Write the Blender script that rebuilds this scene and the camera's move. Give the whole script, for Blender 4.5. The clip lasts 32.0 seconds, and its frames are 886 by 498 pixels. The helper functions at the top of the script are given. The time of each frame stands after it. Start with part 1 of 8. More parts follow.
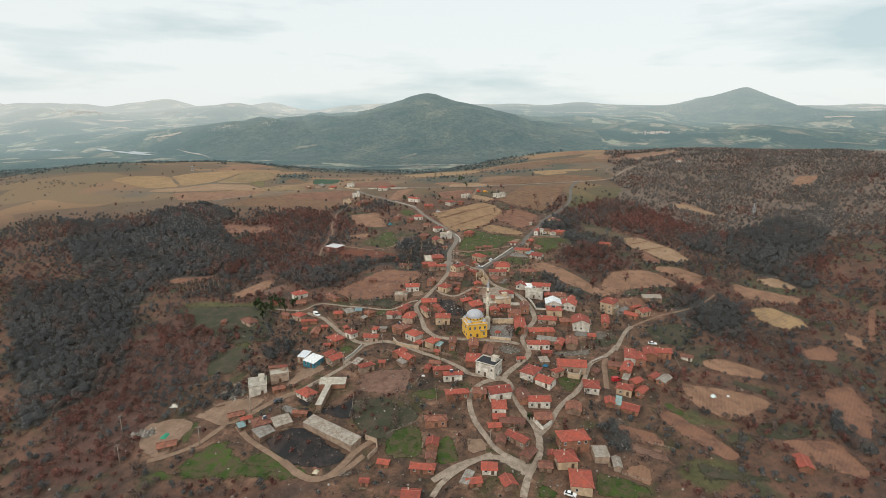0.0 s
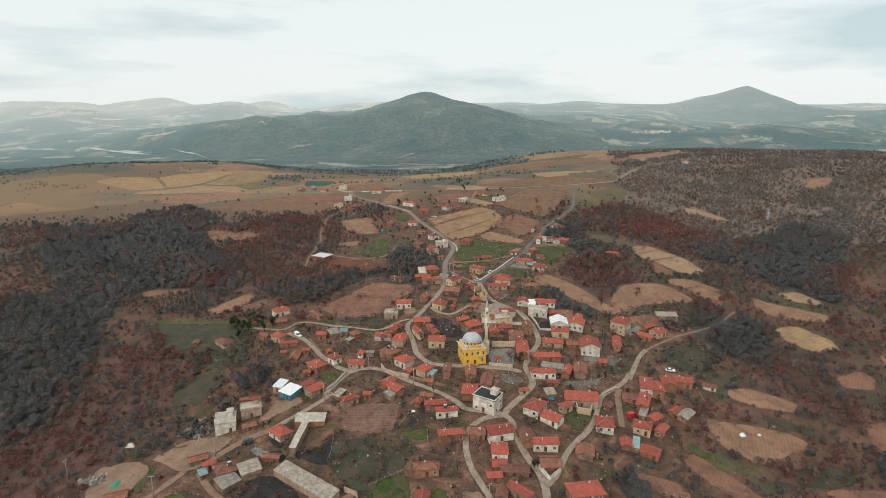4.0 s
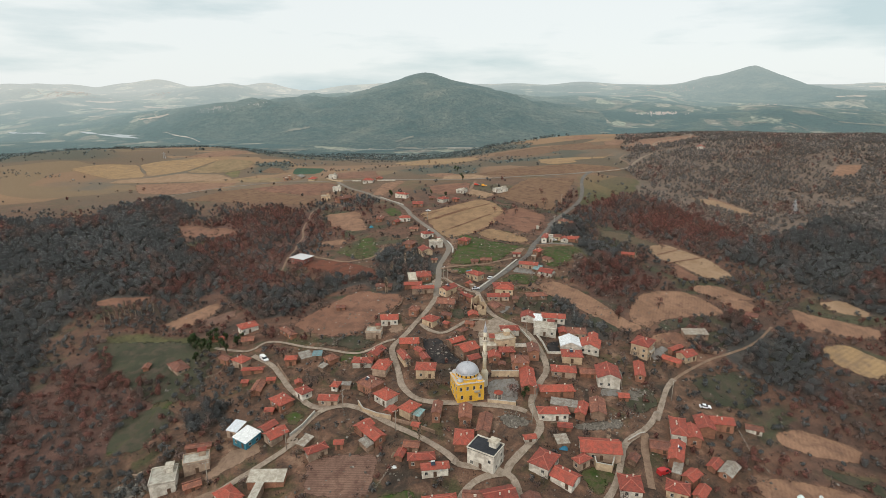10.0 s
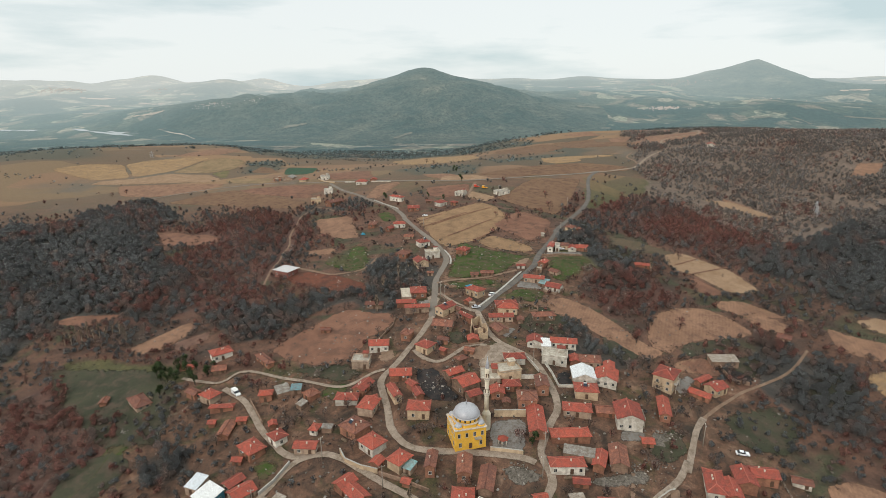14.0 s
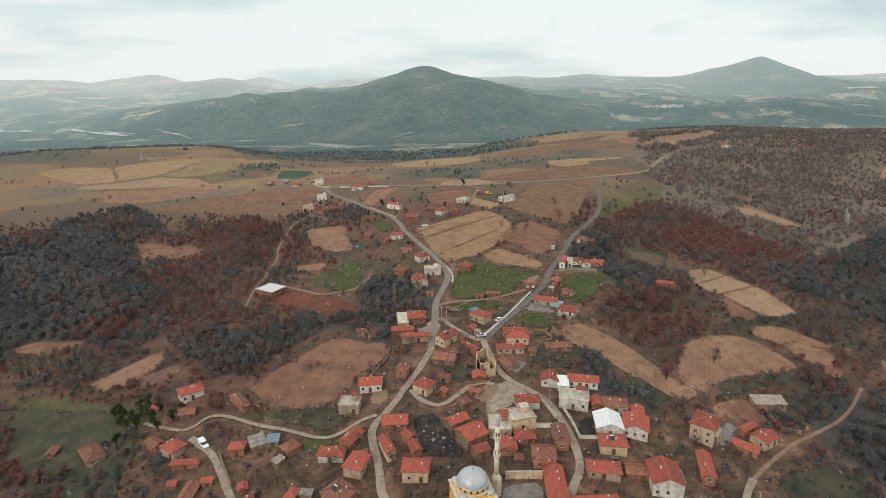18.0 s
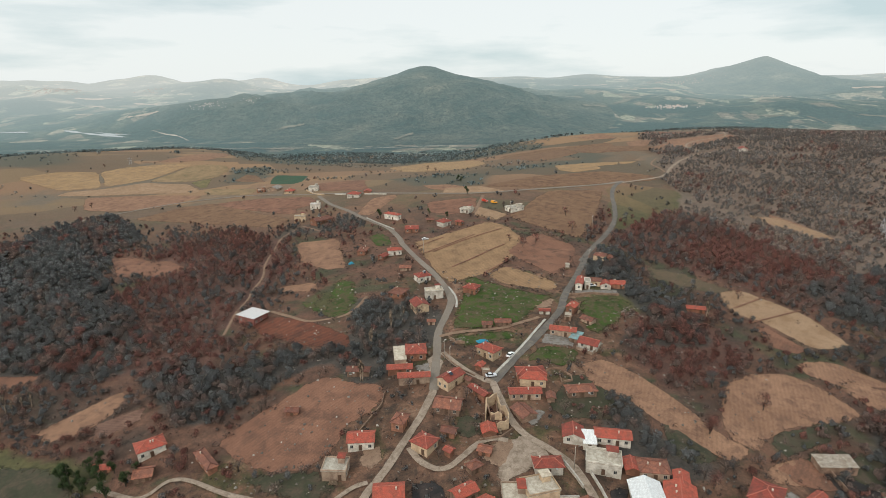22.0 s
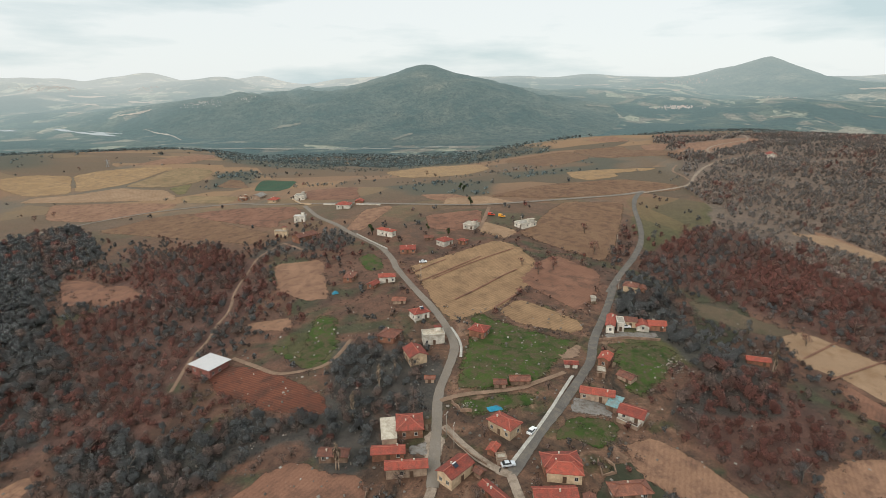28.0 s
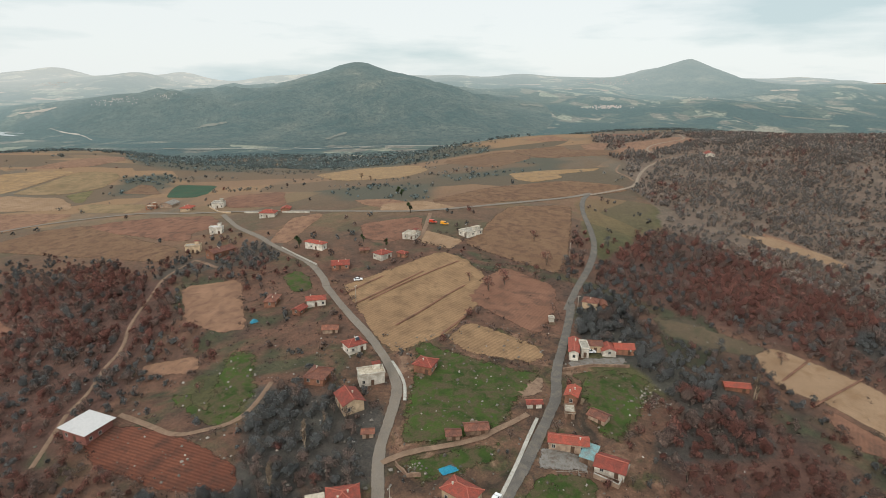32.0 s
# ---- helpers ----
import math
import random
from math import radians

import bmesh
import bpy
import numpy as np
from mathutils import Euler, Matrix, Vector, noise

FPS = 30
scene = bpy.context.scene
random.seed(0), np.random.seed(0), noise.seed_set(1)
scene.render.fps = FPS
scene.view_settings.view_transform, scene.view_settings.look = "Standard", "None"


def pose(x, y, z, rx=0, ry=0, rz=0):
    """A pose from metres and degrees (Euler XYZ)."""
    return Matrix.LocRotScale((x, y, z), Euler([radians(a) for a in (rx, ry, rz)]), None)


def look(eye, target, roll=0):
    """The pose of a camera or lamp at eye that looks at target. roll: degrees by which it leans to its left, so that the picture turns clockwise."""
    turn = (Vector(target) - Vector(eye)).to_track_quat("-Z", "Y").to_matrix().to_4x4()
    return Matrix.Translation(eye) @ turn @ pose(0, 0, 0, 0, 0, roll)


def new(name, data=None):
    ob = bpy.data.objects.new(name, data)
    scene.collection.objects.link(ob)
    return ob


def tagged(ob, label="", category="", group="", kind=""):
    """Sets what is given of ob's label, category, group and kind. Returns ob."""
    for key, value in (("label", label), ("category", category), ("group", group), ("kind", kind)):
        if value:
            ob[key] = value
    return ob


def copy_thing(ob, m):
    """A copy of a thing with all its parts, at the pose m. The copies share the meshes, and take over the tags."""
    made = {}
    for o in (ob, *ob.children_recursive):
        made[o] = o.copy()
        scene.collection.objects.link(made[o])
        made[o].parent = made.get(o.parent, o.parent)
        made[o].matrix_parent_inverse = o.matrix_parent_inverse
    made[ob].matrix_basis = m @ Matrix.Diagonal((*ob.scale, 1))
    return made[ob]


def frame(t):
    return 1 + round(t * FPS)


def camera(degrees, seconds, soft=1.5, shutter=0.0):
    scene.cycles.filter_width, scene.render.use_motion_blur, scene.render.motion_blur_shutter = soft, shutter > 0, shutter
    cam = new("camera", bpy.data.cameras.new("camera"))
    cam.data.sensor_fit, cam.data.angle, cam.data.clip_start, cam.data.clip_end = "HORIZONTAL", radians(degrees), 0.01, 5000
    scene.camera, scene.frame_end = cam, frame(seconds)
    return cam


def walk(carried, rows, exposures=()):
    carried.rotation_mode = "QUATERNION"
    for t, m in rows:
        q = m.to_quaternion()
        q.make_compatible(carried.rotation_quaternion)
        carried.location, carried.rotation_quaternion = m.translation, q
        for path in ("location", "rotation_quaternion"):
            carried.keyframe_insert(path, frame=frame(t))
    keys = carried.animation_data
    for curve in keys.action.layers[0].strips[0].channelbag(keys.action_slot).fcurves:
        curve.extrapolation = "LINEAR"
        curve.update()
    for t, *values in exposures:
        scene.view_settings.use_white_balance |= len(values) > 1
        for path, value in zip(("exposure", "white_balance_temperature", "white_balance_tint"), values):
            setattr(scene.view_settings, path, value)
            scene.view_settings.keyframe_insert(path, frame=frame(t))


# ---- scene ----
cam = camera(77.8, 32.0, soft=0.45)
PATH = [
    (0, pose(0.20, 0.32, 119.84, 76.10, -0.09, -0.01)),
    (1, pose(0.54, 8.51, 119.97, 76.03, -0.12, -0.12)),
    (2, pose(1.11, 16.61, 120.10, 76.03, -0.14, -0.21)),
    (3, pose(1.86, 24.63, 120.22, 76.02, -0.15, -0.16)),
    (4.5, pose(3.16, 36.57, 120.39, 75.96, -0.14, -0.11)),
    (6, pose(4.56, 48.45, 120.56, 75.90, -0.11, -0.07)),
    (7, pose(5.47, 56.36, 120.68, 75.63, -0.08, -0.05)),
    (8, pose(6.34, 64.30, 120.81, 75.11, -0.05, -0.02)),
    (9, pose(7.13, 72.26, 120.95, 74.61, -0.01, 0.02)),
    (10, pose(7.84, 80.27, 121.09, 74.15, 0.03, -0.00)),
    (11, pose(8.45, 88.33, 121.24, 73.82, 0.08, -0.06)),
    (12, pose(8.95, 96.45, 121.39, 73.81, 0.13, -0.09)),
    (13, pose(9.34, 104.65, 121.55, 73.74, 0.17, -0.08)),
    (14, pose(9.61, 112.92, 121.71, 73.68, 0.22, -0.07)),
    (15.5, pose(9.83, 125.48, 121.95, 73.58, 0.29, -0.05)),
    (17, pose(9.84, 138.23, 122.18, 73.49, 0.35, -0.03)),
    (18, pose(9.74, 146.84, 122.32, 73.53, 0.38, 0.02)),
    (19, pose(9.58, 155.52, 122.44, 73.54, 0.41, 0.11)),
    (20, pose(9.38, 164.29, 122.53, 73.53, 0.43, 0.11)),
    (21, pose(9.13, 173.13, 122.60, 73.56, 0.44, 0.16)),
    (22, pose(8.87, 182.04, 122.63, 73.55, 0.44, 0.11)),
    (23, pose(8.61, 191.00, 122.62, 73.54, 0.43, 0.09)),
    (24, pose(8.36, 200.02, 122.56, 73.53, 0.41, 0.07)),
    (25, pose(8.13, 209.07, 122.44, 73.52, 0.38, 0.05)),
    (26.5, pose(7.88, 222.68, 122.12, 73.51, 0.30, 0.08)),
    (28, pose(7.75, 236.30, 121.62, 73.49, 0.19, 0.10)),
    (28.5, pose(7.74, 240.80, 121.40, 73.44, 0.15, 0.08)),
    (29, pose(7.75, 245.34, 121.16, 73.40, 0.10, -0.25)),
    (29.5, pose(7.78, 249.85, 120.90, 73.37, 0.05, -2.55)),
    (30, pose(7.82, 254.35, 120.59, 73.35, -0.02, -4.17)),
    (30.5, pose(7.88, 258.80, 120.26, 73.36, -0.08, -5.20)),
    (31, pose(7.96, 263.28, 119.90, 73.37, -0.15, -5.72)),
    (31.5, pose(8.05, 267.70, 119.50, 73.39, -0.22, -6.10)),
    (32, pose(8.16, 272.13, 119.07, 73.41, -0.30, -6.46)),
]
walk(cam, PATH)

# ---- world and light: a bright overcast winter sky ----
scene.view_settings.exposure = 0.0
world = bpy.data.worlds.new("overcast_sky")
scene.world = world
world.use_nodes = True
wn, wl = world.node_tree.nodes, world.node_tree.links
wn.clear()
w_out = wn.new("ShaderNodeOutputWorld")
w_sky = wn.new("ShaderNodeTexSky")
w_sky.sky_type = "NISHITA"
w_sky.sun_disc = False
w_sky.sun_elevation = radians(34)
w_sky.sun_rotation = radians(215)
w_bg = wn.new("ShaderNodeBackground")
w_bg.inputs["Strength"].default_value = 0.10
w_cloud = wn.new("ShaderNodeBackground")
w_cloud.inputs["Strength"].default_value = 1.0
w_mix = wn.new("ShaderNodeMixShader")
w_mix.inputs[0].default_value = 0.9
w_co = wn.new("ShaderNodeTexCoord")
w_map = wn.new("ShaderNodeMapping")
w_map.inputs["Scale"].default_value = (1.1, 1.1, 6.0)
w_noise = wn.new("ShaderNodeTexNoise")
w_noise.inputs["Scale"].default_value = 2.1
w_noise.inputs["Detail"].default_value = 7.0
w_noise.inputs["Roughness"].default_value = 0.52
w_ramp = wn.new("ShaderNodeValToRGB")
w_ramp.color_ramp.elements[0].position = 0.34
w_ramp.color_ramp.elements[0].color = (0.60, 0.72, 0.74, 1)
w_ramp.color_ramp.elements[1].position = 0.50
w_ramp.color_ramp.elements[1].color = (0.90, 0.945, 0.935, 1)
wl.new(w_co.outputs["Generated"], w_map.inputs["Vector"])
wl.new(w_map.outputs["Vector"], w_noise.inputs["Vector"])
wl.new(w_noise.outputs["Fac"], w_ramp.inputs["Fac"])
wl.new(w_ramp.outputs["Color"], w_cloud.inputs["Color"])
# an overcast sky is brightest overhead
w_up = wn.new("ShaderNodeSeparateXYZ")
w_lift = wn.new("ShaderNodeMapRange")
w_lift.interpolation_type = "SMOOTHSTEP"
w_lift.inputs["From Min"].default_value = 0.20
w_lift.inputs["From Max"].default_value = 0.85
w_lift.inputs["To Min"].default_value = 1.0
w_lift.inputs["To Max"].default_value = 1.5
wl.new(w_co.outputs["Generated"], w_up.inputs[0])
wl.new(w_up.outputs["Z"], w_lift.inputs["Value"])
wl.new(w_lift.outputs[0], w_cloud.inputs["Strength"])
wl.new(w_sky.outputs["Color"], w_bg.inputs["Color"])
wl.new(w_bg.outputs[0], w_mix.inputs[1])
wl.new(w_cloud.outputs[0], w_mix.inputs[2])
wl.new(w_mix.outputs[0], w_out.inputs["Surface"])

sun_lamp = bpy.data.lights.new("sun", "SUN")
sun_lamp.energy = 1.45
sun_lamp.angle = radians(20)
sun_lamp.color = (1.0, 0.915, 0.83)
new("sun", sun_lamp).matrix_world = look((-160, -230, 190), (0, 0, 0))


# ---- materials ----
def tree_of(name, rough=0.85):
    m = bpy.data.materials.new(name)
    m.use_nodes = True
    b = m.node_tree.nodes["Principled BSDF"]
    b.inputs["Roughness"].default_value = rough
    b.inputs["Specular IOR Level"].default_value = 0.2
    return m, m.node_tree.nodes, m.node_tree.links, b


def ramp_of(n, stops):
    r = n.new("ShaderNodeValToRGB")
    e = r.color_ramp.elements
    while len(e) < len(stops):
        e.new(0.5)
    for k, (p, c) in enumerate(stops):
        e[k].position, e[k].color = p, (*c, 1)
    return r


def noise_of(n, l, co, scale, detail=5.0, rough=0.55, bent=0.35):
    t = n.new("ShaderNodeTexNoise")
    t.inputs["Scale"].default_value = scale
    t.inputs["Detail"].default_value = detail
    t.inputs["Roughness"].default_value = rough
    t.inputs["Distortion"].default_value = bent
    l.new(co, t.inputs["Vector"])
    return t.outputs["Fac"]


def mix_of(n, l, fac, a, b, blend="MIX"):
    m = n.new("ShaderNodeMix")
    m.data_type, m.blend_type = "RGBA", blend
    for socket, value in ((m.inputs[0], fac), (m.inputs[6], a), (m.inputs[7], b)):
        if isinstance(value, (int, float)):
            socket.default_value = value
        elif isinstance(value, tuple):
            socket.default_value = (*value, 1)
        else:
            l.new(value, socket)
    return m.outputs[2]


def bump_to(n, l, b, height_socket, strength, distance):
    u = n.new("ShaderNodeBump")
    u.inputs["Strength"].default_value = strength
    u.inputs["Distance"].default_value = distance
    l.new(height_socket, u.inputs["Height"])
    l.new(u.outputs["Normal"], b.inputs["Normal"])


def soil(name, stops, stain, scale=0.06, fine=1.6, furrow=None, bump=0.25):
    """Earth, grass or crop: broad patches, stains of a second colour, fine grain, and rows where it is tilled."""
    m, n, l, b = tree_of(name, 0.95)
    co = n.new("ShaderNodeTexCoord").outputs["Object"]
    tilt = n.new("ShaderNodeMapping")
    tilt.inputs["Rotation"].default_value = (0.62, 0.48, 0.37)
    l.new(co, tilt.inputs["Vector"])
    co, flat = tilt.outputs["Vector"], co
    broad, grain = noise_of(n, l, co, scale, 6, 0.6), noise_of(n, l, co, fine * 1.9, 4, 0.7, 1.3)
    r = ramp_of(n, stops)
    l.new(broad, r.inputs["Fac"])
    s = ramp_of(n, [(0.42, (0, 0, 0)), (0.58, (1, 1, 1))] if name == "winter_grass" else [(0.46, (0, 0, 0)), (0.66, (1, 1, 1))])
    l.new(noise_of(n, l, co, scale * 3.1, 5, 0.65), s.inputs["Fac"])
    c = mix_of(n, l, s.outputs["Color"], r.outputs["Color"], stain)
    g = ramp_of(n, [(0.3, (0.6, 0.6, 0.6)), (0.7, (1.3, 1.3, 1.3))])
    l.new(grain, g.inputs["Fac"])
    c = mix_of(n, l, 0.8, c, g.outputs["Color"], "MULTIPLY")
    if furrow:
        step, turn, depth = furrow
        mp = n.new("ShaderNodeMapping")
        mp.inputs["Rotation"].default_value = (0, 0, radians(turn))
        l.new(flat, mp.inputs["Vector"])
        w = n.new("ShaderNodeTexWave")
        w.inputs["Scale"].default_value = 0.45 / step
        w.inputs["Distortion"].default_value = 0.8
        w.inputs["Detail"].default_value = 1
        w.inputs["Detail Scale"].default_value = 0.4
        l.new(mp.outputs["Vector"], w.inputs["Vector"])
        f = ramp_of(n, [(0.25, (0.58, 0.56, 0.54)), (0.65, (1.16, 1.16, 1.16))])
        l.new(w.outputs["Fac"], f.inputs["Fac"])
        c = mix_of(n, l, depth, c, f.outputs["Color"], "MULTIPLY")
    l.new(c, b.inputs["Base Color"])
    bump_to(n, l, b, grain, bump, 0.3)
    # worn away raggedly along the borders
    wear = n.new("ShaderNodeAttribute")
    wear.attribute_name = "wear"
    ragged = n.new("ShaderNodeMath")
    ragged.operation = "MULTIPLY_ADD"
    ragged.inputs[1].default_value = 1.5
    l.new(noise_of(n, l, co, 0.35, 6, 0.7), ragged.inputs[0])
    l.new(wear.outputs["Fac"], ragged.inputs[2])
    gone = ramp_of(n, [(0.70, (0, 0, 0)), (0.80, (1, 1, 1))])
    half = n.new("ShaderNodeMath")
    half.operation = "MULTIPLY"
    half.inputs[1].default_value = 0.5
    l.new(ragged.outputs[0], half.inputs[0])
    l.new(half.outputs[0], gone.inputs["Fac"])
    inner = n.new("ShaderNodeMath")
    inner.operation = "GREATER_THAN"
    inner.inputs[1].default_value = 0.001
    l.new(wear.outputs["Fac"], inner.inputs[0])
    fade = n.new("ShaderNodeMath")
    fade.operation = "MULTIPLY"
    l.new(gone.outputs["Color"], fade.inputs[0])
    l.new(inner.outputs[0], fade.inputs[1])
    clear, both = n.new("ShaderNodeBsdfTransparent"), n.new("ShaderNodeMixShader")
    l.new(fade.outputs[0], both.inputs[0])
    l.new(b.outputs[0], both.inputs[1])
    l.new(clear.outputs[0], both.inputs[2])
    l.new(both.outputs[0], n["Material Output"].inputs["Surface"])
    return m


SOIL = {
    "ochre": soil("ochre_stubble", [(0.3, (0.25, 0.155, 0.080)), (0.7, (0.34, 0.222, 0.115))], (0.21, 0.138, 0.084), 0.05, 1.2, (3.2, 58, 0.18)),
    "olive": soil("weedy_ochre_stubble", [(0.3, (0.205, 0.136, 0.074)), (0.7, (0.275, 0.186, 0.104))], (0.150, 0.115, 0.062), 0.04, 1.0, (3.0, 30, 0.14)),
    "sprout": soil("sprouting_winter_crop", [(0.3, (0.135, 0.110, 0.050)), (0.7, (0.190, 0.150, 0.075))], (0.09, 0.088, 0.038), 0.05, 1.0, (1.6, 75, 0.2)),
    "wheat": soil("dark_green_winter_wheat", [(0.3, (0.026, 0.062, 0.036)), (0.7, (0.042, 0.088, 0.050))], (0.050, 0.066, 0.038), 0.04, 0.9, (1.6, 12, 0.15)),
    "stubble": soil("brown_stubble", [(0.3, (0.225, 0.136, 0.076)), (0.7, (0.30, 0.188, 0.104))], (0.18, 0.112, 0.064), 0.05, 1.2, (2.2, 52, 0.26)),
    "straw": soil("straw_stubble", [(0.3, (0.235, 0.150, 0.092)), (0.7, (0.325, 0.215, 0.135))], (0.23, 0.14, 0.08), 0.05, 1.2, (1.8, -28, 0.18)),
    "tan": soil("tan_fallow", [(0.3, (0.200, 0.110, 0.069)), (0.7, (0.280, 0.160, 0.101))], (0.150, 0.084, 0.057), 0.07, 1.0, (2.2, 24, 0.15)),
    "clay": soil("clay_fallow", [(0.3, (0.168, 0.083, 0.054)), (0.7, (0.235, 0.120, 0.078))], (0.118, 0.064, 0.045), 0.05, 1.2, (2.0, 40, 0.15)),
    "brown": soil("brown_fallow", [(0.3, (0.15, 0.085, 0.05)), (0.7, (0.20, 0.12, 0.07))], (0.11, 0.06, 0.04), 0.06, 1.2, (2.2, 10, 0.05)),
    "red": soil("red_tilled_earth", [(0.3, (0.11, 0.04, 0.026)), (0.7, (0.165, 0.062, 0.038))], (0.085, 0.04, 0.028), 0.06, 1.3, (1.6, 119, 0.42)),
    "plough": soil("tilled_garden_earth", [(0.3, (0.14, 0.08, 0.06)), (0.7, (0.21, 0.125, 0.09))], (0.11, 0.06, 0.045), 0.1, 1.6, (1.4, 96, 0.36)),
    "dark": soil("dark_pasture", [(0.3, (0.085, 0.065, 0.042)), (0.7, (0.13, 0.09, 0.058))], (0.07, 0.06, 0.035), 0.03, 0.8),
    "litter": soil("black_trodden_mud", [(0.3, (0.016, 0.016, 0.017)), (0.7, (0.032, 0.030, 0.029))], (0.060, 0.045, 0.040), 0.05, 0.9),
    "moss": soil("dark_mossy_pasture", [(0.3, (0.032, 0.036, 0.022)), (0.7, (0.062, 0.060, 0.036))], (0.085, 0.062, 0.045), 0.06, 1.0),
    "grass": soil("winter_grass", [(0.35, (0.022, 0.043, 0.009)), (0.65, (0.054, 0.084, 0.017))], (0.080, 0.064, 0.034), 0.085, 1.1),
    "asphalt": soil("worn_asphalt", [(0.3, (0.162, 0.137, 0.114)), (0.7, (0.218, 0.185, 0.154))], (0.20, 0.165, 0.13), 0.12, 2.5, None, 0.05),
    "tar": soil("dark_asphalt", [(0.3, (0.098, 0.088, 0.079)), (0.7, (0.140, 0.125, 0.111))], (0.165, 0.140, 0.115), 0.10, 2.5, None, 0.05),
    "gravel": soil("dusty_village_road", [(0.3, (0.24, 0.185, 0.142)), (0.7, (0.34, 0.272, 0.212))], (0.18, 0.135, 0.10), 0.16, 2.5, None, 0.1),
    "dirt": soil("bare_dirt", [(0.3, (0.18, 0.115, 0.078)), (0.7, (0.27, 0.18, 0.125))], (0.165, 0.108, 0.075), 0.16, 2.2),
    "concrete": soil("poured_concrete", [(0.3, (0.34, 0.32, 0.28)), (0.7, (0.48, 0.45, 0.40))], (0.32, 0.29, 0.25), 0.3, 2.5, None, 0.05),
    "paving": soil("grey_yard_paving", [(0.3, (0.155, 0.145, 0.13)), (0.7, (0.23, 0.21, 0.19))], (0.13, 0.10, 0.08), 0.25, 2.5, None, 0.1),
    "rubble": soil("rubble_strewn_ground", [(0.3, (0.09, 0.075, 0.06)), (0.7, (0.21, 0.18, 0.15))], (0.05, 0.045, 0.035), 0.5, 3.0),
}


def ground_material():
    """Rough winter pasture near by; in the valley beyond, a patchwork of parcels and woods."""
    m, n, l, b = tree_of("winter_hillside", 0.95)
    geo = n.new("ShaderNodeNewGeometry")
    co = geo.outputs["Position"]
    r = ramp_of(n, [(0.32, (0.066, 0.049, 0.039)), (0.45, (0.104, 0.061, 0.045)), (0.55, (0.138, 0.075, 0.052)), (0.68, (0.104, 0.063, 0.046))])
    l.new(noise_of(n, l, co, 0.024, 8, 0.62, 1.2), r.inputs["Fac"])
    c = r.outputs["Color"]
    gr = ramp_of(n, [(0.52, (0, 0, 0)), (0.62, (0.9, 0.9, 0.9))])
    l.new(noise_of(n, l, co, 0.027, 7, 0.62, 1.0), gr.inputs["Fac"])
    c = mix_of(n, l, gr.outputs["Color"], c, (0.062, 0.066, 0.038))
    edge = noise_of(n, l, co, 0.11, 6, 0.68, 0.8)
    worn = ramp_of(n, [(0.36, (0.047, 0.036, 0.028)), (0.46, (0.100, 0.061, 0.043)), (0.56, (0.145, 0.081, 0.054)), (0.66, (0.225, 0.140, 0.096))])
    l.new(noise_of(n, l, co, 0.10, 7, 0.68, 0.9), worn.inputs["Fac"])
    weedy = ramp_of(n, [(0.54, (0, 0, 0)), (0.64, (0.8, 0.8, 0.8))])
    l.new(noise_of(n, l, co, 0.06, 6, 0.66, 0.6), weedy.inputs["Fac"])
    worn = mix_of(n, l, weedy.outputs["Color"], worn.outputs["Color"], (0.050, 0.058, 0.024))
    for kind, tone in (("trodden", worn), ("green", (0.082, 0.080, 0.036)), ("hill", (0.165, 0.124, 0.098)), ("russet", (0.108, 0.060, 0.048)), ("wood", (0.066, 0.062, 0.056)), ("deep", (0.085, 0.080, 0.060))):
        grows = n.new("ShaderNodeAttribute")
        grows.attribute_name = kind
        ragged = n.new("ShaderNodeMath")
        ragged.operation = "MULTIPLY_ADD"
        ragged.inputs[1].default_value = 0.8
        l.new(edge, ragged.inputs[0])
        l.new(grows.outputs["Fac"], ragged.inputs[2])
        border = ramp_of(n, [(0.74, (0, 0, 0)), (0.98, (0.9, 0.9, 0.9))])
        l.new(ragged.outputs[0], border.inputs["Fac"])
        c = mix_of(n, l, border.outputs["Color"], c, tone)
    fine = noise_of(n, l, co, 0.55, 6, 0.7)
    f = ramp_of(n, [(0.3, (0.66, 0.66, 0.66)), (0.7, (1.25, 1.25, 1.25))])
    l.new(fine, f.inputs["Fac"])
    c = mix_of(n, l, 0.85, c, f.outputs["Color"], "MULTIPLY")
    mid = ramp_of(n, [(0.38, (0.62, 0.66, 0.68)), (0.60, (1.18, 1.14, 1.10))])
    l.new(noise_of(n, l, co, 0.13, 6, 0.65), mid.inputs["Fac"])
    c = mix_of(n, l, 0.7, c, mid.outputs["Color"], "MULTIPLY")
    tuft = ramp_of(n, [(0.36, (0.72, 0.73, 0.74)), (0.62, (1.22, 1.20, 1.18))])
    l.new(noise_of(n, l, co, 1.9, 3, 0.7), tuft.inputs["Fac"])
    c = mix_of(n, l, 0.8, c, tuft.outputs["Color"], "MULTIPLY")
    vo = n.new("ShaderNodeTexVoronoi")
    vo.inputs["Scale"].default_value = 0.0085
    warp = n.new("ShaderNodeTexNoise")
    warp.inputs["Scale"].default_value = 0.006
    l.new(co, warp.inputs["Vector"])
    va = n.new("ShaderNodeVectorMath")
    va.operation = "MULTIPLY_ADD"
    va.inputs[1].default_value = (120, 90, 0)
    l.new(warp.outputs["Color"], va.inputs[0])
    l.new(co, va.inputs[2])
    strips = n.new("ShaderNodeMapping")
    strips.inputs["Scale"].default_value = (0.75, 1.7, 1)
    strips.inputs["Rotation"].default_value = (0, 0, 0.25)
    l.new(va.outputs[0], strips.inputs["Vector"])
    l.new(strips.outputs["Vector"], vo.inputs["Vector"])
    sep = n.new("ShaderNodeSeparateColor")
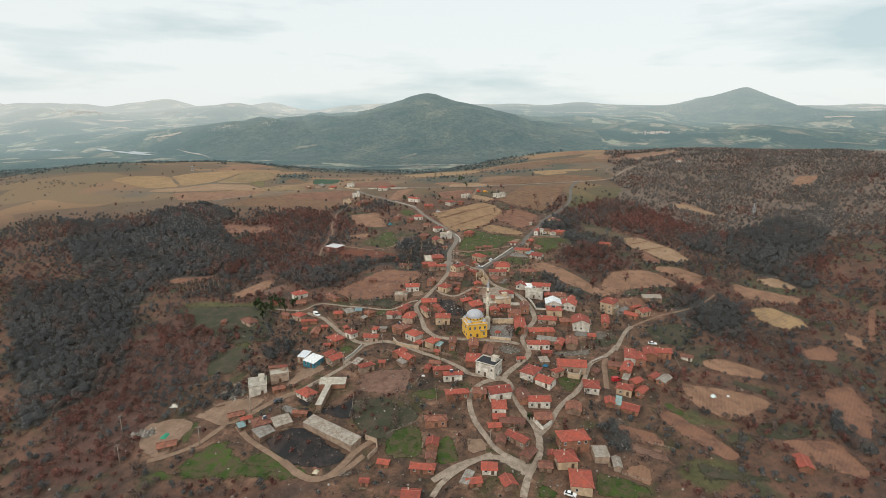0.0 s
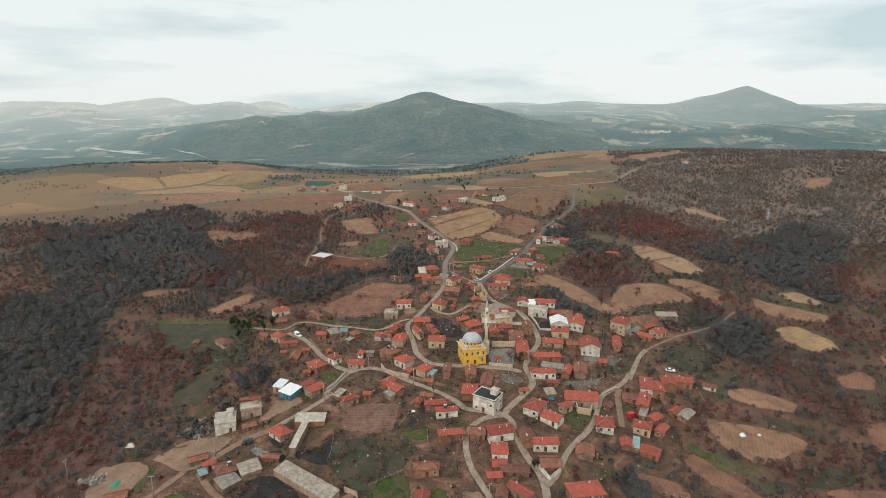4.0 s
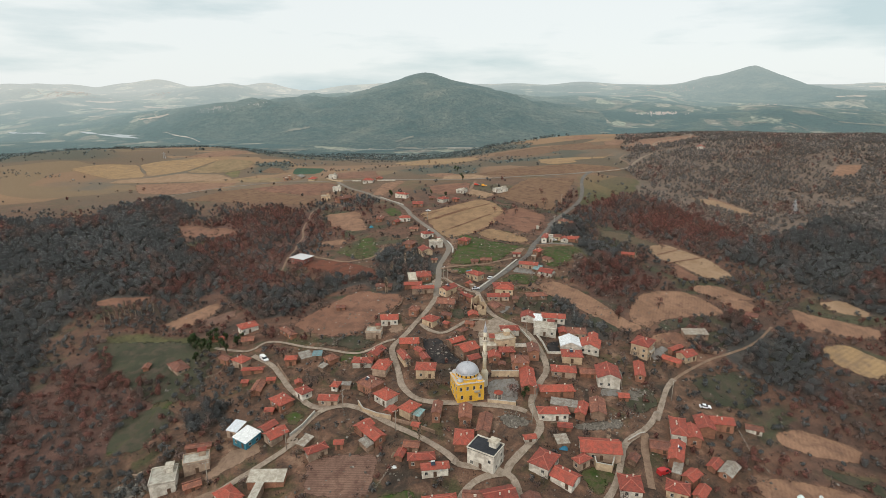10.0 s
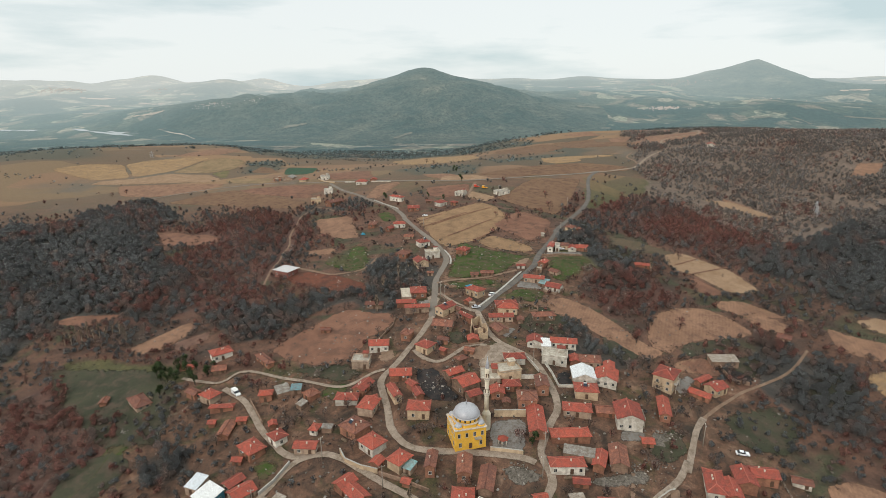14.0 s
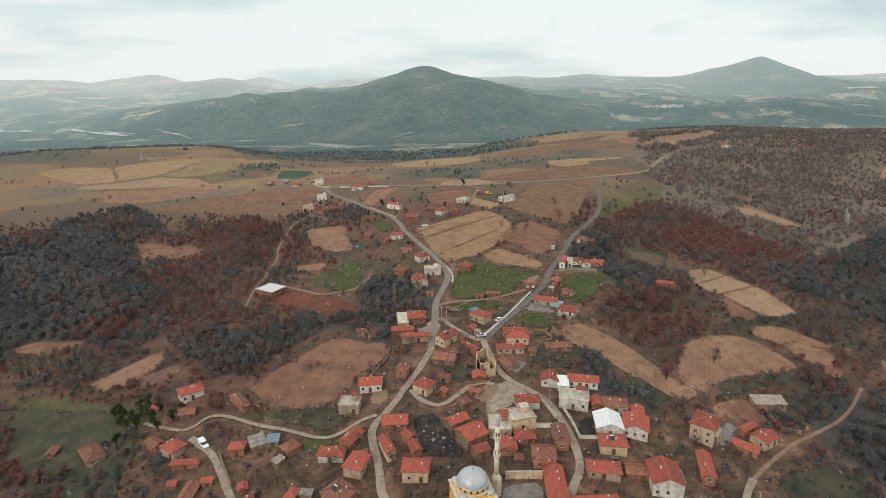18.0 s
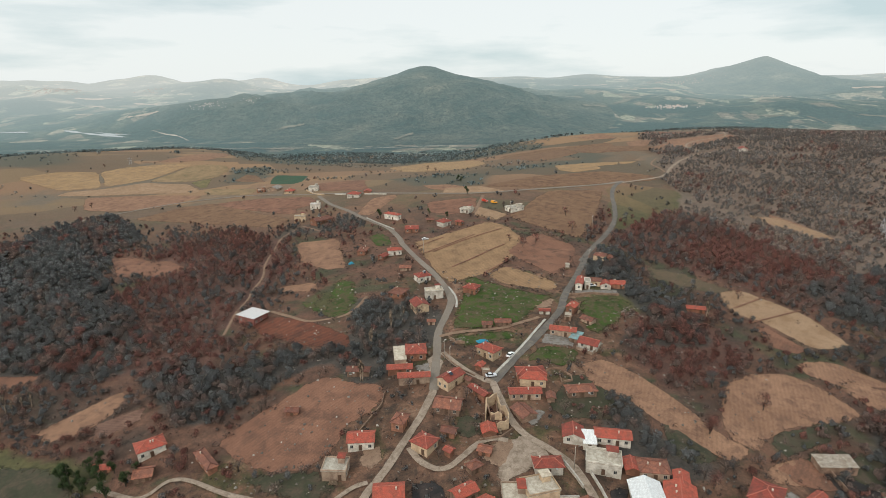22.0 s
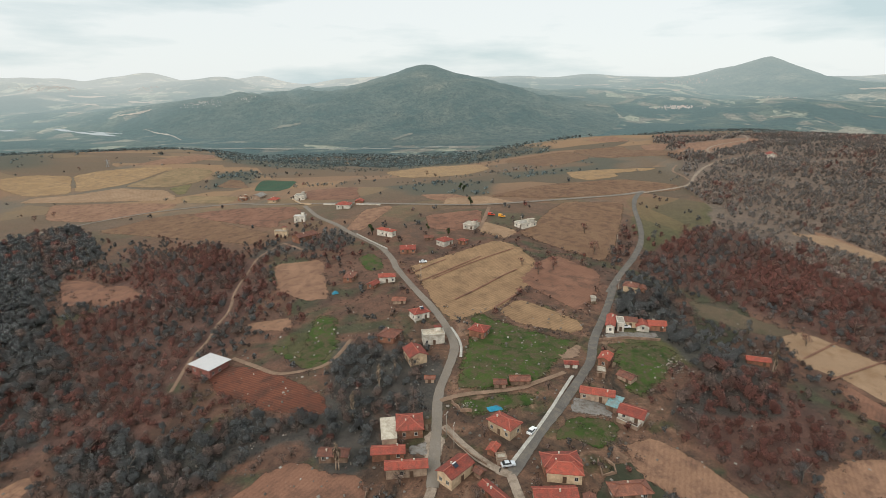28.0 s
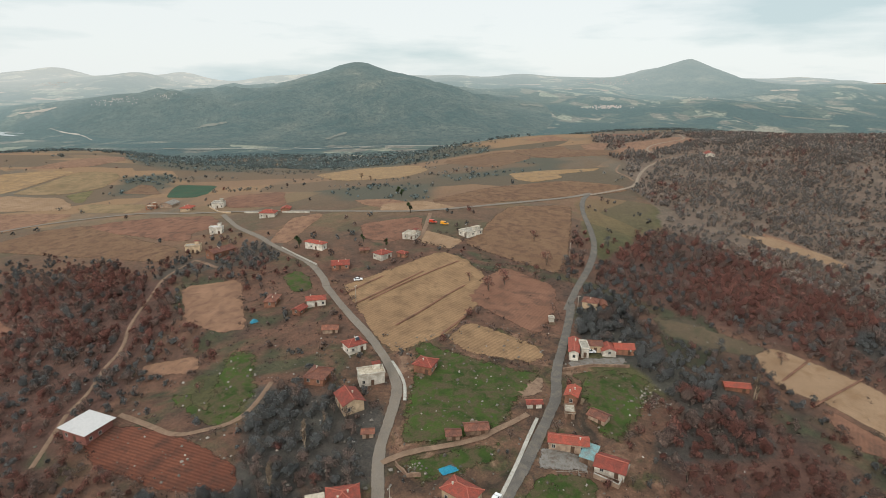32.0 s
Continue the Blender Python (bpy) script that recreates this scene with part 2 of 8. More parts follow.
    l.new(vo.outputs["Color"], sep.inputs[0])
    parcels = ramp_of(n, [(0.0, (0.144, 0.098, 0.064)), (0.25, (0.211, 0.129, 0.079)), (0.42, (0.135, 0.096, 0.064)), (0.58, (0.239, 0.147, 0.084)), (0.72, (0.111, 0.085, 0.058)), (0.85, (0.182, 0.124, 0.074))])
    parcels.color_ramp.interpolation = "CONSTANT"
    l.new(sep.outputs[0], parcels.inputs["Fac"])
    woods = ramp_of(n, [(0.55, (0, 0, 0)), (0.62, (1, 1, 1))])
    l.new(noise_of(n, l, co, 0.0042, 7, 0.6), woods.inputs["Fac"])
    far = mix_of(n, l, woods.outputs["Color"], parcels.outputs["Color"], (0.135, 0.108, 0.080))
    far = mix_of(n, l, 0.6, far, f.outputs["Color"], "MULTIPLY")
    sp = n.new("ShaderNodeSeparateXYZ")
    l.new(co, sp.inputs[0])
    reach = n.new("ShaderNodeMapRange")
    reach.inputs["From Min"].default_value = 560
    reach.inputs["From Max"].default_value = 720
    l.new(sp.outputs["Y"], reach.inputs["Value"])
    woody = n.new("ShaderNodeAttribute")
    woody.attribute_name = "hill"
    open_land = n.new("ShaderNodeMath")
    open_land.operation = "SUBTRACT"
    open_land.use_clamp = True
    l.new(reach.outputs[0], open_land.inputs[0])
    l.new(woody.outputs["Fac"], open_land.inputs[1])
    dark_woods = n.new("ShaderNodeAttribute")
    dark_woods.attribute_name = "deep"
    far = mix_of(n, l, dark_woods.outputs["Fac"], far, (0.085, 0.080, 0.060))
    c = mix_of(n, l, open_land.outputs[0], c, far)
    l.new(c, b.inputs["Base Color"])
    bump_to(n, l, b, fine, 0.5, 0.8)
    return m


def wall_material(name, base, dirt, courses=0.0):
    m, n, l, b = tree_of(name, 0.9)
    co = n.new("ShaderNodeTexCoord").outputs["Object"]
    info = n.new("ShaderNodeObjectInfo")
    r = ramp_of(n, [(0.42, dirt), (0.62, base)])
    l.new(noise_of(n, l, co, 0.45, 7, 0.65), r.inputs["Fac"])
    tone = ramp_of(n, [(0.0, (0.78, 0.76, 0.74)), (1.0, (1.12, 1.10, 1.08))])
    l.new(info.outputs["Random"], tone.inputs["Fac"])
    c = mix_of(n, l, 1.0, r.outputs["Color"], tone.outputs["Color"], "MULTIPLY")
    fine = noise_of(n, l, co, 6.0, 4, 0.6)
    if courses:
        br = n.new("ShaderNodeTexBrick")
        br.inputs["Scale"].default_value = 1.0 / courses
        br.inputs["Mortar Size"].default_value = 0.03
        br.inputs["Color1"].default_value = (1.1, 1.1, 1.1, 1)
        br.inputs["Color2"].default_value = (0.8, 0.8, 0.8, 1)
        br.inputs["Mortar"].default_value = (0.7, 0.7, 0.68, 1)
        mp = n.new("ShaderNodeMapping")
        mp.inputs["Rotation"].default_value = (radians(90), 0, 0)
        l.new(co, mp.inputs["Vector"])
        l.new(mp.outputs["Vector"], br.inputs["Vector"])
        c = mix_of(n, l, 0.7, c, br.outputs["Color"], "MULTIPLY")
    g = ramp_of(n, [(0.3, (0.8, 0.8, 0.8)), (0.7, (1.12, 1.12, 1.12))])
    l.new(fine, g.inputs["Fac"])
    c = mix_of(n, l, 0.7, c, g.outputs["Color"], "MULTIPLY")
    l.new(c, b.inputs["Base Color"])
    bump_to(n, l, b, fine, 0.3, 0.05)
    return m


WALL = {
    "w": wall_material("whitewashed_plaster", (0.72, 0.68, 0.60), (0.44, 0.40, 0.34)),
    "y": wall_material("cream_painted_plaster", (0.60, 0.46, 0.31), (0.42, 0.31, 0.21)),
    "p": wall_material("bare_grey_beige_plaster", (0.44, 0.33, 0.245), (0.28, 0.20, 0.15)),
    "b": wall_material("mud_brick", (0.37, 0.180, 0.115), (0.23, 0.115, 0.078), 0.5),
    "s": wall_material("field_stone", (0.32, 0.215, 0.155), (0.18, 0.12, 0.088), 0.7),
    "u": wall_material("blue_painted_sheet", (0.05, 0.20, 0.27), (0.04, 0.13, 0.17)),
    "i": wall_material("pink_hollow_brick", (0.42, 0.17, 0.14), (0.27, 0.12, 0.10), 0.5),
    "gold": wall_material("yellow_mosque_paint", (0.90, 0.53, 0.075), (0.78, 0.45, 0.07)),
    "ivory": wall_material("ivory_minaret_stone", (0.76, 0.70, 0.56), (0.60, 0.54, 0.42)),
}


def roof_material(name, base, old, ribs=0.36, rough=0.8, metal=0.0, moss=0.55):
    m, n, l, b = tree_of(name, rough)
    b.inputs["Metallic"].default_value = metal
    tex = n.new("ShaderNodeTexCoord")
    uv, co = tex.outputs["UV"], tex.outputs["Object"]
    info = n.new("ShaderNodeObjectInfo")
    tone = ramp_of(n, [(0.0, (0.72, 0.74, 0.78)), (0.5, (0.98, 0.98, 0.98)), (1.0, (1.18, 1.12, 1.05))])
    l.new(info.outputs["Random"], tone.inputs["Fac"])
    r = ramp_of(n, [(moss - 0.16, old), (moss + 0.05, base)])
    l.new(noise_of(n, l, co, 0.55, 7, 0.65), r.inputs["Fac"])
    c = mix_of(n, l, 1.0, r.outputs["Color"], tone.outputs["Color"], "MULTIPLY")
    if ribs:
        br = n.new("ShaderNodeTexBrick")
        br.inputs["Scale"].default_value = 1.0 / ribs
        br.inputs["Mortar Size"].default_value = 0.05
        br.inputs["Mortar Smooth"].default_value = 0.6
        br.inputs["Color1"].default_value = (1.18, 1.18, 1.18, 1)
        br.inputs["Color2"].default_value = (0.78, 0.78, 0.78, 1)
        br.inputs["Mortar"].default_value = (0.55, 0.5, 0.5, 1)
        l.new(uv, br.inputs["Vector"])
        c = mix_of(n, l, 0.75, c, br.outputs["Color"], "MULTIPLY")
        bump_to(n, l, b, br.outputs["Fac"], 0.4, -0.05)
    fine = noise_of(n, l, co, 3.5, 5, 0.6)
    g = ramp_of(n, [(0.3, (0.74, 0.74, 0.74)), (0.7, (1.18, 1.18, 1.18))])
    l.new(fine, g.inputs["Fac"])
    c = mix_of(n, l, 0.75, c, g.outputs["Color"], "MULTIPLY")
    l.new(c, b.inputs["Base Color"])
    return m


ROOF = {
    "r": roof_material("red_clay_tiles", (0.42, 0.098, 0.067), (0.26, 0.085, 0.062)),
    "o": roof_material("weathered_clay_tiles", (0.34, 0.14, 0.09), (0.20, 0.095, 0.07), moss=0.6),
    "m": roof_material("grey_corrugated_sheet", (0.36, 0.335, 0.29), (0.23, 0.185, 0.145), 0.9, 0.6),
    "t": roof_material("pale_teal_sheet", (0.20, 0.37, 0.38), (0.22, 0.27, 0.26), 0.9, 0.5),
    "l": roof_material("white_sheet_metal", (0.70, 0.74, 0.76), (0.62, 0.65, 0.67), 1.1, 0.45, 0.0, 0.45),
    "c": roof_material("flat_roof_concrete", (0.46, 0.42, 0.35), (0.30, 0.26, 0.21), 0.0, 0.9),
    "k": roof_material("black_roof_membrane", (0.022, 0.024, 0.028), (0.04, 0.04, 0.045), 0.0, 0.7),
    "lead": roof_material("grey_lead_dome", (0.76, 0.79, 0.80), (0.62, 0.65, 0.66), 1.0, 0.38, 0.15, 0.45),
}


def plain(name, colour, rough=0.6, metal=0.0, vary=0.25):
    m, n, l, b = tree_of(name, rough)
    b.inputs["Metallic"].default_value = metal
    co = n.new("ShaderNodeTexCoord").outputs["Object"]
    g = ramp_of(n, [(0.3, tuple(v * (1 - vary) for v in colour)), (0.7, tuple(v * (1 + vary) for v in colour))])
    l.new(noise_of(n, l, co, 2.2, 5, 0.6), g.inputs["Fac"])
    l.new(g.outputs["Color"], b.inputs["Base Color"])
    return m


GLASS = plain("dark_window_glass", (0.03, 0.033, 0.036), 0.12)
GLASS.node_tree.nodes["Principled BSDF"].inputs["Specular IOR Level"].default_value = 0.5
FRAME = plain("dull_white_window_frame", (0.42, 0.39, 0.34), 0.6)
DOOR = plain("dark_brown_door", (0.10, 0.06, 0.04), 0.6)
RIDGE = plain("clay_ridge_tiles", (0.38, 0.125, 0.088), 0.9)
CHIMNEY = plain("whitewashed_chimney", (0.52, 0.45, 0.37), 0.9)
STEEL = plain("galvanised_steel", (0.42, 0.43, 0.44), 0.4, 0.6)
PANEL = plain("solar_collector", (0.025, 0.035, 0.05), 0.55)
TANK = plain("white_enamel_tank", (0.65, 0.66, 0.66), 0.35)
RUBBER = plain("black_rubber", (0.02, 0.02, 0.02), 0.8)
POLE = plain("grey_weathered_pole", (0.30, 0.26, 0.215), 0.85)
LOGS = plain("split_firewood", (0.20, 0.145, 0.10), 0.9)
BARK = plain("grey_bark", (0.13, 0.105, 0.085), 0.9)
PALEBARK = plain("pale_poplar_twigs", (0.30, 0.235, 0.175), 0.9)


def twigs(name, stops, loose=True, gaps=0.46):
    """Bare twigs and dry leaves: each twig takes its own tone, each tree its own too; crowns of loose twigs catch light as round masses."""
    m, n, l, b = tree_of(name, 0.95)
    geo = n.new("ShaderNodeNewGeometry")
    r = ramp_of(n, stops)
    l.new(geo.outputs["Random Per Island"], r.inputs["Fac"])
    c = r.outputs["Color"]
    for scale, dim, lit in ((0.03, 0.78, 1.18), (0.22, 0.72, 1.22)):
        big = ramp_of(n, [(0.35, (dim, dim, dim)), (0.65, (lit, lit, lit))])
        l.new(noise_of(n, l, geo.outputs["Position"], scale, 3, 0.5), big.inputs["Fac"])
        c = mix_of(n, l, 0.8, c, big.outputs["Color"], "MULTIPLY")
    l.new(c, b.inputs["Base Color"])
    if not loose:
        return m
    thin, both = n.new("ShaderNodeBsdfTranslucent"), n.new("ShaderNodeMixShader")
    both.inputs[0].default_value = 0.40
    l.new(c, thin.inputs["Color"])
    puff, turn = n.new("ShaderNodeAttribute"), n.new("ShaderNodeVectorTransform")
    puff.attribute_name = "puff"
    turn.vector_type, turn.convert_from, turn.convert_to = "NORMAL", "OBJECT", "WORLD"
    l.new(puff.outputs["Vector"], turn.inputs["Vector"])
    l.new(turn.outputs["Vector"], b.inputs["Normal"])
    l.new(b.outputs[0], both.inputs[1])
    l.new(thin.outputs[0], both.inputs[2])
    # a spray of twigs lets light and view through between them
    clear, spray = n.new("ShaderNodeBsdfTransparent"), n.new("ShaderNodeMixShader")
    spray.inputs[0].default_value = gaps
    l.new(both.outputs[0], spray.inputs[1])
    l.new(clear.outputs[0], spray.inputs[2])
    l.new(spray.outputs[0], n["Material Output"].inputs["Surface"])
    return m


TWIG = {
    "grey": twigs("grey_brown_twigs", [(0.0, (0.160, 0.114, 0.099)), (0.5, (0.203, 0.145, 0.123)), (1.0, (0.262, 0.187, 0.156))]),
    "dark": twigs("slate_grey_bare_twigs", [(0.0, (0.108, 0.112, 0.112)), (0.5, (0.140, 0.144, 0.139)), (1.0, (0.189, 0.181, 0.177))]),
    "russet": twigs("russet_oak_leaves", [(0.0, (0.179, 0.084, 0.071)), (0.5, (0.230, 0.105, 0.084)), (1.0, (0.294, 0.136, 0.108))]),
    # far-hill copies of grey and dark, paler with haze put into the tone
    "hill": twigs("hazed_brown_woods", [(0.0, (0.264, 0.206, 0.172)), (0.5, (0.311, 0.244, 0.205)), (1.0, (0.366, 0.288, 0.240))]),
    "hill_dark": twigs("hazed_grey_woods", [(0.0, (0.196, 0.172, 0.158)), (0.5, (0.239, 0.209, 0.190)), (1.0, (0.288, 0.253, 0.228))]),
    "green": twigs("conifer_needles", [(0.0, (0.027, 0.048, 0.022)), (0.5, (0.051, 0.080, 0.032)), (1.0, (0.093, 0.120, 0.048))], gaps=0.1),
    "pale": twigs("pale_poplar_shoots", [(0.0, (0.17, 0.12, 0.085)), (0.5, (0.24, 0.18, 0.13)), (1.0, (0.34, 0.26, 0.19))]),
    # valley and plateau woods: haze tinted into paler, bluer twigs
    "deep": twigs("hazed_valley_woods", [(0.0, (0.149, 0.191, 0.191)), (0.5, (0.189, 0.233, 0.227)), (1.0, (0.244, 0.278, 0.269))]),
    "valley": twigs("hazed_plateau_woods", [(0.0, (0.189, 0.185, 0.170)), (0.5, (0.239, 0.227, 0.203)), (1.0, (0.305, 0.277, 0.241))]),
}


def painted_haze(n, l, b, colour, co, north, west):
    """Haze put into far land's glow and colour: more, the farther north or west."""
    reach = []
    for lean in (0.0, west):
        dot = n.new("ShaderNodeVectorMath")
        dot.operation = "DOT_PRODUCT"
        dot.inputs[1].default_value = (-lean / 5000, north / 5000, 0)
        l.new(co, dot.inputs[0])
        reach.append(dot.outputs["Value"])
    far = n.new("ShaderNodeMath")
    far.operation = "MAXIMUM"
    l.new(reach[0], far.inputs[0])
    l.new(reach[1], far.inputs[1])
    # the glow stands for haze; the land itself gives no light
    haze_glow = ramp_of(n, [(0.32, (0.050, 0.068, 0.072)), (0.46, (0.084, 0.120, 0.123)), (0.58, (0.124, 0.170, 0.170)), (0.66, (0.215, 0.275, 0.272)), (0.74, (0.265, 0.325, 0.322)), (0.84, (0.35, 0.40, 0.392)), (1.0, (0.52, 0.545, 0.52))])
    l.new(far.outputs[0], haze_glow.inputs["Fac"])
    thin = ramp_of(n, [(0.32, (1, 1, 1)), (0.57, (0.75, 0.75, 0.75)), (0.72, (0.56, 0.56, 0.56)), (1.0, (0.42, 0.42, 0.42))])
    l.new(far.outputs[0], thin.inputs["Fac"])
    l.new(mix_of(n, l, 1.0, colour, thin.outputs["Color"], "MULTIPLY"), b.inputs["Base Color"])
    l.new(haze_glow.outputs["Color"], b.inputs["Emission Color"])
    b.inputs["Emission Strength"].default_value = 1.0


def ridge_material(name, low, high):
    """A far wooded mountain: dark woods, paler clearings and gullies, painted haze over all."""
    m, n, l, b = tree_of(name, 1.0)
    co = n.new("ShaderNodeNewGeometry").outputs["Position"]
    r = ramp_of(n, [(0.40, low), (0.58, tuple(0.6 * p + 0.4 * q for p, q in zip(low, high))), (0.70, high)])
    l.new(noise_of(n, l, co, 0.0045, 10, 0.72), r.inputs["Fac"])
    f = ramp_of(n, [(0.38, (0.2, 0.24, 0.24)), (0.62, (1.9, 1.85, 1.75))])
    fine = noise_of(n, l, co, 0.06, 8, 0.85, 0.8)
    l.new(fine, f.inputs["Fac"])
    painted_haze(n, l, b, mix_of(n, l, 1.0, r.outputs["Color"], f.outputs["Color"], "MULTIPLY"), co, 1.0, 0.54)
    bump_to(n, l, b, fine, 1.0, 18.0)
    return m


GROUND = ground_material()


def valley_material():
    """Woods with pale parcels and clearings under painted haze."""
    m, n, l, b = tree_of("hazy_valley_land", 1.0)
    co = n.new("ShaderNodeNewGeometry").outputs["Position"]
    vo = n.new("ShaderNodeTexVoronoi")
    vo.inputs["Scale"].default_value = 0.014
    mp = n.new("ShaderNodeMapping")
    mp.inputs["Scale"].default_value = (1, 0.85, 0)
    mp.inputs["Rotation"].default_value = (0, 0, 0.5)
    l.new(co, mp.inputs["Vector"])
    l.new(mp.outputs["Vector"], vo.inputs["Vector"])
    sep = n.new("ShaderNodeSeparateColor")
    l.new(vo.outputs["Color"], sep.inputs[0])
    parcels = ramp_of(n, [(0.0, (0.07, 0.08, 0.06)), (0.28, (0.20, 0.16, 0.12)), (0.42, (0.06, 0.08, 0.06)), (0.62, (0.33, 0.27, 0.20)), (0.78, (0.10, 0.11, 0.08)), (0.90, (0.30, 0.28, 0.20))])
    parcels.color_ramp.interpolation = "CONSTANT"
    l.new(sep.outputs[0], parcels.inputs["Fac"])
    woods = ramp_of(n, [(0.47, (1, 1, 1)), (0.55, (0, 0, 0))])
    l.new(noise_of(n, l, co, 0.0042, 9, 0.66), woods.inputs["Fac"])
    c = mix_of(n, l, woods.outputs["Color"], parcels.outputs["Color"], (0.026, 0.050, 0.046))
    f = ramp_of(n, [(0.38, (0.3, 0.33, 0.33)), (0.62, (1.8, 1.75, 1.7))])
    fine = noise_of(n, l, co, 0.06, 8, 0.82, 0.8)
    l.new(fine, f.inputs["Fac"])
    painted_haze(n, l, b, mix_of(n, l, 0.9, c, f.outputs["Color"], "MULTIPLY"), co, 1.0, 0.54)
    bump_to(n, l, b, fine, 1.0, 14.0)
    return m


VALLEY = valley_material()
def far_field(name, colour):
    m, n, l, b = tree_of(name, 1.0)
    co = n.new("ShaderNodeNewGeometry").outputs["Position"]
    r = ramp_of(n, [(0.35, tuple(0.55 * v for v in colour)), (0.62, colour)])
    l.new(noise_of(n, l, co, 0.03, 7, 0.7), r.inputs["Fac"])
    # the same haze is painted over the field's own colour
    painted_haze(n, l, b, r.outputs["Color"], co, 1.0, 0.54)
    return m


# sunlight on the far fields is put into this pale, warm colour
FAR_SUNLIT = far_field("hazy_sunlit_stubble", (0.46, 0.32, 0.24))
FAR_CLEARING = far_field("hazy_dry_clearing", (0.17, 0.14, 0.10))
MOUNTAIN = ridge_material("hazed_wooded_mountain", (0.026, 0.048, 0.044), (0.19, 0.17, 0.125))


# ---- the land ----
RELIEF = np.array([
    [-91, -70, -52, -41, -40, -49, -65, -85, -106],
    [-77, -65, -50, -35, -29, -39, -54, -66, -76],
    [-60, -58, -50, -30, -18, -29, -42, -45, -44],
    [-41, -43, -44, -21, 6, -11, -24, -19, -12],
    [-23, -21, -19, -6, 19, 7, -1, 8, 18],
    [-11, -6, -1, 8, 23, 23, 11, 25, 40],
    [-4, 3, 4, 13, 35, 33, 9, 28, 51],
    [-1, 8, 12, 26, 40, 47, 39, 44, 56],
    [3, 10, 17, 19, 24, 44, 57, 59, 63],
    [15, 20, 24, 15, 14, 35, 54, 63, 72],
    [30, 28, 22, 12, 9, 23, 43, 63, 82],
], float)


def ease(a, b, v):
    t = np.clip((v - a) / (b - a), 0, 1)
    return t * t * (3 - 2 * t)


def spline(f):
    return (1 - f) ** 3 / 6, (3 * f ** 3 - 6 * f ** 2 + 4) / 6, (-3 * f ** 3 + 3 * f ** 2 + 3 * f + 1) / 6, f ** 3 / 6


def near_height(x, y):
    u, v = np.clip((x + 450) / 150, 0, 5.999), np.clip(y / 120, 0, 7.999)
    i, j = u.astype(int), v.astype(int)
    a, b = spline(u - i), spline(v - j)
    return sum(b[k] * a[q] * RELIEF[j + k, i + q] for k in range(4) for q in range(4))


def hump(x, y, cx, cy, sx, sy, rise, power=2.0):
    return rise * np.exp(-np.sqrt(((x - cx) / sx) ** 2 + ((y - cy) / sy) ** 2) ** power)


def far_height(x, y):
    """The plateau's edge, the valley floor and the long slopes that rise beyond it to the skyline."""
    h = -55 + hump(x, y, 0, 650, 600, 400, 70) + hump(x, y, 400, 850, 350, 300, 35) + hump(x, y, 800, 800, 400, 400, 84) + hump(x, y, -350, 1000, 350, 320, 29) + hump(x, y, -750, 1050, 450, 350, 51) + hump(x, y, 600, 1450, 320, 240, 74) + hump(x, y, 250, 1150, 300, 250, 62) + hump(x, y, -550, 1350, 250, 220, 27) + hump(x, y, 1250, 1200, 450, 400, 53)
    up = np.clip((y - 2230) / 2320, 0, 1)
    h += 242 * up ** 0.85 + hump(x, y, -1000, 2560, 330, 230, 66) - hump(x, y, -1000, 4400, 330, 600, 52)
    h += up ** 1.5 * (17 * np.cos((x + 2231) / 136) + 8 * np.cos((x + 2150) / 61)) * ease(1000, 1500, -x) + 7 * up * np.sin(x / 170) * ease(300, 800, x)
    h += hump(x, y, -2500, 3500, 480, 200, 46) + hump(x, y, -1650, 3900, 360, 190, 40) + hump(x, y, 750, 3350, 330, 190, 34) + hump(x, y, 2900, 3350, 560, 240, 60) + hump(x, y, 1700, 2700, 420, 170, 26)
    roll = ease(2150, 2700, y)
    h += roll * (16 * np.sin(x / 250 + 1.0) * np.sin(y / 190 + 1.1 * np.sin(x / 390)) + 9 * np.sin(x / 118 + y / 135) * np.sin(y / 95 - x / 210))
    h += (1 - roll) * (5 * np.sin(x / 170 + 1.3) * np.sin(y / 210) + 3 * np.sin(x / 71 + y / 93)) * (1 - 0.7 * ease(1500, 2000, y))
    return h


def height(x, y):
    """Height of the ground; the ridge with the village near by, the valley floor beyond."""
    x, y = np.asarray(x, float), np.asarray(y, float)
    k = ease(0, 260, np.maximum(np.maximum(np.abs(x) - 380, y - 860), -y))
    return near_height(x, y) * (1 - k) + far_height(x, y) * k - 40 * ease(1700, 2000, y)


def z_at(x, y):
    return float(height(x, y))


def mesh_of(name, verts, faces, mats, smooth=False, uvs=None):
    me = bpy.data.meshes.new(name)
    me.from_pydata([tuple(v) for v in verts], [], faces)
    for m in mats if isinstance(mats, (list, tuple)) else [mats]:
        me.materials.append(m)
    if smooth:
        me.shade_smooth()
    if uvs:
        layer = me.uv_layers.new(name="UVMap")
        for p in me.polygons:
            for li in p.loop_indices:
                layer.data[li].uv = uvs[p.index][li - p.loop_start]
    return me


def sheet(name, xs, ys, zf, mat):
    """A ground sheet over the lines xs and ys, built in one go."""
    gx, gy = np.meshgrid(xs, ys)
    gz = zf(gx, gy)
    nx, ny = len(xs), len(ys)
    me = bpy.data.meshes.new(name)
    co = np.stack([gx, gy, gz], -1).reshape(-1, 3)
    k = (np.arange(ny - 1)[:, None] * nx + np.arange(nx - 1)[None]).ravel()
    quads = np.stack([k, k + 1, k + nx + 1, k + nx], 1)
    fill(me, co, quads)
    me.materials.append(mat)
    me.shade_smooth()
    return new(name, me)


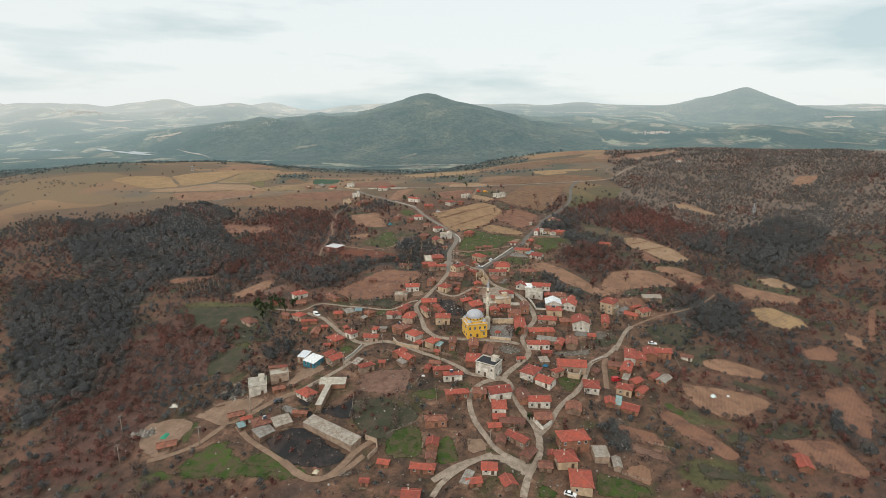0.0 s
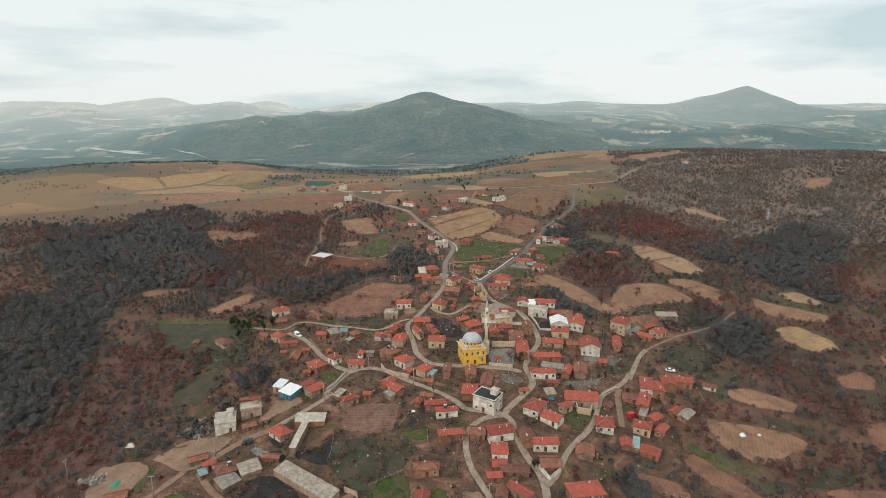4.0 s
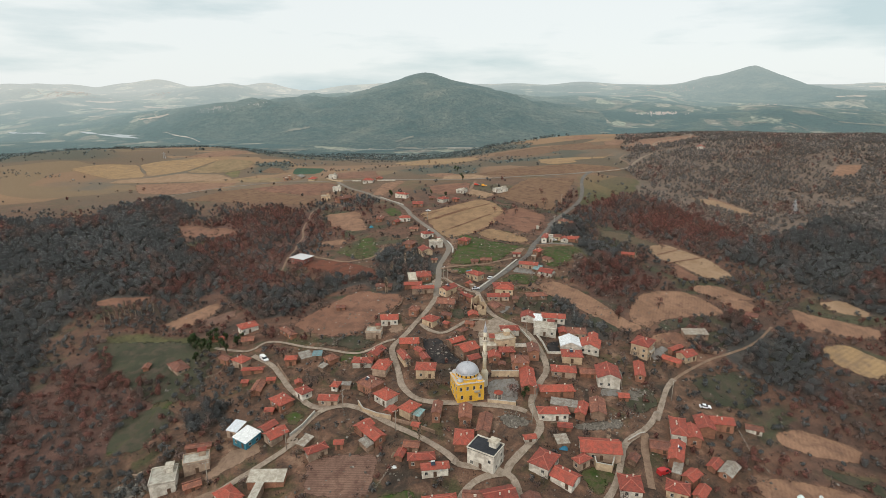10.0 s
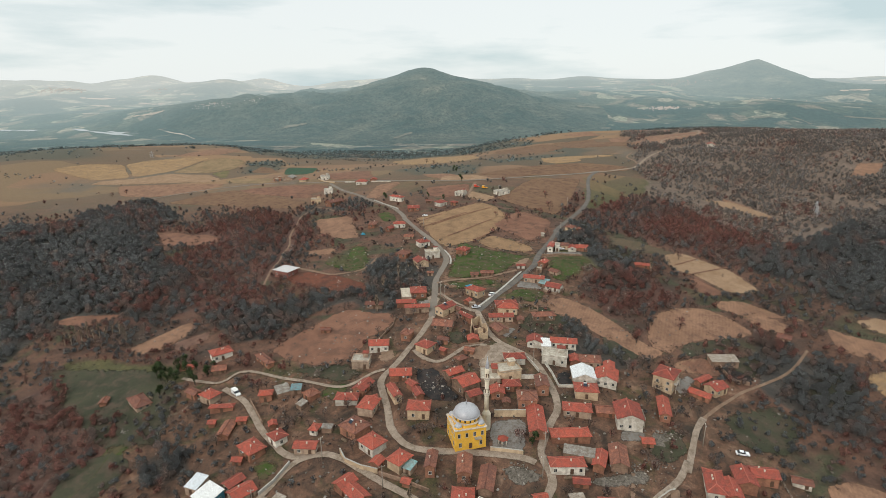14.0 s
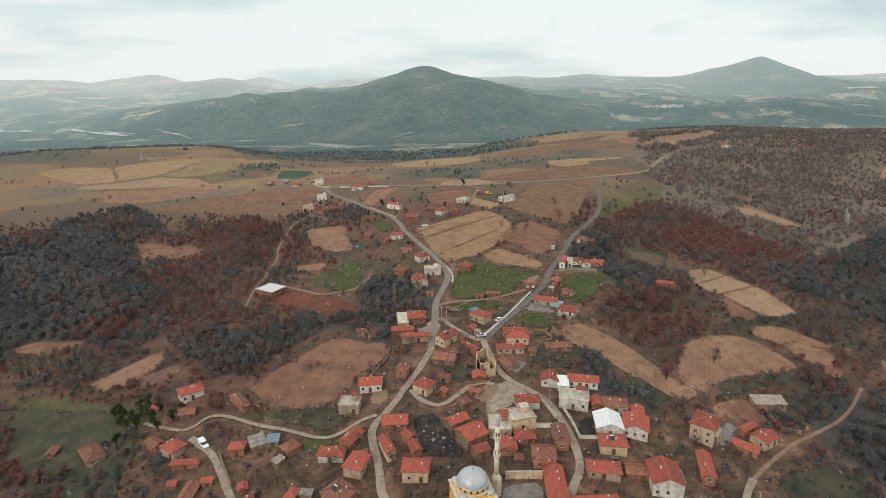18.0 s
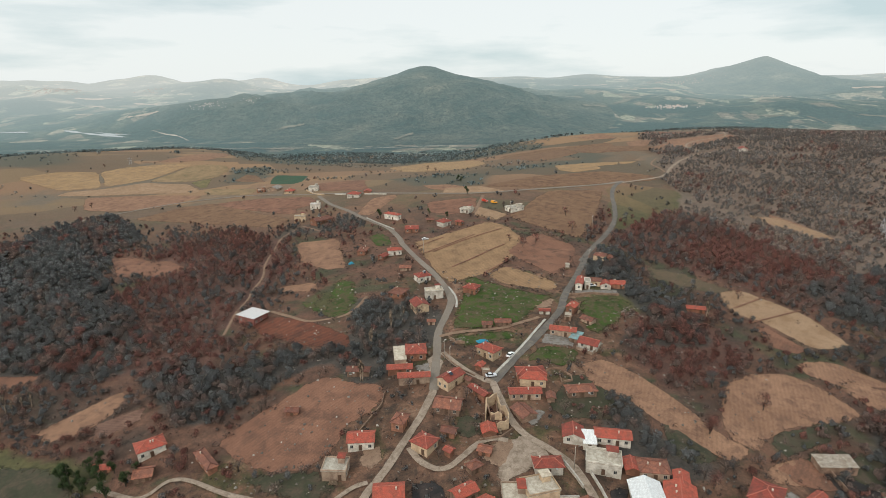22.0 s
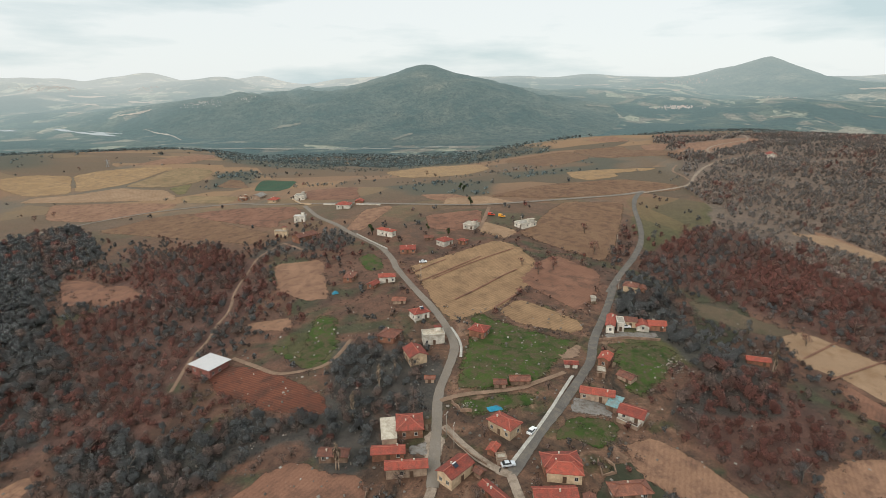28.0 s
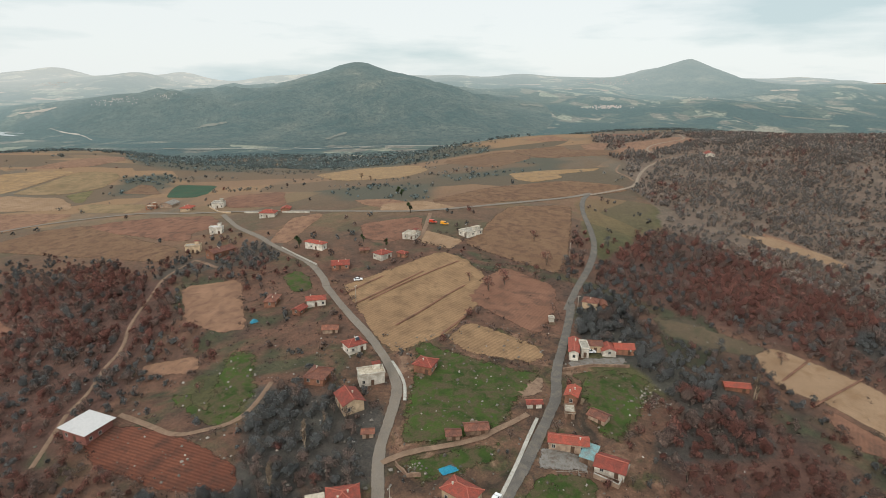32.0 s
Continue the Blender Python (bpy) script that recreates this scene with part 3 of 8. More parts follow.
def fill(me, co, polys):
    """Vertices and polygons of one size into an empty mesh."""
    n, s = polys.shape
    me.vertices.add(len(co))
    me.vertices.foreach_set("co", np.asarray(co, np.float32).ravel())
    me.loops.add(n * s)
    me.loops.foreach_set("vertex_index", polys.astype(np.int32).ravel())
    me.polygons.add(n)
    me.polygons.foreach_set("loop_start", np.arange(0, n * s, s, dtype=np.int32))
    me.update(calc_edges=True)


def stretch(a, b, step, reach, ratio):
    """Even steps from a to b, then growing ones out to reach on both sides."""
    mid = list(np.arange(a, b + 0.1, step))
    s, lo, hi = step, [], []
    while (hi[-1] if hi else b) < reach[1]:
        s *= ratio
        hi.append((hi[-1] if hi else b) + s)
    s = step
    while (lo[-1] if lo else a) > reach[0]:
        s *= ratio
        lo.append((lo[-1] if lo else a) - s)
    return np.array(lo[::-1] + mid + hi)


def inside(poly, x, y):
    """Which of the points lie in a polygon."""
    r = np.zeros(x.shape, bool)
    for (ax, ay), (bx, by) in zip(poly, poly[1:] + poly[:1]):
        hit = ((ay > y) != (by > y)) & (x < (bx - ax) * (y - ay) / (by - ay + 1e-9) + ax)
        r ^= hit
    return r


def wave(x, y, size, seed):
    """A smooth field of chance between 0 and 1."""
    v = np.sin(x / size + 1.9 * np.sin(y / size * 0.8 + seed)) + np.sin(y / size * 1.2 + 1.6 * np.sin(x / size * 0.6 + seed * 1.7)) + 0.6 * np.sin((x + y) / size * 2.3 + seed)
    return 0.5 + v / 5.2


# what grows where: woods, russet oak scrub, the wooded hill, grass, the dark woods of the valley, and the trodden earth of the village
COVER = {"wood": [], "russet": [], "hill": [], "green": [], "deep": [], "trodden": []}


def zone(kind, *points):
    COVER[kind].append(list(points))


zone("wood", (-433, 615), (-374, 579), (-341, 585), (-332, 635), (-314, 681), (-266, 658), (-230, 596), (-238, 561), (-191.6, 490.9), (-152.6, 448.3), (-127.8, 423.5), (-132.8, 411.8), (-159.1, 417.5), (-181.6, 410.3), (-210.3, 415.4), (-218.8, 405.1), (-226.5, 389.3), (-257, 383.5))
zone("wood", (-347.7, 423.1), (-274.1, 405.7), (-238.2, 411.1), (-222, 441.6), (-166.6, 417.8), (-129.2, 396.8), (-148.7, 392.2), (-202.2, 399.6), (-212.5, 378.4), (-202.5, 351.8), (-193.7, 315.6), (-182.5, 284.4), (-179.7, 255.1), (-192.2, 240.4), (-200.7, 230.2))
zone("wood", (-101, 564), (-80, 575), (-63, 563), (-50, 583), (-61, 627), (-71, 609), (-86, 602), (-105, 595), (-110, 567))
zone("wood", (-31.1, 413.6), (-16.1, 429.6), (-9.7, 381.4), (-20.4, 370.3), (-41.2, 395), (-59.5, 398), (-72.8, 386.2), (-83, 375.7), (-87.5, 368.1), (-97.6, 372.3), (-90.7, 392.9), (-78.6, 401.4), (-65.6, 410.5), (-41.6, 397.2))
zone("wood", (276.5, 490.6), (354, 553), (445, 618), (254.1, 363.7), (240.7, 375.6), (232.9, 388.9), (226.7, 419.7), (205.2, 435.9), (199.8, 466.6))
zone("wood", (186.3, 287.3), (192.7, 272.4), (183.2, 240.3), (172.8, 213.9), (177.7, 198.7), (185.5, 208.8), (188.8, 236.8), (183, 252.7), (200.8, 300.9))
zone("wood", (155.7, 350.7), (183.5, 331.5), (169.2, 296.6), (144.4, 298.9), (139, 317.9))
zone("wood", (106, 506), (116.2, 499.1), (112.3, 470.3), (112.2, 447.3), (94.3, 425.9), (98.6, 446.1), (93.9, 476.1))
zone("russet", (-195, 558), (-183, 600), (-145, 602), (-119, 559), (-109, 510), (-101.8, 479.5), (-107.5, 456.1), (-102.7, 425.6), (-128, 430.4), (-150.7, 425.5), (-166.7, 415.7), (-174.3, 406.2), (-201.3, 441.5), (-189.4, 459.9), (-184.9, 496.1), (-173, 517))
zone("russet", (-182.1, 319.8), (-154.1, 319.6), (-117.2, 303.5), (-112.5, 258.1), (-128.7, 243.9), (-156, 258.8), (-169, 261.4), (-186.3, 296.6))
zone("russet", (-181.9, 206.2), (-162.2, 219.7), (-145.1, 238.9), (-126.2, 238.8), (-134.1, 214.2), (-135.2, 188.7), (-172.8, 194.6))
zone("russet", (135, 555), (178, 598), (219, 596), (235, 554), (271, 519), (206.5, 434.7), (184.8, 447.9), (157.4, 473.8), (135.8, 492.8), (122, 507))
zone("russet", (153.6, 320.1), (183.1, 304.5), (166.4, 285.1), (145.1, 293.3))
zone("russet", (90.7, 408.7), (113, 418), (133.7, 403.5), (133.2, 383.5), (108.6, 375.6), (96, 369.3), (88.7, 374.9), (84, 389.8))
zone("hill", (229, 702), (295, 757), (411, 806), (538, 745), (346.8, 487), (336, 557), (319, 597), (284, 614), (247, 635), (213, 636))
zone("hill", (259, 709), (339, 754), (489, 859), (601, 866), (326, 572), (290, 585), (280, 626), (247, 645))
zone("green", (150, 655), (192, 670), (222, 660), (214, 631), (164, 583), (121, 534), (128, 577))
zone("green", (91.3, 457.2), (117.5, 447.2), (104.3, 426.4), (88.5, 430.7), (78.5, 440.3))
zone("green", (-169.6, 354.6), (-111.6, 346.1), (-103.3, 334.6), (-116.8, 325.8), (-119.3, 314.4), (-145.5, 323.3))
zone("green", (-183.5, 359.9), (-127.2, 342), (-117.4, 323.9), (-157.6, 327.5))
zone("green", (90.7, 190.4), (118.9, 190.3), (118.3, 181.4), (96.4, 179.3))
zone("green", (102.8, 226.6), (116, 217.1), (128.9, 209), (122.1, 205), (106.9, 212.8))
zone("green", (141.3, 247.7), (168.5, 247.1), (163.1, 238.2), (148.1, 240))
zone("green", (-72.5, 461), (-54.8, 457.6), (-39.3, 433), (-48.6, 429.2), (-61.2, 439.2))
zone("deep", (-415, 1180), (-241, 1180), (-89, 1180), (85, 1180), (171, 990), (75, 984), (20, 986), (-60, 978), (-130, 1020), (-164, 950), (-238, 970), (-290, 1005))
zone("deep", (-853, 1180), (-787, 1180), (-689, 1180), (-678, 1180), (-591, 1064), (-516, 965), (-535, 916), (-556, 906))
zone("deep", (-284, 908), (-234, 931), (-196, 853), (-206, 805), (-243, 821))
zone("deep", (-52, 752), (5, 746), (48, 734), (49, 677), (15, 674), (-26, 702))
zone("deep", (66, 807), (113, 793), (175, 804), (173, 772), (117, 755), (70, 735))
zone("deep", (146, 867), (188, 852), (195, 808), (160, 789))

zone("russet", (-221, 612), (-143, 582), (-95, 559), (-90, 519), (-89.3, 489.1), (-89.5, 458.3), (-96.5, 441.4), (-108.9, 426.8))
zone("russet", (-183.8, 418.6), (-150.7, 425.5), (-102.7, 425.6), (-86.3, 422.1), (-94, 400.3), (-99.2, 375.5), (-130.4, 392.7), (-157.7, 384.6))
zone("wood", (-55.6, 450.1), (-28, 447.3), (-6.9, 422.7), (-11.3, 398), (-24.3, 404.3), (-34.3, 422.4))
zone("wood", (-20.1, 446.4), (-0.2, 433.4), (7.1, 415.1), (5.3, 397.5), (-8.1, 395.7), (-13.4, 418.9))
zone("wood", (105.7, 495.7), (120.7, 492.9), (115.9, 466.2), (108.1, 470.7))
zone("russet", (120.6, 432.4), (135.4, 422.7), (129.9, 401.6), (117.2, 384.9), (92.9, 385.9), (85.2, 403.1))
zone("wood", (86.2, 412.9), (102.2, 418), (99.1, 402.3), (84.3, 394.3))
zone("wood", (72.1, 366.6), (81.2, 351.7), (92.6, 336.4), (100.1, 330.2), (87.1, 322.3), (74.4, 330.1), (69.7, 341.7), (63.6, 350.7))
zone("wood", (105.9, 447.9), (132.5, 436.5), (121.6, 396.1), (102.7, 394.3), (95.1, 421.4))
zone("wood", (-123.8, 387.8), (-113.1, 399), (-86.7, 393.4), (-73.1, 400.8), (-51.7, 401.5), (-39.7, 394.4), (-60.6, 375.2), (-75.5, 361.9), (-94.1, 361.6))
zone("wood", (-104.9, 277.2), (-85.4, 283.5), (-75.8, 270.2), (-88.3, 262.7))
zone("wood", (66.4, 212.7), (82.4, 210.9), (81.2, 200.6), (67.4, 199.9))
zone("russet", (-204.8, 300.1), (-178, 318.7), (-177.5, 347.1), (-112.5, 309.2), (-108.2, 278.1), (-123.8, 251.3), (-142.1, 238.4), (-156.2, 222.2), (-173.8, 214.7), (-189, 235.8), (-179.7, 255.1))
zone("trodden", (-130, 200), (-100, 330), (-30, 345), (-15, 400), (-5, 470), (40, 480), (95, 470), (80, 390), (80, 345), (125, 320), (130, 250), (100, 190), (60, 165), (-30, 165), (-60, 180))
zone("deep", (-960, 1180), (-700, 1180), (-640, 1050), (-568, 917), (-640, 906), (-760, 1000))


def cover(kind, x, y):
    """Which of the points lie in a kind of cover; the borders wander by a few metres."""
    bx = x + 9 * (wave(x, y, 11, 1.3) - 0.5) + 16 * (wave(x, y, 31, 4.1) - 0.5)
    by = y + 9 * (wave(x, y, 13, 2.9) - 0.5) + 16 * (wave(x, y, 29, 6.7) - 0.5)
    r = np.zeros(x.shape, bool)
    for p in COVER[kind]:
        r |= inside(p, bx, by)
    if kind == "hill":
        r |= (bx > 200 + 0.25 * np.abs(by - 620)) & (by > 480) & (by < 1000) & ~cover("wood", x, y)
    return r


GX, GY = stretch(-400, 400, 5, (-4600, 4600), 1.09), stretch(-30, 1000, 5, (-900, 4700), 1.06)
ground = tagged(sheet("ground", GX, GY, height, GROUND), "brown winter hillside with rough pasture and valley", "ground", kind="structure")
for kind in COVER:
    grown = cover(kind, *np.meshgrid(GX, GY)).astype(float)
    for _ in range(2):
        grown[1:-1, 1:-1] = (2 * grown[1:-1, 1:-1] + grown[2:, 1:-1] + grown[:-2, 1:-1] + grown[1:-1, 2:] + grown[1:-1, :-2]) / 6
    ground.data.attributes.new(kind, "FLOAT", "POINT").data.foreach_set("value", grown.ravel().astype(np.float32))


def rounded(points, closed, times=2, cut=0.25):
    """Corner-cutting of a polyline."""
    p = np.array(points, float)
    for _ in range(times):
        q = np.roll(p, -1, 0) if closed else p[1:]
        s = p if closed else p[:-1]
        both = np.stack([(1 - cut) * s + cut * q, cut * s + (1 - cut) * q], 1).reshape(-1, 2)
        p = both if closed else np.vstack([p[:1], both, p[-1:]])
    return p


def roughness(x, y, size, seed):
    """Gullies and spurs of a far slope."""
    v = 0
    for k in range(4):
        f = (2 ** k) / size
        v = v + np.abs(np.sin(x * f + seed + 1.7 * np.sin(y * f * 0.7 + seed * 2)) * np.sin(y * f * 1.1 + 1.3 * np.sin(x * f * 0.8 + k))) / 1.6 ** k
    return v


SLOPES = []


def mountain(name, label, mat, box, step, shape, rough, size, seed):
    x0, x1, y0, y1 = box

    def zf(x, y):
        h = shape(x, y)
        return far_height(x, y) - 7 + h + rough * (roughness(x, y, size, seed) - 0.8) * ease(10, 60, h) * (1 - 0.8 * ease(70, 150, h))
    SLOPES.append(zf)
    ob = sheet(name, np.arange(x0, x1, step), np.arange(y0, y1, step), zf, mat)
    return tagged(ob, label, "mountain", kind="structure")


# these far sheets carry haze in their emission and base colour
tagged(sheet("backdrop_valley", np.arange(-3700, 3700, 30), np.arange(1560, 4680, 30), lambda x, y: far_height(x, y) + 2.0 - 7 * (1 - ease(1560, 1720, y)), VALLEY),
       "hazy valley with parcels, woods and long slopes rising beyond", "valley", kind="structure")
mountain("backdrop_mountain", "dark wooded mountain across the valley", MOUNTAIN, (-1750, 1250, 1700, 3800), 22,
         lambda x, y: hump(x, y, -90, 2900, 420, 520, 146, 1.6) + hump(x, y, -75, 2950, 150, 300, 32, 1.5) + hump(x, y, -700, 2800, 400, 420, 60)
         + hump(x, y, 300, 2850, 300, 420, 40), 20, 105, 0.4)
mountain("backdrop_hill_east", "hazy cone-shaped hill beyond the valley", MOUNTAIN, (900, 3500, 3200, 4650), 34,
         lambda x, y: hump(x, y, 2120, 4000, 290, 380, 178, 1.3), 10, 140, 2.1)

# the river in its bends, and the pale road along the mountain's foot
def valley_strip(name, label, category, mat, half, *points):
    """A band that lies on the valley's land."""
    p = rounded(points, False)
    d = np.gradient(p, axis=0)
    n = np.stack([-d[:, 1], d[:, 0]], 1) / (np.hypot(d[:, 0], d[:, 1])[:, None] + 1e-9)
    k = np.linspace(0, 1, len(p))
    wide = (half * (np.minimum(1, 6 * np.minimum(k, 1 - k)) + 0.1) * (1 + 0.4 * np.sin(11 * k + half) + 0.35 * np.sin(29 * k + 2 * half)))[:, None]
    q = np.stack([p - n * wide, p + n * wide], 1).reshape(-1, 2)
    z = np.maximum.reduce([far_height(q[:, 0], q[:, 1]) + 5] + [s(q[:, 0], q[:, 1]) + 4 for s in SLOPES])
    tagged(new(name, mesh_of(name, np.column_stack([q, z]), [(k, k + 2, k + 3, k + 1) for k in range(0, len(q) - 2, 2)], mat)), label, category, kind="structure")


WATER = plain("pale_river_water", (0.30, 0.33, 0.33), 0.15, 0.0, 0.05)
valley_strip("water", "pale river winding through the valley", "river", WATER, 6.5, (-1740, 2330), (-1678, 2313), (-1628, 2321), (-1575, 2310))
valley_strip("water", "pale river winding through the valley", "river", WATER, 7, (-1456, 2335), (-1370, 2295), (-1296, 2265), (-1224, 2248), (-1146, 2213))
valley_strip("water", "pale river winding through the valley", "river", WATER, 3, (-1312, 2294), (-1216, 2257), (-1150, 2248))
valley_strip("road", "pale road through the valley", "road", SOIL["concrete"], 3, (-1093, 2293), (-1028, 2249), (-985, 2238), (-954, 2221), (-880, 2118))
# far sunlit patches, their brightness laid into the field colour
for half, *line in (
        (20, (1044, 3376), (1160, 3440), (1275, 3387)), (12, (1251, 3327), (1320, 3420), (1380, 3400)), (14, (960, 3420), (1080, 3480), (1170, 3470)),
        (14, (836, 3870), (960, 3922), (1094, 3999)),
        (18, (3211, 4387), (3318, 4353), (3431, 4273)), (13, (2192, 3246), (2271, 3244), (2359, 3232)), (15, (-1814, 3016), (-1700, 2980), (-1647, 2944)),
        (8, (-1272, 2451), (-1195, 2460), (-1151, 2478)), (10, (-1628, 2689), (-1560, 2630), (-1490, 2576)), (12, (-1630, 3181), (-1538, 3157), (-1498, 3183)),
        (14, (-2000, 3271), (-1906, 3290), (-1818, 3327))):
    valley_strip("field", "pale sunlit fields on the far slope", "field", FAR_SUNLIT, half, *line)
for half, *line in (
        (13, (621, 3041), (669, 3066), (699, 3033)), (13, (640, 2769), (711, 2791), (762, 2813)), (10, (811, 2909), (935, 3038), (993, 3082)),
        (8, (1281, 2580), (1360, 2541), (1432, 2538)), (5, (1504, 2516), (1523, 2466), (1506, 2386)), (7, (1738, 2546), (1846, 2519), (1940, 2479)),
        (9, (-606, 2261), (-566, 2294), (-521, 2311)), (7, (-588, 1879), (-481, 1836), (-416, 1824)), (7, (-156, 2028), (-125, 2106), (-102, 2178)),
        (12, (-144, 1898), (-111, 1891), (-77, 1883)), (12, (-43, 1829), (-12, 1850))):
    valley_strip("clearing", "pale dry clearing among the far woods", "clearing", FAR_CLEARING, half, *line)
foot = [(x, 1880 + 22 * math.sin(x / 160) + 0.03 * x) for x in range(-760, 420, 40)]
tagged(new("road", mesh_of("valley_road", [(x, y + s, float(far_height(np.array(x), np.array(y))) + 4) for x, y in foot for s in (-4, 4)],
       [(k, k + 2, k + 3, k + 1) for k in range(0, 2 * len(foot) - 2, 2)], SOIL["concrete"])), "pale road along the foot of the mountain", "road", kind="structure")


def far_houses(label, cx, cy, sx, sy, n, seed, big=1.0):
    """A distant village: small pale houses with pitched roofs on the slope, in one mesh."""
    rng = random.Random(seed)
    v, f, mi = [], [], []
    for _ in range(n):
        x, y, a = rng.gauss(cx, sx), rng.gauss(cy, sy), rng.uniform(0, 3.14)
        q = np.array([x]), np.array([y])
        z = max([float(far_height(*q)[0]) + 1] + [float(s(*q)[0]) for s in SLOPES])
        w, d, h, c, s = big * rng.uniform(3.0, 6), big * rng.uniform(2.6, 4.4), big * rng.uniform(1.5, 3), math.cos(a), math.sin(a)
        k = len(v)
        for px, py, pz in ((-w, -d, -4), (w, -d, -4), (w, d, -4), (-w, d, -4), (-w, -d, h), (w, -d, h), (w, d, h), (-w, d, h), (-w, 0, h + 2.5 * big), (w, 0, h + 2.5 * big)):
            v.append((x + px * c / 2 - py * s / 2, y + px * s / 2 + py * c / 2, z + pz))
        f += [tuple(k + i for i in r) for r in ((0, 1, 5, 4), (2, 3, 7, 6), (1, 2, 6, 9, 5), (3, 0, 4, 8, 7), (4, 5, 9, 8), (6, 7, 8, 9))]
        mi += [0, 0, 0, 0, 1, 1]
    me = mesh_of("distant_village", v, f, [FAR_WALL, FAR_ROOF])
    me.polygons.foreach_set("material_index", mi)
    return tagged(new("distant_village", me), label, "village", kind="stuff")


# haze over the far houses is mixed into both base colours
FAR_WALL, FAR_ROOF = plain("hazed_white_walls", (0.50, 0.50, 0.48), 0.9, 0, 0.15), plain("far_tile_roofs", (0.52, 0.42, 0.37), 0.9, 0, 0.2)
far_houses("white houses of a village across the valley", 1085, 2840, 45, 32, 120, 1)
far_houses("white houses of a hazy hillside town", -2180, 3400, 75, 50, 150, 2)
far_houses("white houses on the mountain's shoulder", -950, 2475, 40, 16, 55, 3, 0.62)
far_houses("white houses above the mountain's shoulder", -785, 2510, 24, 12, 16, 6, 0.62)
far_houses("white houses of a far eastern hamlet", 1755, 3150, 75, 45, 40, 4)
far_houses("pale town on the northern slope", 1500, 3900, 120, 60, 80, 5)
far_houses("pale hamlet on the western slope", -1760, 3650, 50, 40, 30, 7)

LIFT = {"field": 0.10, "yard": 0.22, "road": 0.32}


FIELDS, ROADS, PLOTS = [], [], []


def patch(kind, soil_name, label, points, lift):
    """A plot of ground that follows the land, with an uneven edge."""
    p = rounded(points, True, 1, 0.12)
    rng = random.Random(len(FIELDS) + int(points[0][0]))
    span = max(np.ptp(p[:, 0]), np.ptp(p[:, 1]))
    c = p.mean(0)
    edge = []
    for k in range(len(p)):
        a, b = p[k], p[(k + 1) % len(p)]
        for t in np.linspace(0, 1, max(2, int(np.hypot(*(b - a)) / 4)), endpoint=False):
            q = a + (b - a) * t
            edge.append(q + (q - c) / span * (rng.uniform(-1, 1) * min(1.2, span * 0.02) + min(1.6, span * 0.03) * math.sin(0.33 * len(edge) + span)))
    bm = bmesh.new()
    ring = [bm.verts.new((q[0], q[1], 0)) for q in edge]
    bm.faces.new(ring)
    bmesh.ops.triangulate(bm, faces=bm.faces[:])
    cell = max(2.6, span / 48)
    for _ in range(6):
        long = [e for e in bm.edges if e.calc_length() > cell * 1.6]
        if not long:
            break
        bmesh.ops.subdivide_edges(bm, edges=long, cuts=1)
        bmesh.ops.triangulate(bm, faces=[f for f in bm.faces if len(f.verts) > 3])
    xs, ys = np.array([v.co.x for v in bm.verts]), np.array([v.co.y for v in bm.verts])
    rim = np.array([v.is_boundary for v in bm.verts])
    zs = height(xs, ys) + np.where(rim, 0.02, lift + span * 0.001)
    for v, z in zip(bm.verts, zs):
        v.co.z = z
    bmesh.ops.recalc_face_normals(bm, faces=bm.faces[:])
    if sum(f.normal.z for f in bm.faces) < 0:
        bmesh.ops.reverse_faces(bm, faces=bm.faces[:])
    me = bpy.data.meshes.new(kind)
    bm.to_mesh(me)
    bm.free()
    me.materials.append(SOIL[soil_name])
    me.shade_smooth()
    away = np.full(len(xs), 1e9)
    for a, q in zip(edge, edge[1:] + edge[:1]):
        d = q - a
        t = np.clip(((xs - a[0]) * d[0] + (ys - a[1]) * d[1]) / (d @ d + 1e-9), 0, 1)
        away = np.minimum(away, np.hypot(xs - a[0] - t * d[0], ys - a[1] - t * d[1]))
    me.attributes.new("wear", "FLOAT", "POINT").data.foreach_set("value", np.clip(1 - away / (7.0 if soil_name in ("grass", "moss") and span > 30 else 3.5 if span > 110 else 2.2 if soil_name not in ("grass", "moss") else 2.5), 0, 1).astype(np.float32))
    return tagged(new(kind, me), label, kind.replace("_", " "), kind="structure")


SAID = {"olive": "weedy olive-ochre stubble field", "sprout": "greenish field of sprouting winter crop", "wheat": "dark green field of winter wheat", "stubble": "brown stubble field with wheel tracks", "ochre": "ochre stubble field with tramlines", "straw": "pale straw-coloured stubble field", "tan": "tan fallow field on the slope",
        "clay": "bare reddish-brown fallow field", "brown": "brown fallow plot", "red": "freshly tilled dark red field", "plough": "ridged garden plot beside houses",
        "dark": "dark grey-brown pasture", "moss": "dark mossy pasture between the plots", "litter": "dark trodden mud of an animal pen", "grass": "green winter grass between the plots"}


def field(soil_name, *points):
    if soil_name not in ("litter", "moss"):
        FIELDS.append((soil_name, list(points)))
    patch({"grass": "grass_plot", "moss": "pasture", "litter": "pen_floor"}.get(soil_name, "field"), soil_name, SAID[soil_name], points, LIFT["field"] + 0.02 * (len(FIELDS) % 5))


def yard(soil_name, *points):
    PLOTS.append(list(points))
    said = {"gravel": "wide dusty road junction", "paving": "grey paved yard", "dirt": "bare trodden dirt yard", "rubble": "ground strewn with broken stone"}[soil_name]
    patch("yard", soil_name, said, points, LIFT["yard"] + 0.02 * (len(PLOTS) % 4))


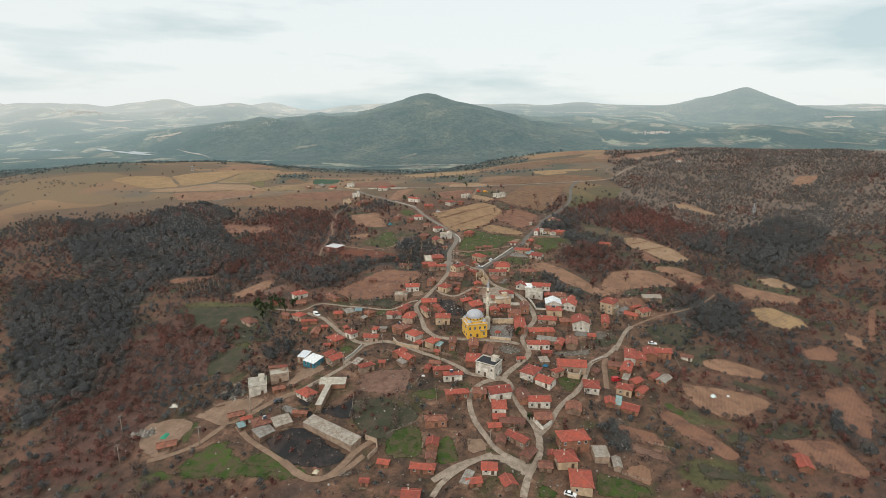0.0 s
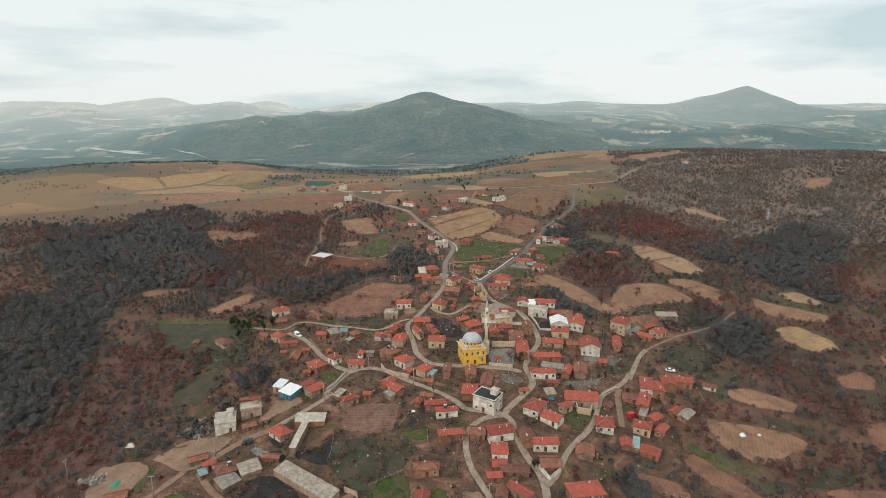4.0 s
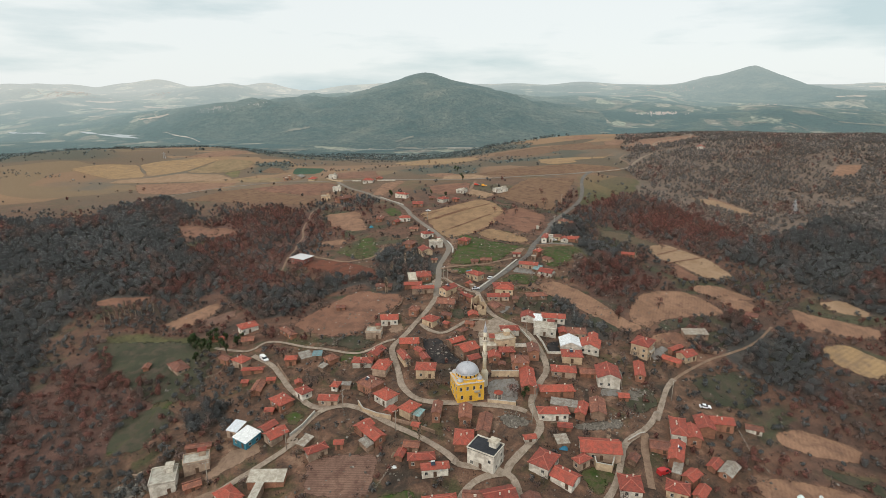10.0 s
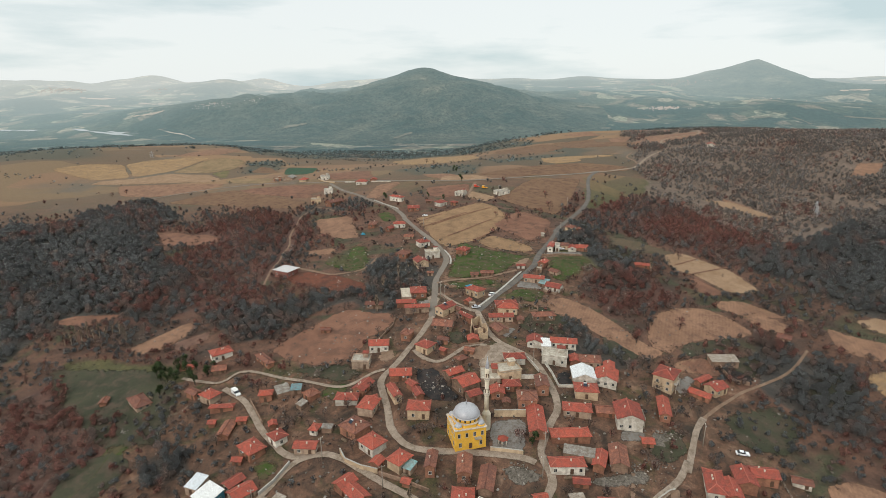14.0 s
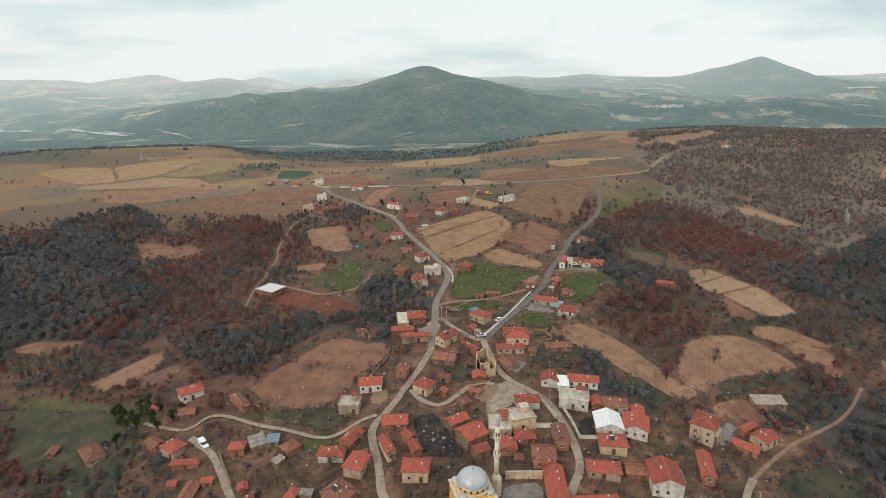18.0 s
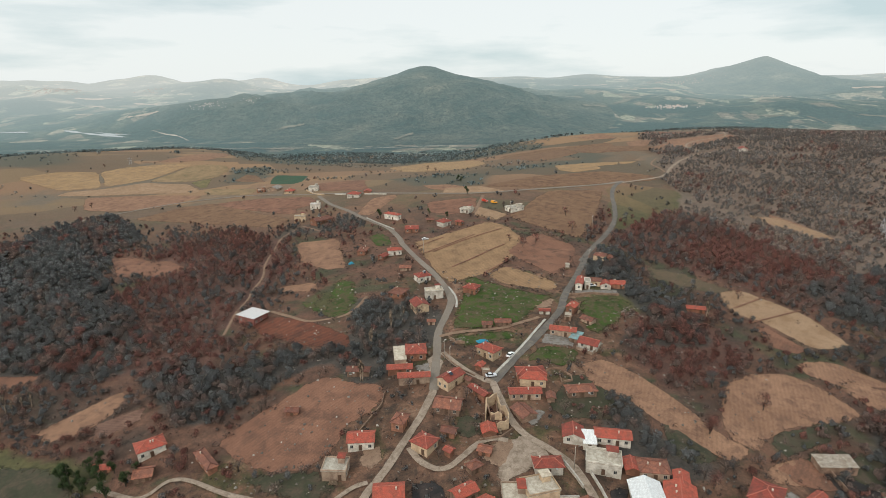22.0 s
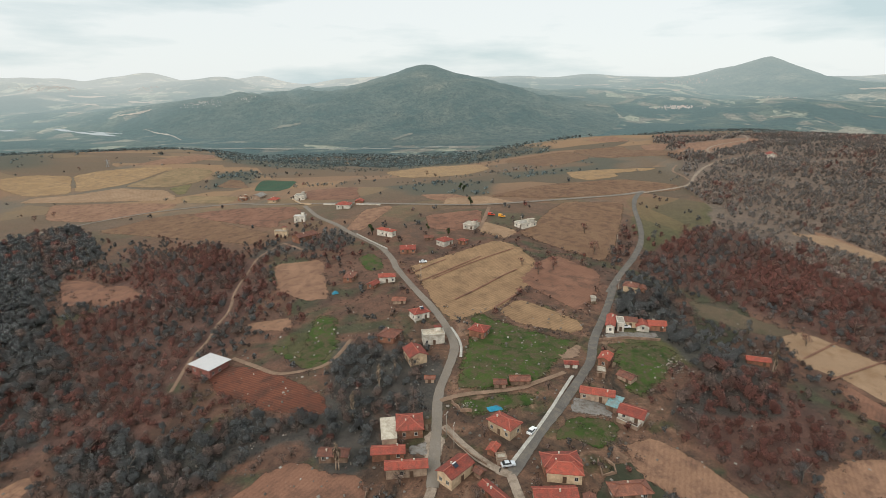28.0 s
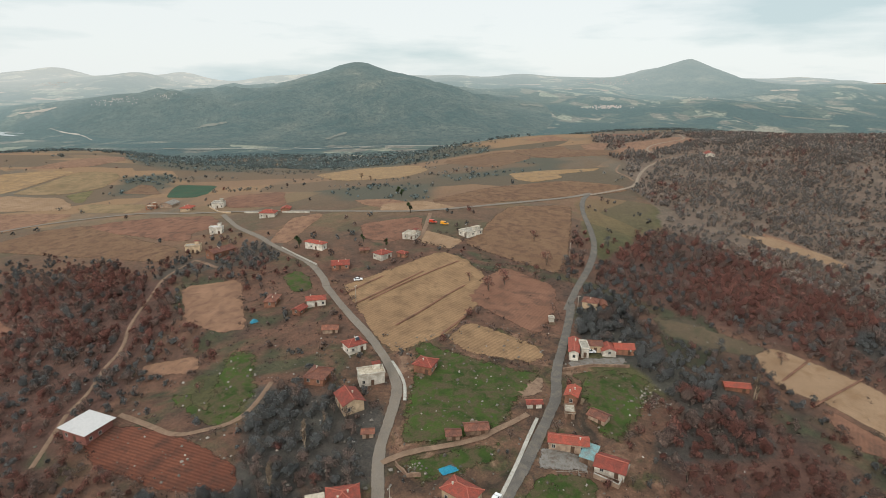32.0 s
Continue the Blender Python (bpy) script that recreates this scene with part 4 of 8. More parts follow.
def ribbon(p, half, lift, mat, name):
    d = np.gradient(p, axis=0)
    n = np.stack([-d[:, 1], d[:, 0]], 1) / (np.hypot(d[:, 0], d[:, 1])[:, None] + 1e-9)
    wob = 1 + 0.05 * np.sin(np.arange(len(p)) * 0.45)[:, None] + 0.03 * np.sin(np.arange(len(p)) * 0.21 + 1)[:, None]
    rows = [p + n * half * wob * s for s in (-1.08, -0.72, 0.72, 1.08)]
    mid = height(p[:, 0], p[:, 1])
    co, faces = [], []
    for k in range(len(p)):
        for q, r in enumerate(rows):
            z = max(z_at(*r[k]), mid[k] - 0.25)
            co.append((r[k][0], r[k][1], z + lift - (0.12 if q in (0, 3) else 0)))
    for k in range(len(p) - 1):
        for q in range(3):
            i = k * 4 + q
            faces.append((i, i + 1, i + 5, i + 4))
    me = mesh_of(name, co, faces, mat, True)
    me.attributes.new("wear", "FLOAT", "POINT").data.foreach_set("value", np.tile((1.0, 0.0, 0.0, 1.0), len(p)).astype(np.float32))
    return new(name, me)


def road(soil_name, width, *points):
    p = rounded(points, False)
    keep = [p[0]]
    for a, b in zip(p[:-1], p[1:]):
        m = max(1, int(np.hypot(*(b - a)) / 4))
        keep += [a + (b - a) * (k + 1) / m for k in range(m)]
    p = np.array(keep)
    ROADS.append((p, width / 2))
    said = {"asphalt": "worn grey asphalt lane", "tar": "dark grey asphalt lane climbing the ridge", "gravel": "dusty pale village street", "dirt": "rutted dirt track", "concrete": "pale concrete drain and kerb strip"}[soil_name]
    ob = ribbon(p, width / 2 * (0.9 if soil_name in ("asphalt", "tar") else 0.78 if soil_name == "gravel" else 0.9), LIFT["road"] + 0.03 * (len(ROADS) % 6) - (0.1 if soil_name == "dirt" else 0), SOIL[soil_name], "road" if soil_name != "concrete" else "kerb")
    tagged(ob, said, "road" if soil_name != "concrete" else "kerb", kind="structure")


def tramline(half, *points):
    """A dark wheel track pressed through a stubble field."""
    p = rounded(points, False)
    tagged(ribbon(p, half, LIFT["field"] + 0.45, SOIL["clay"], "tramline"), "dark wheel track through the stubble", "track", kind="structure")


# streets, lanes and tracks, then fields and yards
road("asphalt", 4.0, (4.2, 366.0), (4.6, 376.1), (4.7, 384.5), (5.2, 392.8), (5.1, 403.0), (5.7, 411.9), (8.1, 421.6), (12.1, 438.5), (11.3, 446.8), (9.3, 456.6), (4.6, 471.1), (-0.1, 483.2), (-7.3, 498.9), (-14.3, 516.4), (-20.8, 533.3), (-19.5, 530.3), (-23.2, 545.1), (-31.8, 565.1), (-40.5, 577.4), (-49.5, 588.9), (-60, 604), (-67, 617), (-79, 633), (-90, 648), (-101, 670), (-109, 687))
road("gravel", 3.6, (4.2, 366.0), (0.7, 353.3), (-2.3, 345.8), (-6.2, 336.5), (-9.1, 329.1), (-11.9, 323.2), (-14.8, 318.5), (-16.2, 314.0), (-15.3, 308.7), (-12.3, 298.9), (-11.0, 292.9), (-9.8, 285.8), (-5.7, 279.0), (-1.7, 275.7), (3.1, 274.2), (10.8, 273.4), (13.1, 273.3), (23.9, 272.4), (36.7, 270.6), (40.3, 268.4))
road("gravel", 3.2, (-67.6, 236.3), (-57.1, 245.5), (-49.3, 253.2), (-46.1, 257.8), (-50.1, 256.1), (-46.6, 263.0), (-42.9, 270.7), (-38.2, 274.2), (-31.3, 275.2), (-25.5, 272.7), (-17.9, 266.8), (-9.9, 260.7), (-2.4, 256.1), (3.4, 251.8), (9.0, 246.9), (13.0, 242.2), (10.4, 244.0), (13.7, 241.3), (19.7, 240.2), (25.6, 240.0), (28.8, 237.9))
road("gravel", 3.2, (-38.2, 274.2), (-44.7, 275.1), (-50.9, 281.6), (-57.7, 289.3), (-64.9, 300.5), (-70.9, 309.3), (-78.0, 314.8), (-83.1, 319.3))
road("gravel", 2.1, (-106.6, 331.2), (-95.4, 326.4), (-88.5, 323.9), (-84.7, 324.8), (-81.4, 330.3), (-76.5, 330.5), (-70.5, 328.1), (-59.9, 322.2), (-50.7, 319.0), (-47.4, 317.8), (-36.1, 312.5), (-30.7, 311.6), (-26.6, 313.9), (-22.6, 317.7), (-19.1, 320.7), (-15.2, 321.9))
road("tar", 4.0, (26.8, 370.3), (30.3, 375.6), (34.9, 383.1), (40.7, 392.2), (46.7, 400.2), (53.7, 411.2), (60.5, 422.2), (65.4, 430.2), (69.2, 444.3), (77.9, 462.1), (86.4, 480.7), (95.3, 502.1), (86.2, 485.7), (100.2, 511.5), (116.2, 536.5), (131.1, 566.0), (141, 600), (149, 639), (160, 668), (172, 683))
road("gravel", 3.6, (26.8, 370.3), (22.5, 372.6), (25.1, 371.4), (20.8, 374.1), (16.4, 379.0), (11.8, 385.1), (7.5, 392.2))
road("gravel", 3.6, (26.8, 370.3), (30.7, 348.9), (35.1, 340.5), (40.4, 336.1), (45.4, 331.3), (49.3, 325.8), (51.3, 318.2), (52.8, 310.2), (53.5, 302.1), (53.0, 294.6), (48.8, 288.0), (45.1, 280.0), (42.6, 273.7), (43.2, 267.9), (44.8, 263.5), (43.9, 258.2), (40.2, 252.9), (36.0, 248.0), (31.2, 242.3), (28.8, 237.9), (31.9, 235.2), (32.5, 225.2), (35.3, 213.5), (38.5, 207.5), (39.8, 200.7), (39.0, 193.0), (37.7, 187.8), (32.7, 179.9), (30.4, 173.5), (29.0, 168.7))
road("gravel", 3.2, (28.8, 237.9), (21.1, 236.5), (14.4, 230.7), (11.8, 222.4), (13.2, 209.6), (17.5, 200.3), (20.8, 192.7), (26.3, 187.6), (32.0, 184.7))
road("gravel", 3.0, (19.7, 189.5), (11.2, 185.5), (4.3, 179.8), (-0.8, 174.4), (-3.5, 168.8))
road("gravel", 3.0, (40.0, 200.7), (46.0, 207.8), (50.2, 216.7), (57.1, 225.0), (60.5, 227.8), (65.8, 235.2), (70.3, 245.1), (74.0, 253.9), (81.4, 259.1), (87.6, 264.4), (94.1, 274.1), (89.2, 264.6), (94.9, 274.2), (102.1, 287.4), (108.0, 294.1))
road("dirt", 3.0, (83.5, 259.8), (80.4, 250.6), (79.2, 244.0), (77.0, 233.6))
road("dirt", 1.5, (108.0, 294.1), (117.0, 301.5), (124.4, 306.5), (131.1, 311.5), (141.7, 316.8), (161.2, 327.4), (180.0, 345.9))
road("dirt", 3.6, (-67.6, 236.3), (-77.6, 231.6), (-87.2, 222.3), (-95.9, 217.0), (-105.8, 224.2), (-112.4, 227.2))
road("dirt", 3.0, (-95.9, 217.0), (-100.2, 210.5), (-103.9, 205.1), (-113.4, 200.7), (-121.5, 198.9))
road("dirt", 3.2, (-62.7, 190.5), (-52.7, 180.8), (-44.9, 178.8), (-38.7, 185.0), (-34.0, 193.9), (-28.3, 198.3))
road("dirt", 2.4, (6.1, 405.6), (13.6, 409.0), (24.8, 410.0), (36.2, 412.2), (39.5, 414.6), (47.3, 418.5), (53.1, 422.0))
road("dirt", 1.8, (-98.2, 423.8), (-100.9, 449.6))
road("dirt", 2.2, (-81.6, 444.9), (-67.4, 435.6), (-58.5, 429.0), (-48.4, 430.1), (-41.3, 431.8), (-36.4, 438.1), (-32.6, 452.7))
road("asphalt", 4.0, (-330, 655), (-296, 683), (-274, 700), (-245, 714), (-199, 721), (-172, 719), (-148, 706), (-107, 694), (-63, 679), (-33, 664), (14, 647), (42, 643), (88, 651), (148, 668), (172, 683))
road("dirt", 2.2, (-83.0, 573.5), (-95.1, 586.5), (-100.3, 591.0))
road("dirt", 3.0, (41, 636), (35, 605), (30.4, 587.2))
road("concrete", 1.3, (28.0, 375.6), (33.1, 383.1), (37.8, 390.3), (44.0, 400.1), (51.1, 412.3), (55.5, 419.6))
road("concrete", 1.3, (10.4, 458.2), (13.3, 449.8), (14.7, 442.0), (14.1, 433.4))
yard("paving", (25.8, 288.7), (40.0, 290.4), (40.0, 283.7), (37.0, 272.3), (25.5, 273.3))
yard("paving", (-78.2, 227.5), (-71.0, 227.6), (-63.4, 222.2), (-59.7, 217.7), (-69.1, 220.4))
yard("dirt", (-78.6, 236.9), (-65.8, 246.7), (-56.8, 254.1), (-61.1, 258.8), (-71.7, 255.3), (-74.7, 247.9))
yard("paving", (52.9, 407.8), (57.2, 408.4), (63.9, 402.6), (65.9, 395.6), (60.9, 396.4), (48.9, 398.1))
yard("paving", (76.8, 452.2), (89.4, 453.5), (100.4, 452.5), (98.4, 447.0), (87.4, 447.2), (73.7, 446.7))
yard("paving", (-4.6, 383.2), (2.5, 386.4), (3.4, 378.6), (-3.8, 379.0))
yard("dirt", (19.3, 330.8), (26.6, 340.6), (34.4, 338.6), (36.5, 330.8), (24.7, 325.1))
yard("dirt", (9.5, 200.3), (18.1, 198.0), (18.8, 192.1), (9.8, 188.6))
yard("dirt", (49.1, 432.6), (62.1, 444.2), (64.9, 442.8), (61.8, 432.8), (54.5, 430.0))
yard("rubble", (86.3, 287.0), (92.2, 282.4), (87.6, 275.8), (79.4, 277.5))
yard("rubble", (57.3, 263.1), (79.0, 268.1), (76.6, 260.3), (57.2, 258.9))
yard("rubble", (28.1, 267.5), (39.3, 266.6), (42.2, 261.3), (31.5, 257.8))
yard("dirt", (71.8, 269.7), (77.8, 277.3), (68.0, 250.6), (65.3, 248.5))
yard("paving", (72.8, 285.7), (81.3, 286.5), (83.4, 282.8), (80.2, 280.0), (71.2, 279.2))
yard("dirt", (-137.0, 225.4), (-119.7, 227.3), (-109.9, 221.2), (-114.7, 200.0), (-122.8, 201.4), (-131.6, 210.1))
field("straw", (151, 451.4), (164, 458.9), (171, 453.6), (186.9, 431.7), (190.1, 404.5), (182.9, 401.7), (169.6, 399.6), (158.8, 423.1), (148.4, 431.8))
field("clay", (152.7, 416.6), (157.9, 422.3), (168.5, 399), (160.6, 395.4), (152.3, 399.7))
field("dark", (124.3, 485.8), (142.3, 478.3), (156.2, 463.2), (163.1, 457), (150.5, 451.7), (134.3, 457.3), (122, 468.3))
field("tan", (63.3, 385.3), (75.1, 387.6), (86.4, 375.1), (95.4, 360.5), (102.7, 345.6), (111, 336.3), (105.2, 332.6), (97.1, 332.4), (85.2, 344.2), (75, 360.6), (63.5, 369.6))
field("tan", (116.8, 373), (132.5, 380.7), (148.2, 382.3), (157.4, 372.6), (162.8, 358.8), (152.9, 353.8), (130, 348.6), (117.8, 341.6), (110.4, 335.1), (104, 343.6), (108.8, 357.3))
field("tan", (154.9, 389.8), (167.1, 393.1), (175.9, 390.5), (185.9, 379), (195.8, 375.7), (194.9, 371.8), (180.5, 374.7), (165.1, 373.4), (155.2, 381.4))
field("tan", (170.3, 377.8), (180.5, 374.7), (185, 367.5), (175.7, 357.7), (167.4, 362.4), (163.9, 371.4))
field("straw", (222.3, 376.7), (240.8, 381), (247.5, 365.7), (240.3, 360.3), (224.5, 366.3))
field("tan", (202.9, 370), (210.3, 361.7), (241, 349.2), (234.2, 338.3), (212.3, 338.3), (195.6, 348.1))
field("ochre", (193, 329.2), (210.2, 334.5), (222, 318.9), (220.7, 308.9), (202.6, 303.8), (192.4, 315.3))
field("clay", (199.8, 283.7), (217, 290.8), (221.6, 283.7), (212.4, 272.6), (196.4, 273.4))
field("tan", (135.5, 265.1), (146.2, 269.1), (167.4, 259.7), (160.7, 250.4), (146.5, 252.5), (134.9, 257.6))
field("tan", (113.2, 239.6), (122.9, 243.2), (145.1, 239.5), (156.3, 233.4), (148.4, 226.6), (128.3, 217), (122.3, 219.8), (115.2, 226.1))
field("clay", (93.5, 222), (103, 221), (117.1, 204.3), (122.9, 193.5), (113.2, 192), (97.9, 208.4))
field("clay", (187.7, 247), (205.9, 253.1), (205.2, 242.7), (204.9, 234.8), (187.4, 212), (180.5, 214.4), (181.7, 234.1))
field("clay", (142.1, 207.3), (150.5, 209.5), (170.1, 210.1), (172.4, 192.4), (168, 186.7), (156.5, 190.7), (148.3, 198.6))
field("plough", (74.5, 200.7), (91.7, 193), (89.8, 188.4), (76.3, 193))
field("clay", (271.5, 332.3), (287.7, 343.8), (241.6, 282.9), (249.2, 299.8))
field("tan", (238.6, 308), (246, 299.8), (239.7, 284.9), (234.4, 292.8))
field("tan", (-150.6, 364.7), (-139.5, 374.4), (-128.2, 386.2), (-123.3, 382.9), (-120.8, 372.2), (-126.5, 360.5), (-140.2, 356))
field("plough", (-128, 365.1), (-117, 369.5), (-109.6, 374.5), (-107, 364), (-119.5, 354.3))
field("tan", (-96, 552), (-65, 553), (-50.6, 496.3), (-63, 495.2), (-83, 512))
field("tan", (-87.2, 476.4), (-65.4, 478.5), (-60.5, 464.1), (-83, 467.5))
field("clay", (-231, 555), (-213, 556), (-183, 536), (-181, 518), (-202, 514))
field("clay", (-217, 536), (-180, 543), (-158, 521), (-176, 509))
field("clay", (-216.6, 401.4), (-202.8, 408.9), (-171.3, 404.2), (-189.7, 391.9))
field("ochre", (-448, 908), (-431, 931), (-400, 944), (-366, 955), (-339, 946), (-347, 891), (-356, 848), (-390, 819))
field("ochre", (-448, 906), (-392, 818), (-425, 800), (-520, 850), (-490, 900))
field("olive", (-350, 843), (-344, 886), (-336, 940), (-316, 946), (-292, 938), (-275, 908), (-271, 858), (-275, 850), (-295, 830), (-321, 832))
field("sprout", (-292, 825), (-278, 846), (-273, 843), (-256, 788), (-261, 784))
field("straw", (-384, 811), (-349, 836), (-318, 824), (-290, 816), (-258, 776), (-251, 755), (-306, 766), (-356, 769), (-420, 775), (-420, 796))
field("olive", (-250, 762), (-251, 780), (-188, 757), (-184, 733), (-190, 725), (-238, 743))
field("tan", (-380, 763), (-322, 760), (-275, 753), (-242, 740), (-239, 730), (-253, 713), (-266, 697), (-295, 690), (-340, 700))
field("clay", (-214, 693), (-193, 700), (-162, 701), (-119, 689), (-106, 668), (-105, 654), (-118, 647), (-115, 631), (-127, 633), (-159, 654), (-186, 671))
field("tan", (-442, 962), (-403, 974), (-391, 1070), (-368, 1137), (-328, 1054), (-336, 984), (-370, 966))
field("tan", (-556, 1132), (-590, 1190), (-513, 1240), (-526, 1181))
field("wheat", (-186, 785), (-200, 847), (-200, 866), (-157, 851), (-150, 794), (-157, 776))
field("brown", (-240, 822), (-242, 873), (-223, 861), (-194, 804))
field("ochre", (123, 764), (154, 769), (218, 771), (202, 758), (167, 749), (167, 733), (137, 718), (123, 731))
field("tan", (254, 938), (275, 944), (288, 922), (252, 859), (238, 866))
field("tan", (258, 856), (299, 891), (275, 851), (258, 843))
field("tan", (255, 1060), (259, 985), (229, 1000), (207, 1035))
field("clay", (300, 1010), (330, 1090), (420, 1130), (400, 1020), (350, 960))
road("dirt", 2.4, (225, 721), (226, 739), (221, 753), (238, 781))
road("dirt", 2.6, (267, 779), (296, 803), (339, 826), (366, 830))
road("dirt", 2.4, (276, 846), (291, 836), (293, 822))
road("gravel", 3.0, (297, 812), (293, 835), (301, 857), (322, 882), (360, 902), (372, 908), (382, 923), (405, 980))
road("dirt", 2.6, (317, 909), (348, 922), (420, 1040))
field("brown", (-272, 658), (-240, 693), (-211, 698), (-158, 651), (-115, 616), (-117, 593), (-158, 612), (-213, 636))
field("clay", (-123, 769), (-77, 769), (-63, 693), (-109, 706), (-127, 737))
field("tan", (-62, 606), (-56, 655), (-36, 661), (-32, 653), (-48, 601))
field("clay", (-7, 625), (36, 632), (34, 596), (14, 586), (-5, 596))
field("ochre", (-70, 928), (-13, 998), (58, 962), (62, 865), (29, 804), (-34, 836))
field("brown", (39, 668), (92, 704), (164, 724), (211, 707), (207, 690), (149, 671), (89, 656))
field("brown", (175, 975), (238, 953), (231, 906), (268, 856), (270, 828), (180, 846))
field("brown", (82, 975), (175, 975), (178, 863), (115, 809))
field("tan", (297, 913), (389, 941), (387, 897), (309, 846), (278, 832))
field("straw", (246, 607), (273, 603), (285, 572), (286, 547), (272, 554), (258, 580))
field("tan", (417, 659), (449, 698), (475, 690), (441, 657))
field("tan", (264, 620), (280, 595), (285, 564), (276, 567), (265, 598))
field("tan", (-15, 692), (15, 685), (38, 658), (28, 650), (-4, 670))
field("brown", (99, 649), (146, 652), (130, 602), (108, 547), (96, 527), (84, 542), (69, 558), (54, 577), (66, 593), (84, 627))
field("clay", (46, 506), (57, 527), (72, 542), (92, 516), (82.3, 486.5), (70.5, 469.3), (59.9, 482.9))
field("stubble", (31.6, 473.5), (43.7, 485.5), (67.8, 463.1), (68.5, 453.8), (62.3, 449.6), (39.5, 460.4))
field("stubble", (-12.2, 531.8), (-20.5, 541.7), (-14.3, 528.9), (12.6, 547.3), (41.0, 566.7), (53.4, 553.5), (60.9, 532.3), (52.9, 503.7), (35.5, 475.8), (21.9, 468.0), (11.5, 463.3), (4.2, 477.8), (-5.0, 504.3))
field("red", (-90.3, 440.0), (-72.3, 437.7), (-51.0, 425.8), (-35.0, 412.3), (-32.1, 403.6), (-36.9, 400.7), (-56.9, 406.3), (-82.9, 422.8))
field("plough", (-40.7, 246.4), (-31.4, 248.8), (-14.1, 248.0), (-15.2, 231.3), (-20.0, 227.3), (-38.4, 231.5))
field("straw", (34, 605), (39.9, 599.7), (56.6, 581.3), (45.5, 567.7), (28.8, 583.1))
field("grass", (20.1, 474.8), (55.4, 448.1), (65.8, 446.4), (51.1, 425.3), (45.0, 415.0), (27.0, 411.0), (10.8, 411.5), (12.8, 430.7), (16.1, 448.1))
field("grass", (10.7, 407.2), (43.4, 411.6), (39.8, 401.9), (25.8, 397.5), (14.3, 394.8))
field("grass", (49.4, 397.1), (61.9, 395.5), (66.0, 391.8), (59.7, 381.0), (54.3, 380.8), (47.6, 385.8), (37.8, 382.2))
field("grass", (72.2, 443.7), (94.7, 445.3), (94.7, 436.7), (80.8, 426.8), (72.4, 427.8), (76.2, 438.7))
field("grass", (-23.1, 201.8), (-11.3, 208.0), (-8.3, 193.2), (-7.5, 191.1), (-20.4, 189.7))
field("grass", (-0.8, 200.6), (4.8, 200.4), (6.8, 188.6), (-0.8, 182.8))
field("grass", (-174.7, 354.0), (-122.2, 342.1), (-118.3, 326.7), (-145.7, 330.0))
field("grass", (-172.9, 352.4), (-128.5, 342.3), (-112.7, 323.4), (-134.5, 318.7), (-148.4, 320.7))
field("grass", (-126.0, 268.6), (-113.9, 300.8), (-106.4, 288.0), (-116.3, 259.5))
field("grass", (-44.8, 549.6), (-36.7, 557.1), (-28.7, 546.2), (-25.7, 528.7), (-36.3, 528.0))
field("grass", (-60.6, 441.6), (-59.0, 447.2), (-46.1, 436.6), (-38.8, 438.4), (-41.0, 430.5), (-46.8, 429.9))
field("grass", (-57.8, 274.0), (-50.2, 275.3), (-45.6, 272.2), (-49.5, 262.5))
field("grass", (52.8, 238.7), (57.6, 242.5), (64.7, 241.2), (69.9, 238.0), (57.4, 230.7))
field("grass", (35.9, 177.2), (43.9, 170.4), (50.6, 169.3), (33.8, 168.8))
field("grass", (57.6, 182.8), (67.3, 180.5), (78.0, 175.7), (76.2, 170.7), (54.8, 169.5))
field("grass", (-40.1, 313.4), (-29.4, 315.1), (-27.7, 308.2), (-41.4, 305.5))
field("tan", (70.6, 186.5), (81.8, 188.3), (78.3, 175.7), (69.5, 180.6))
field("clay", (71.9, 211.4), (90.0, 205.8), (94.0, 197.2), (79.2, 198.1))
tramline(0.5, (1.1, 510.7), (14.3, 523.1), (32.0, 537.9), (48.5, 550.2))
tramline(0.5, (12.7, 485.1), (25.3, 496.9), (38.1, 511.3), (47.1, 519.6))
tramline(0.5, (31.0, 475.0), (44.5, 490.6))
tramline(0.5, (-10.4, 519.6), (-1.4, 528.9), (8.1, 536.8))
tramline(0.4, (152.1, 435.6), (167.6, 445.2), (177.5, 451.5))
tramline(0.4, (151.7, 420.8), (170.8, 429.6), (187.5, 437.3))
tramline(0.5, (-5.8, 507.9), (9.1, 521.0), (28.8, 539.6))
field("straw", (7, 671), (39, 672), (64, 648), (52, 642), (7, 649))
field("grass", (-121.9, 280.9), (-114.3, 294.9), (-108.6, 290.2), (-113.2, 276.2))
field("grass", (-117.2, 266.6), (-110.5, 280.1), (-106.0, 275.0), (-111.7, 262.9))
field("litter", (-74.7, 204.1), (-67.1, 209.1), (-60.6, 209.9), (-45.8, 198.5), (-41.7, 196.3), (-49.6, 191.1), (-53.0, 190.3), (-64.9, 194.6), (-72.0, 199.9))
field("litter", (-69.5, 232.8), (-60.7, 231.3), (-57.6, 222.1), (-46.5, 222.9), (-40.3, 228.3), (-37.5, 220.2), (-39.7, 211.8), (-47.0, 214.8), (-55.9, 219.3), (-65.8, 226.5))
field("clay", (-52.8, 189.7), (-44.8, 193.5), (-40.3, 193.7), (-41.7, 189.1), (-47.8, 183.0), (-52.3, 184.0))
yard("dirt", (-111.2, 227.8), (-105.1, 236.3), (-93.4, 237.0), (-81.8, 234.7), (-86.4, 226.2), (-90.3, 219.5), (-97.7, 217.6), (-107.1, 223.1))
field("grass", (-115.5, 215.1), (-110.7, 224.3), (-108.3, 220.8), (-108.5, 208.3), (-111.1, 205.3))
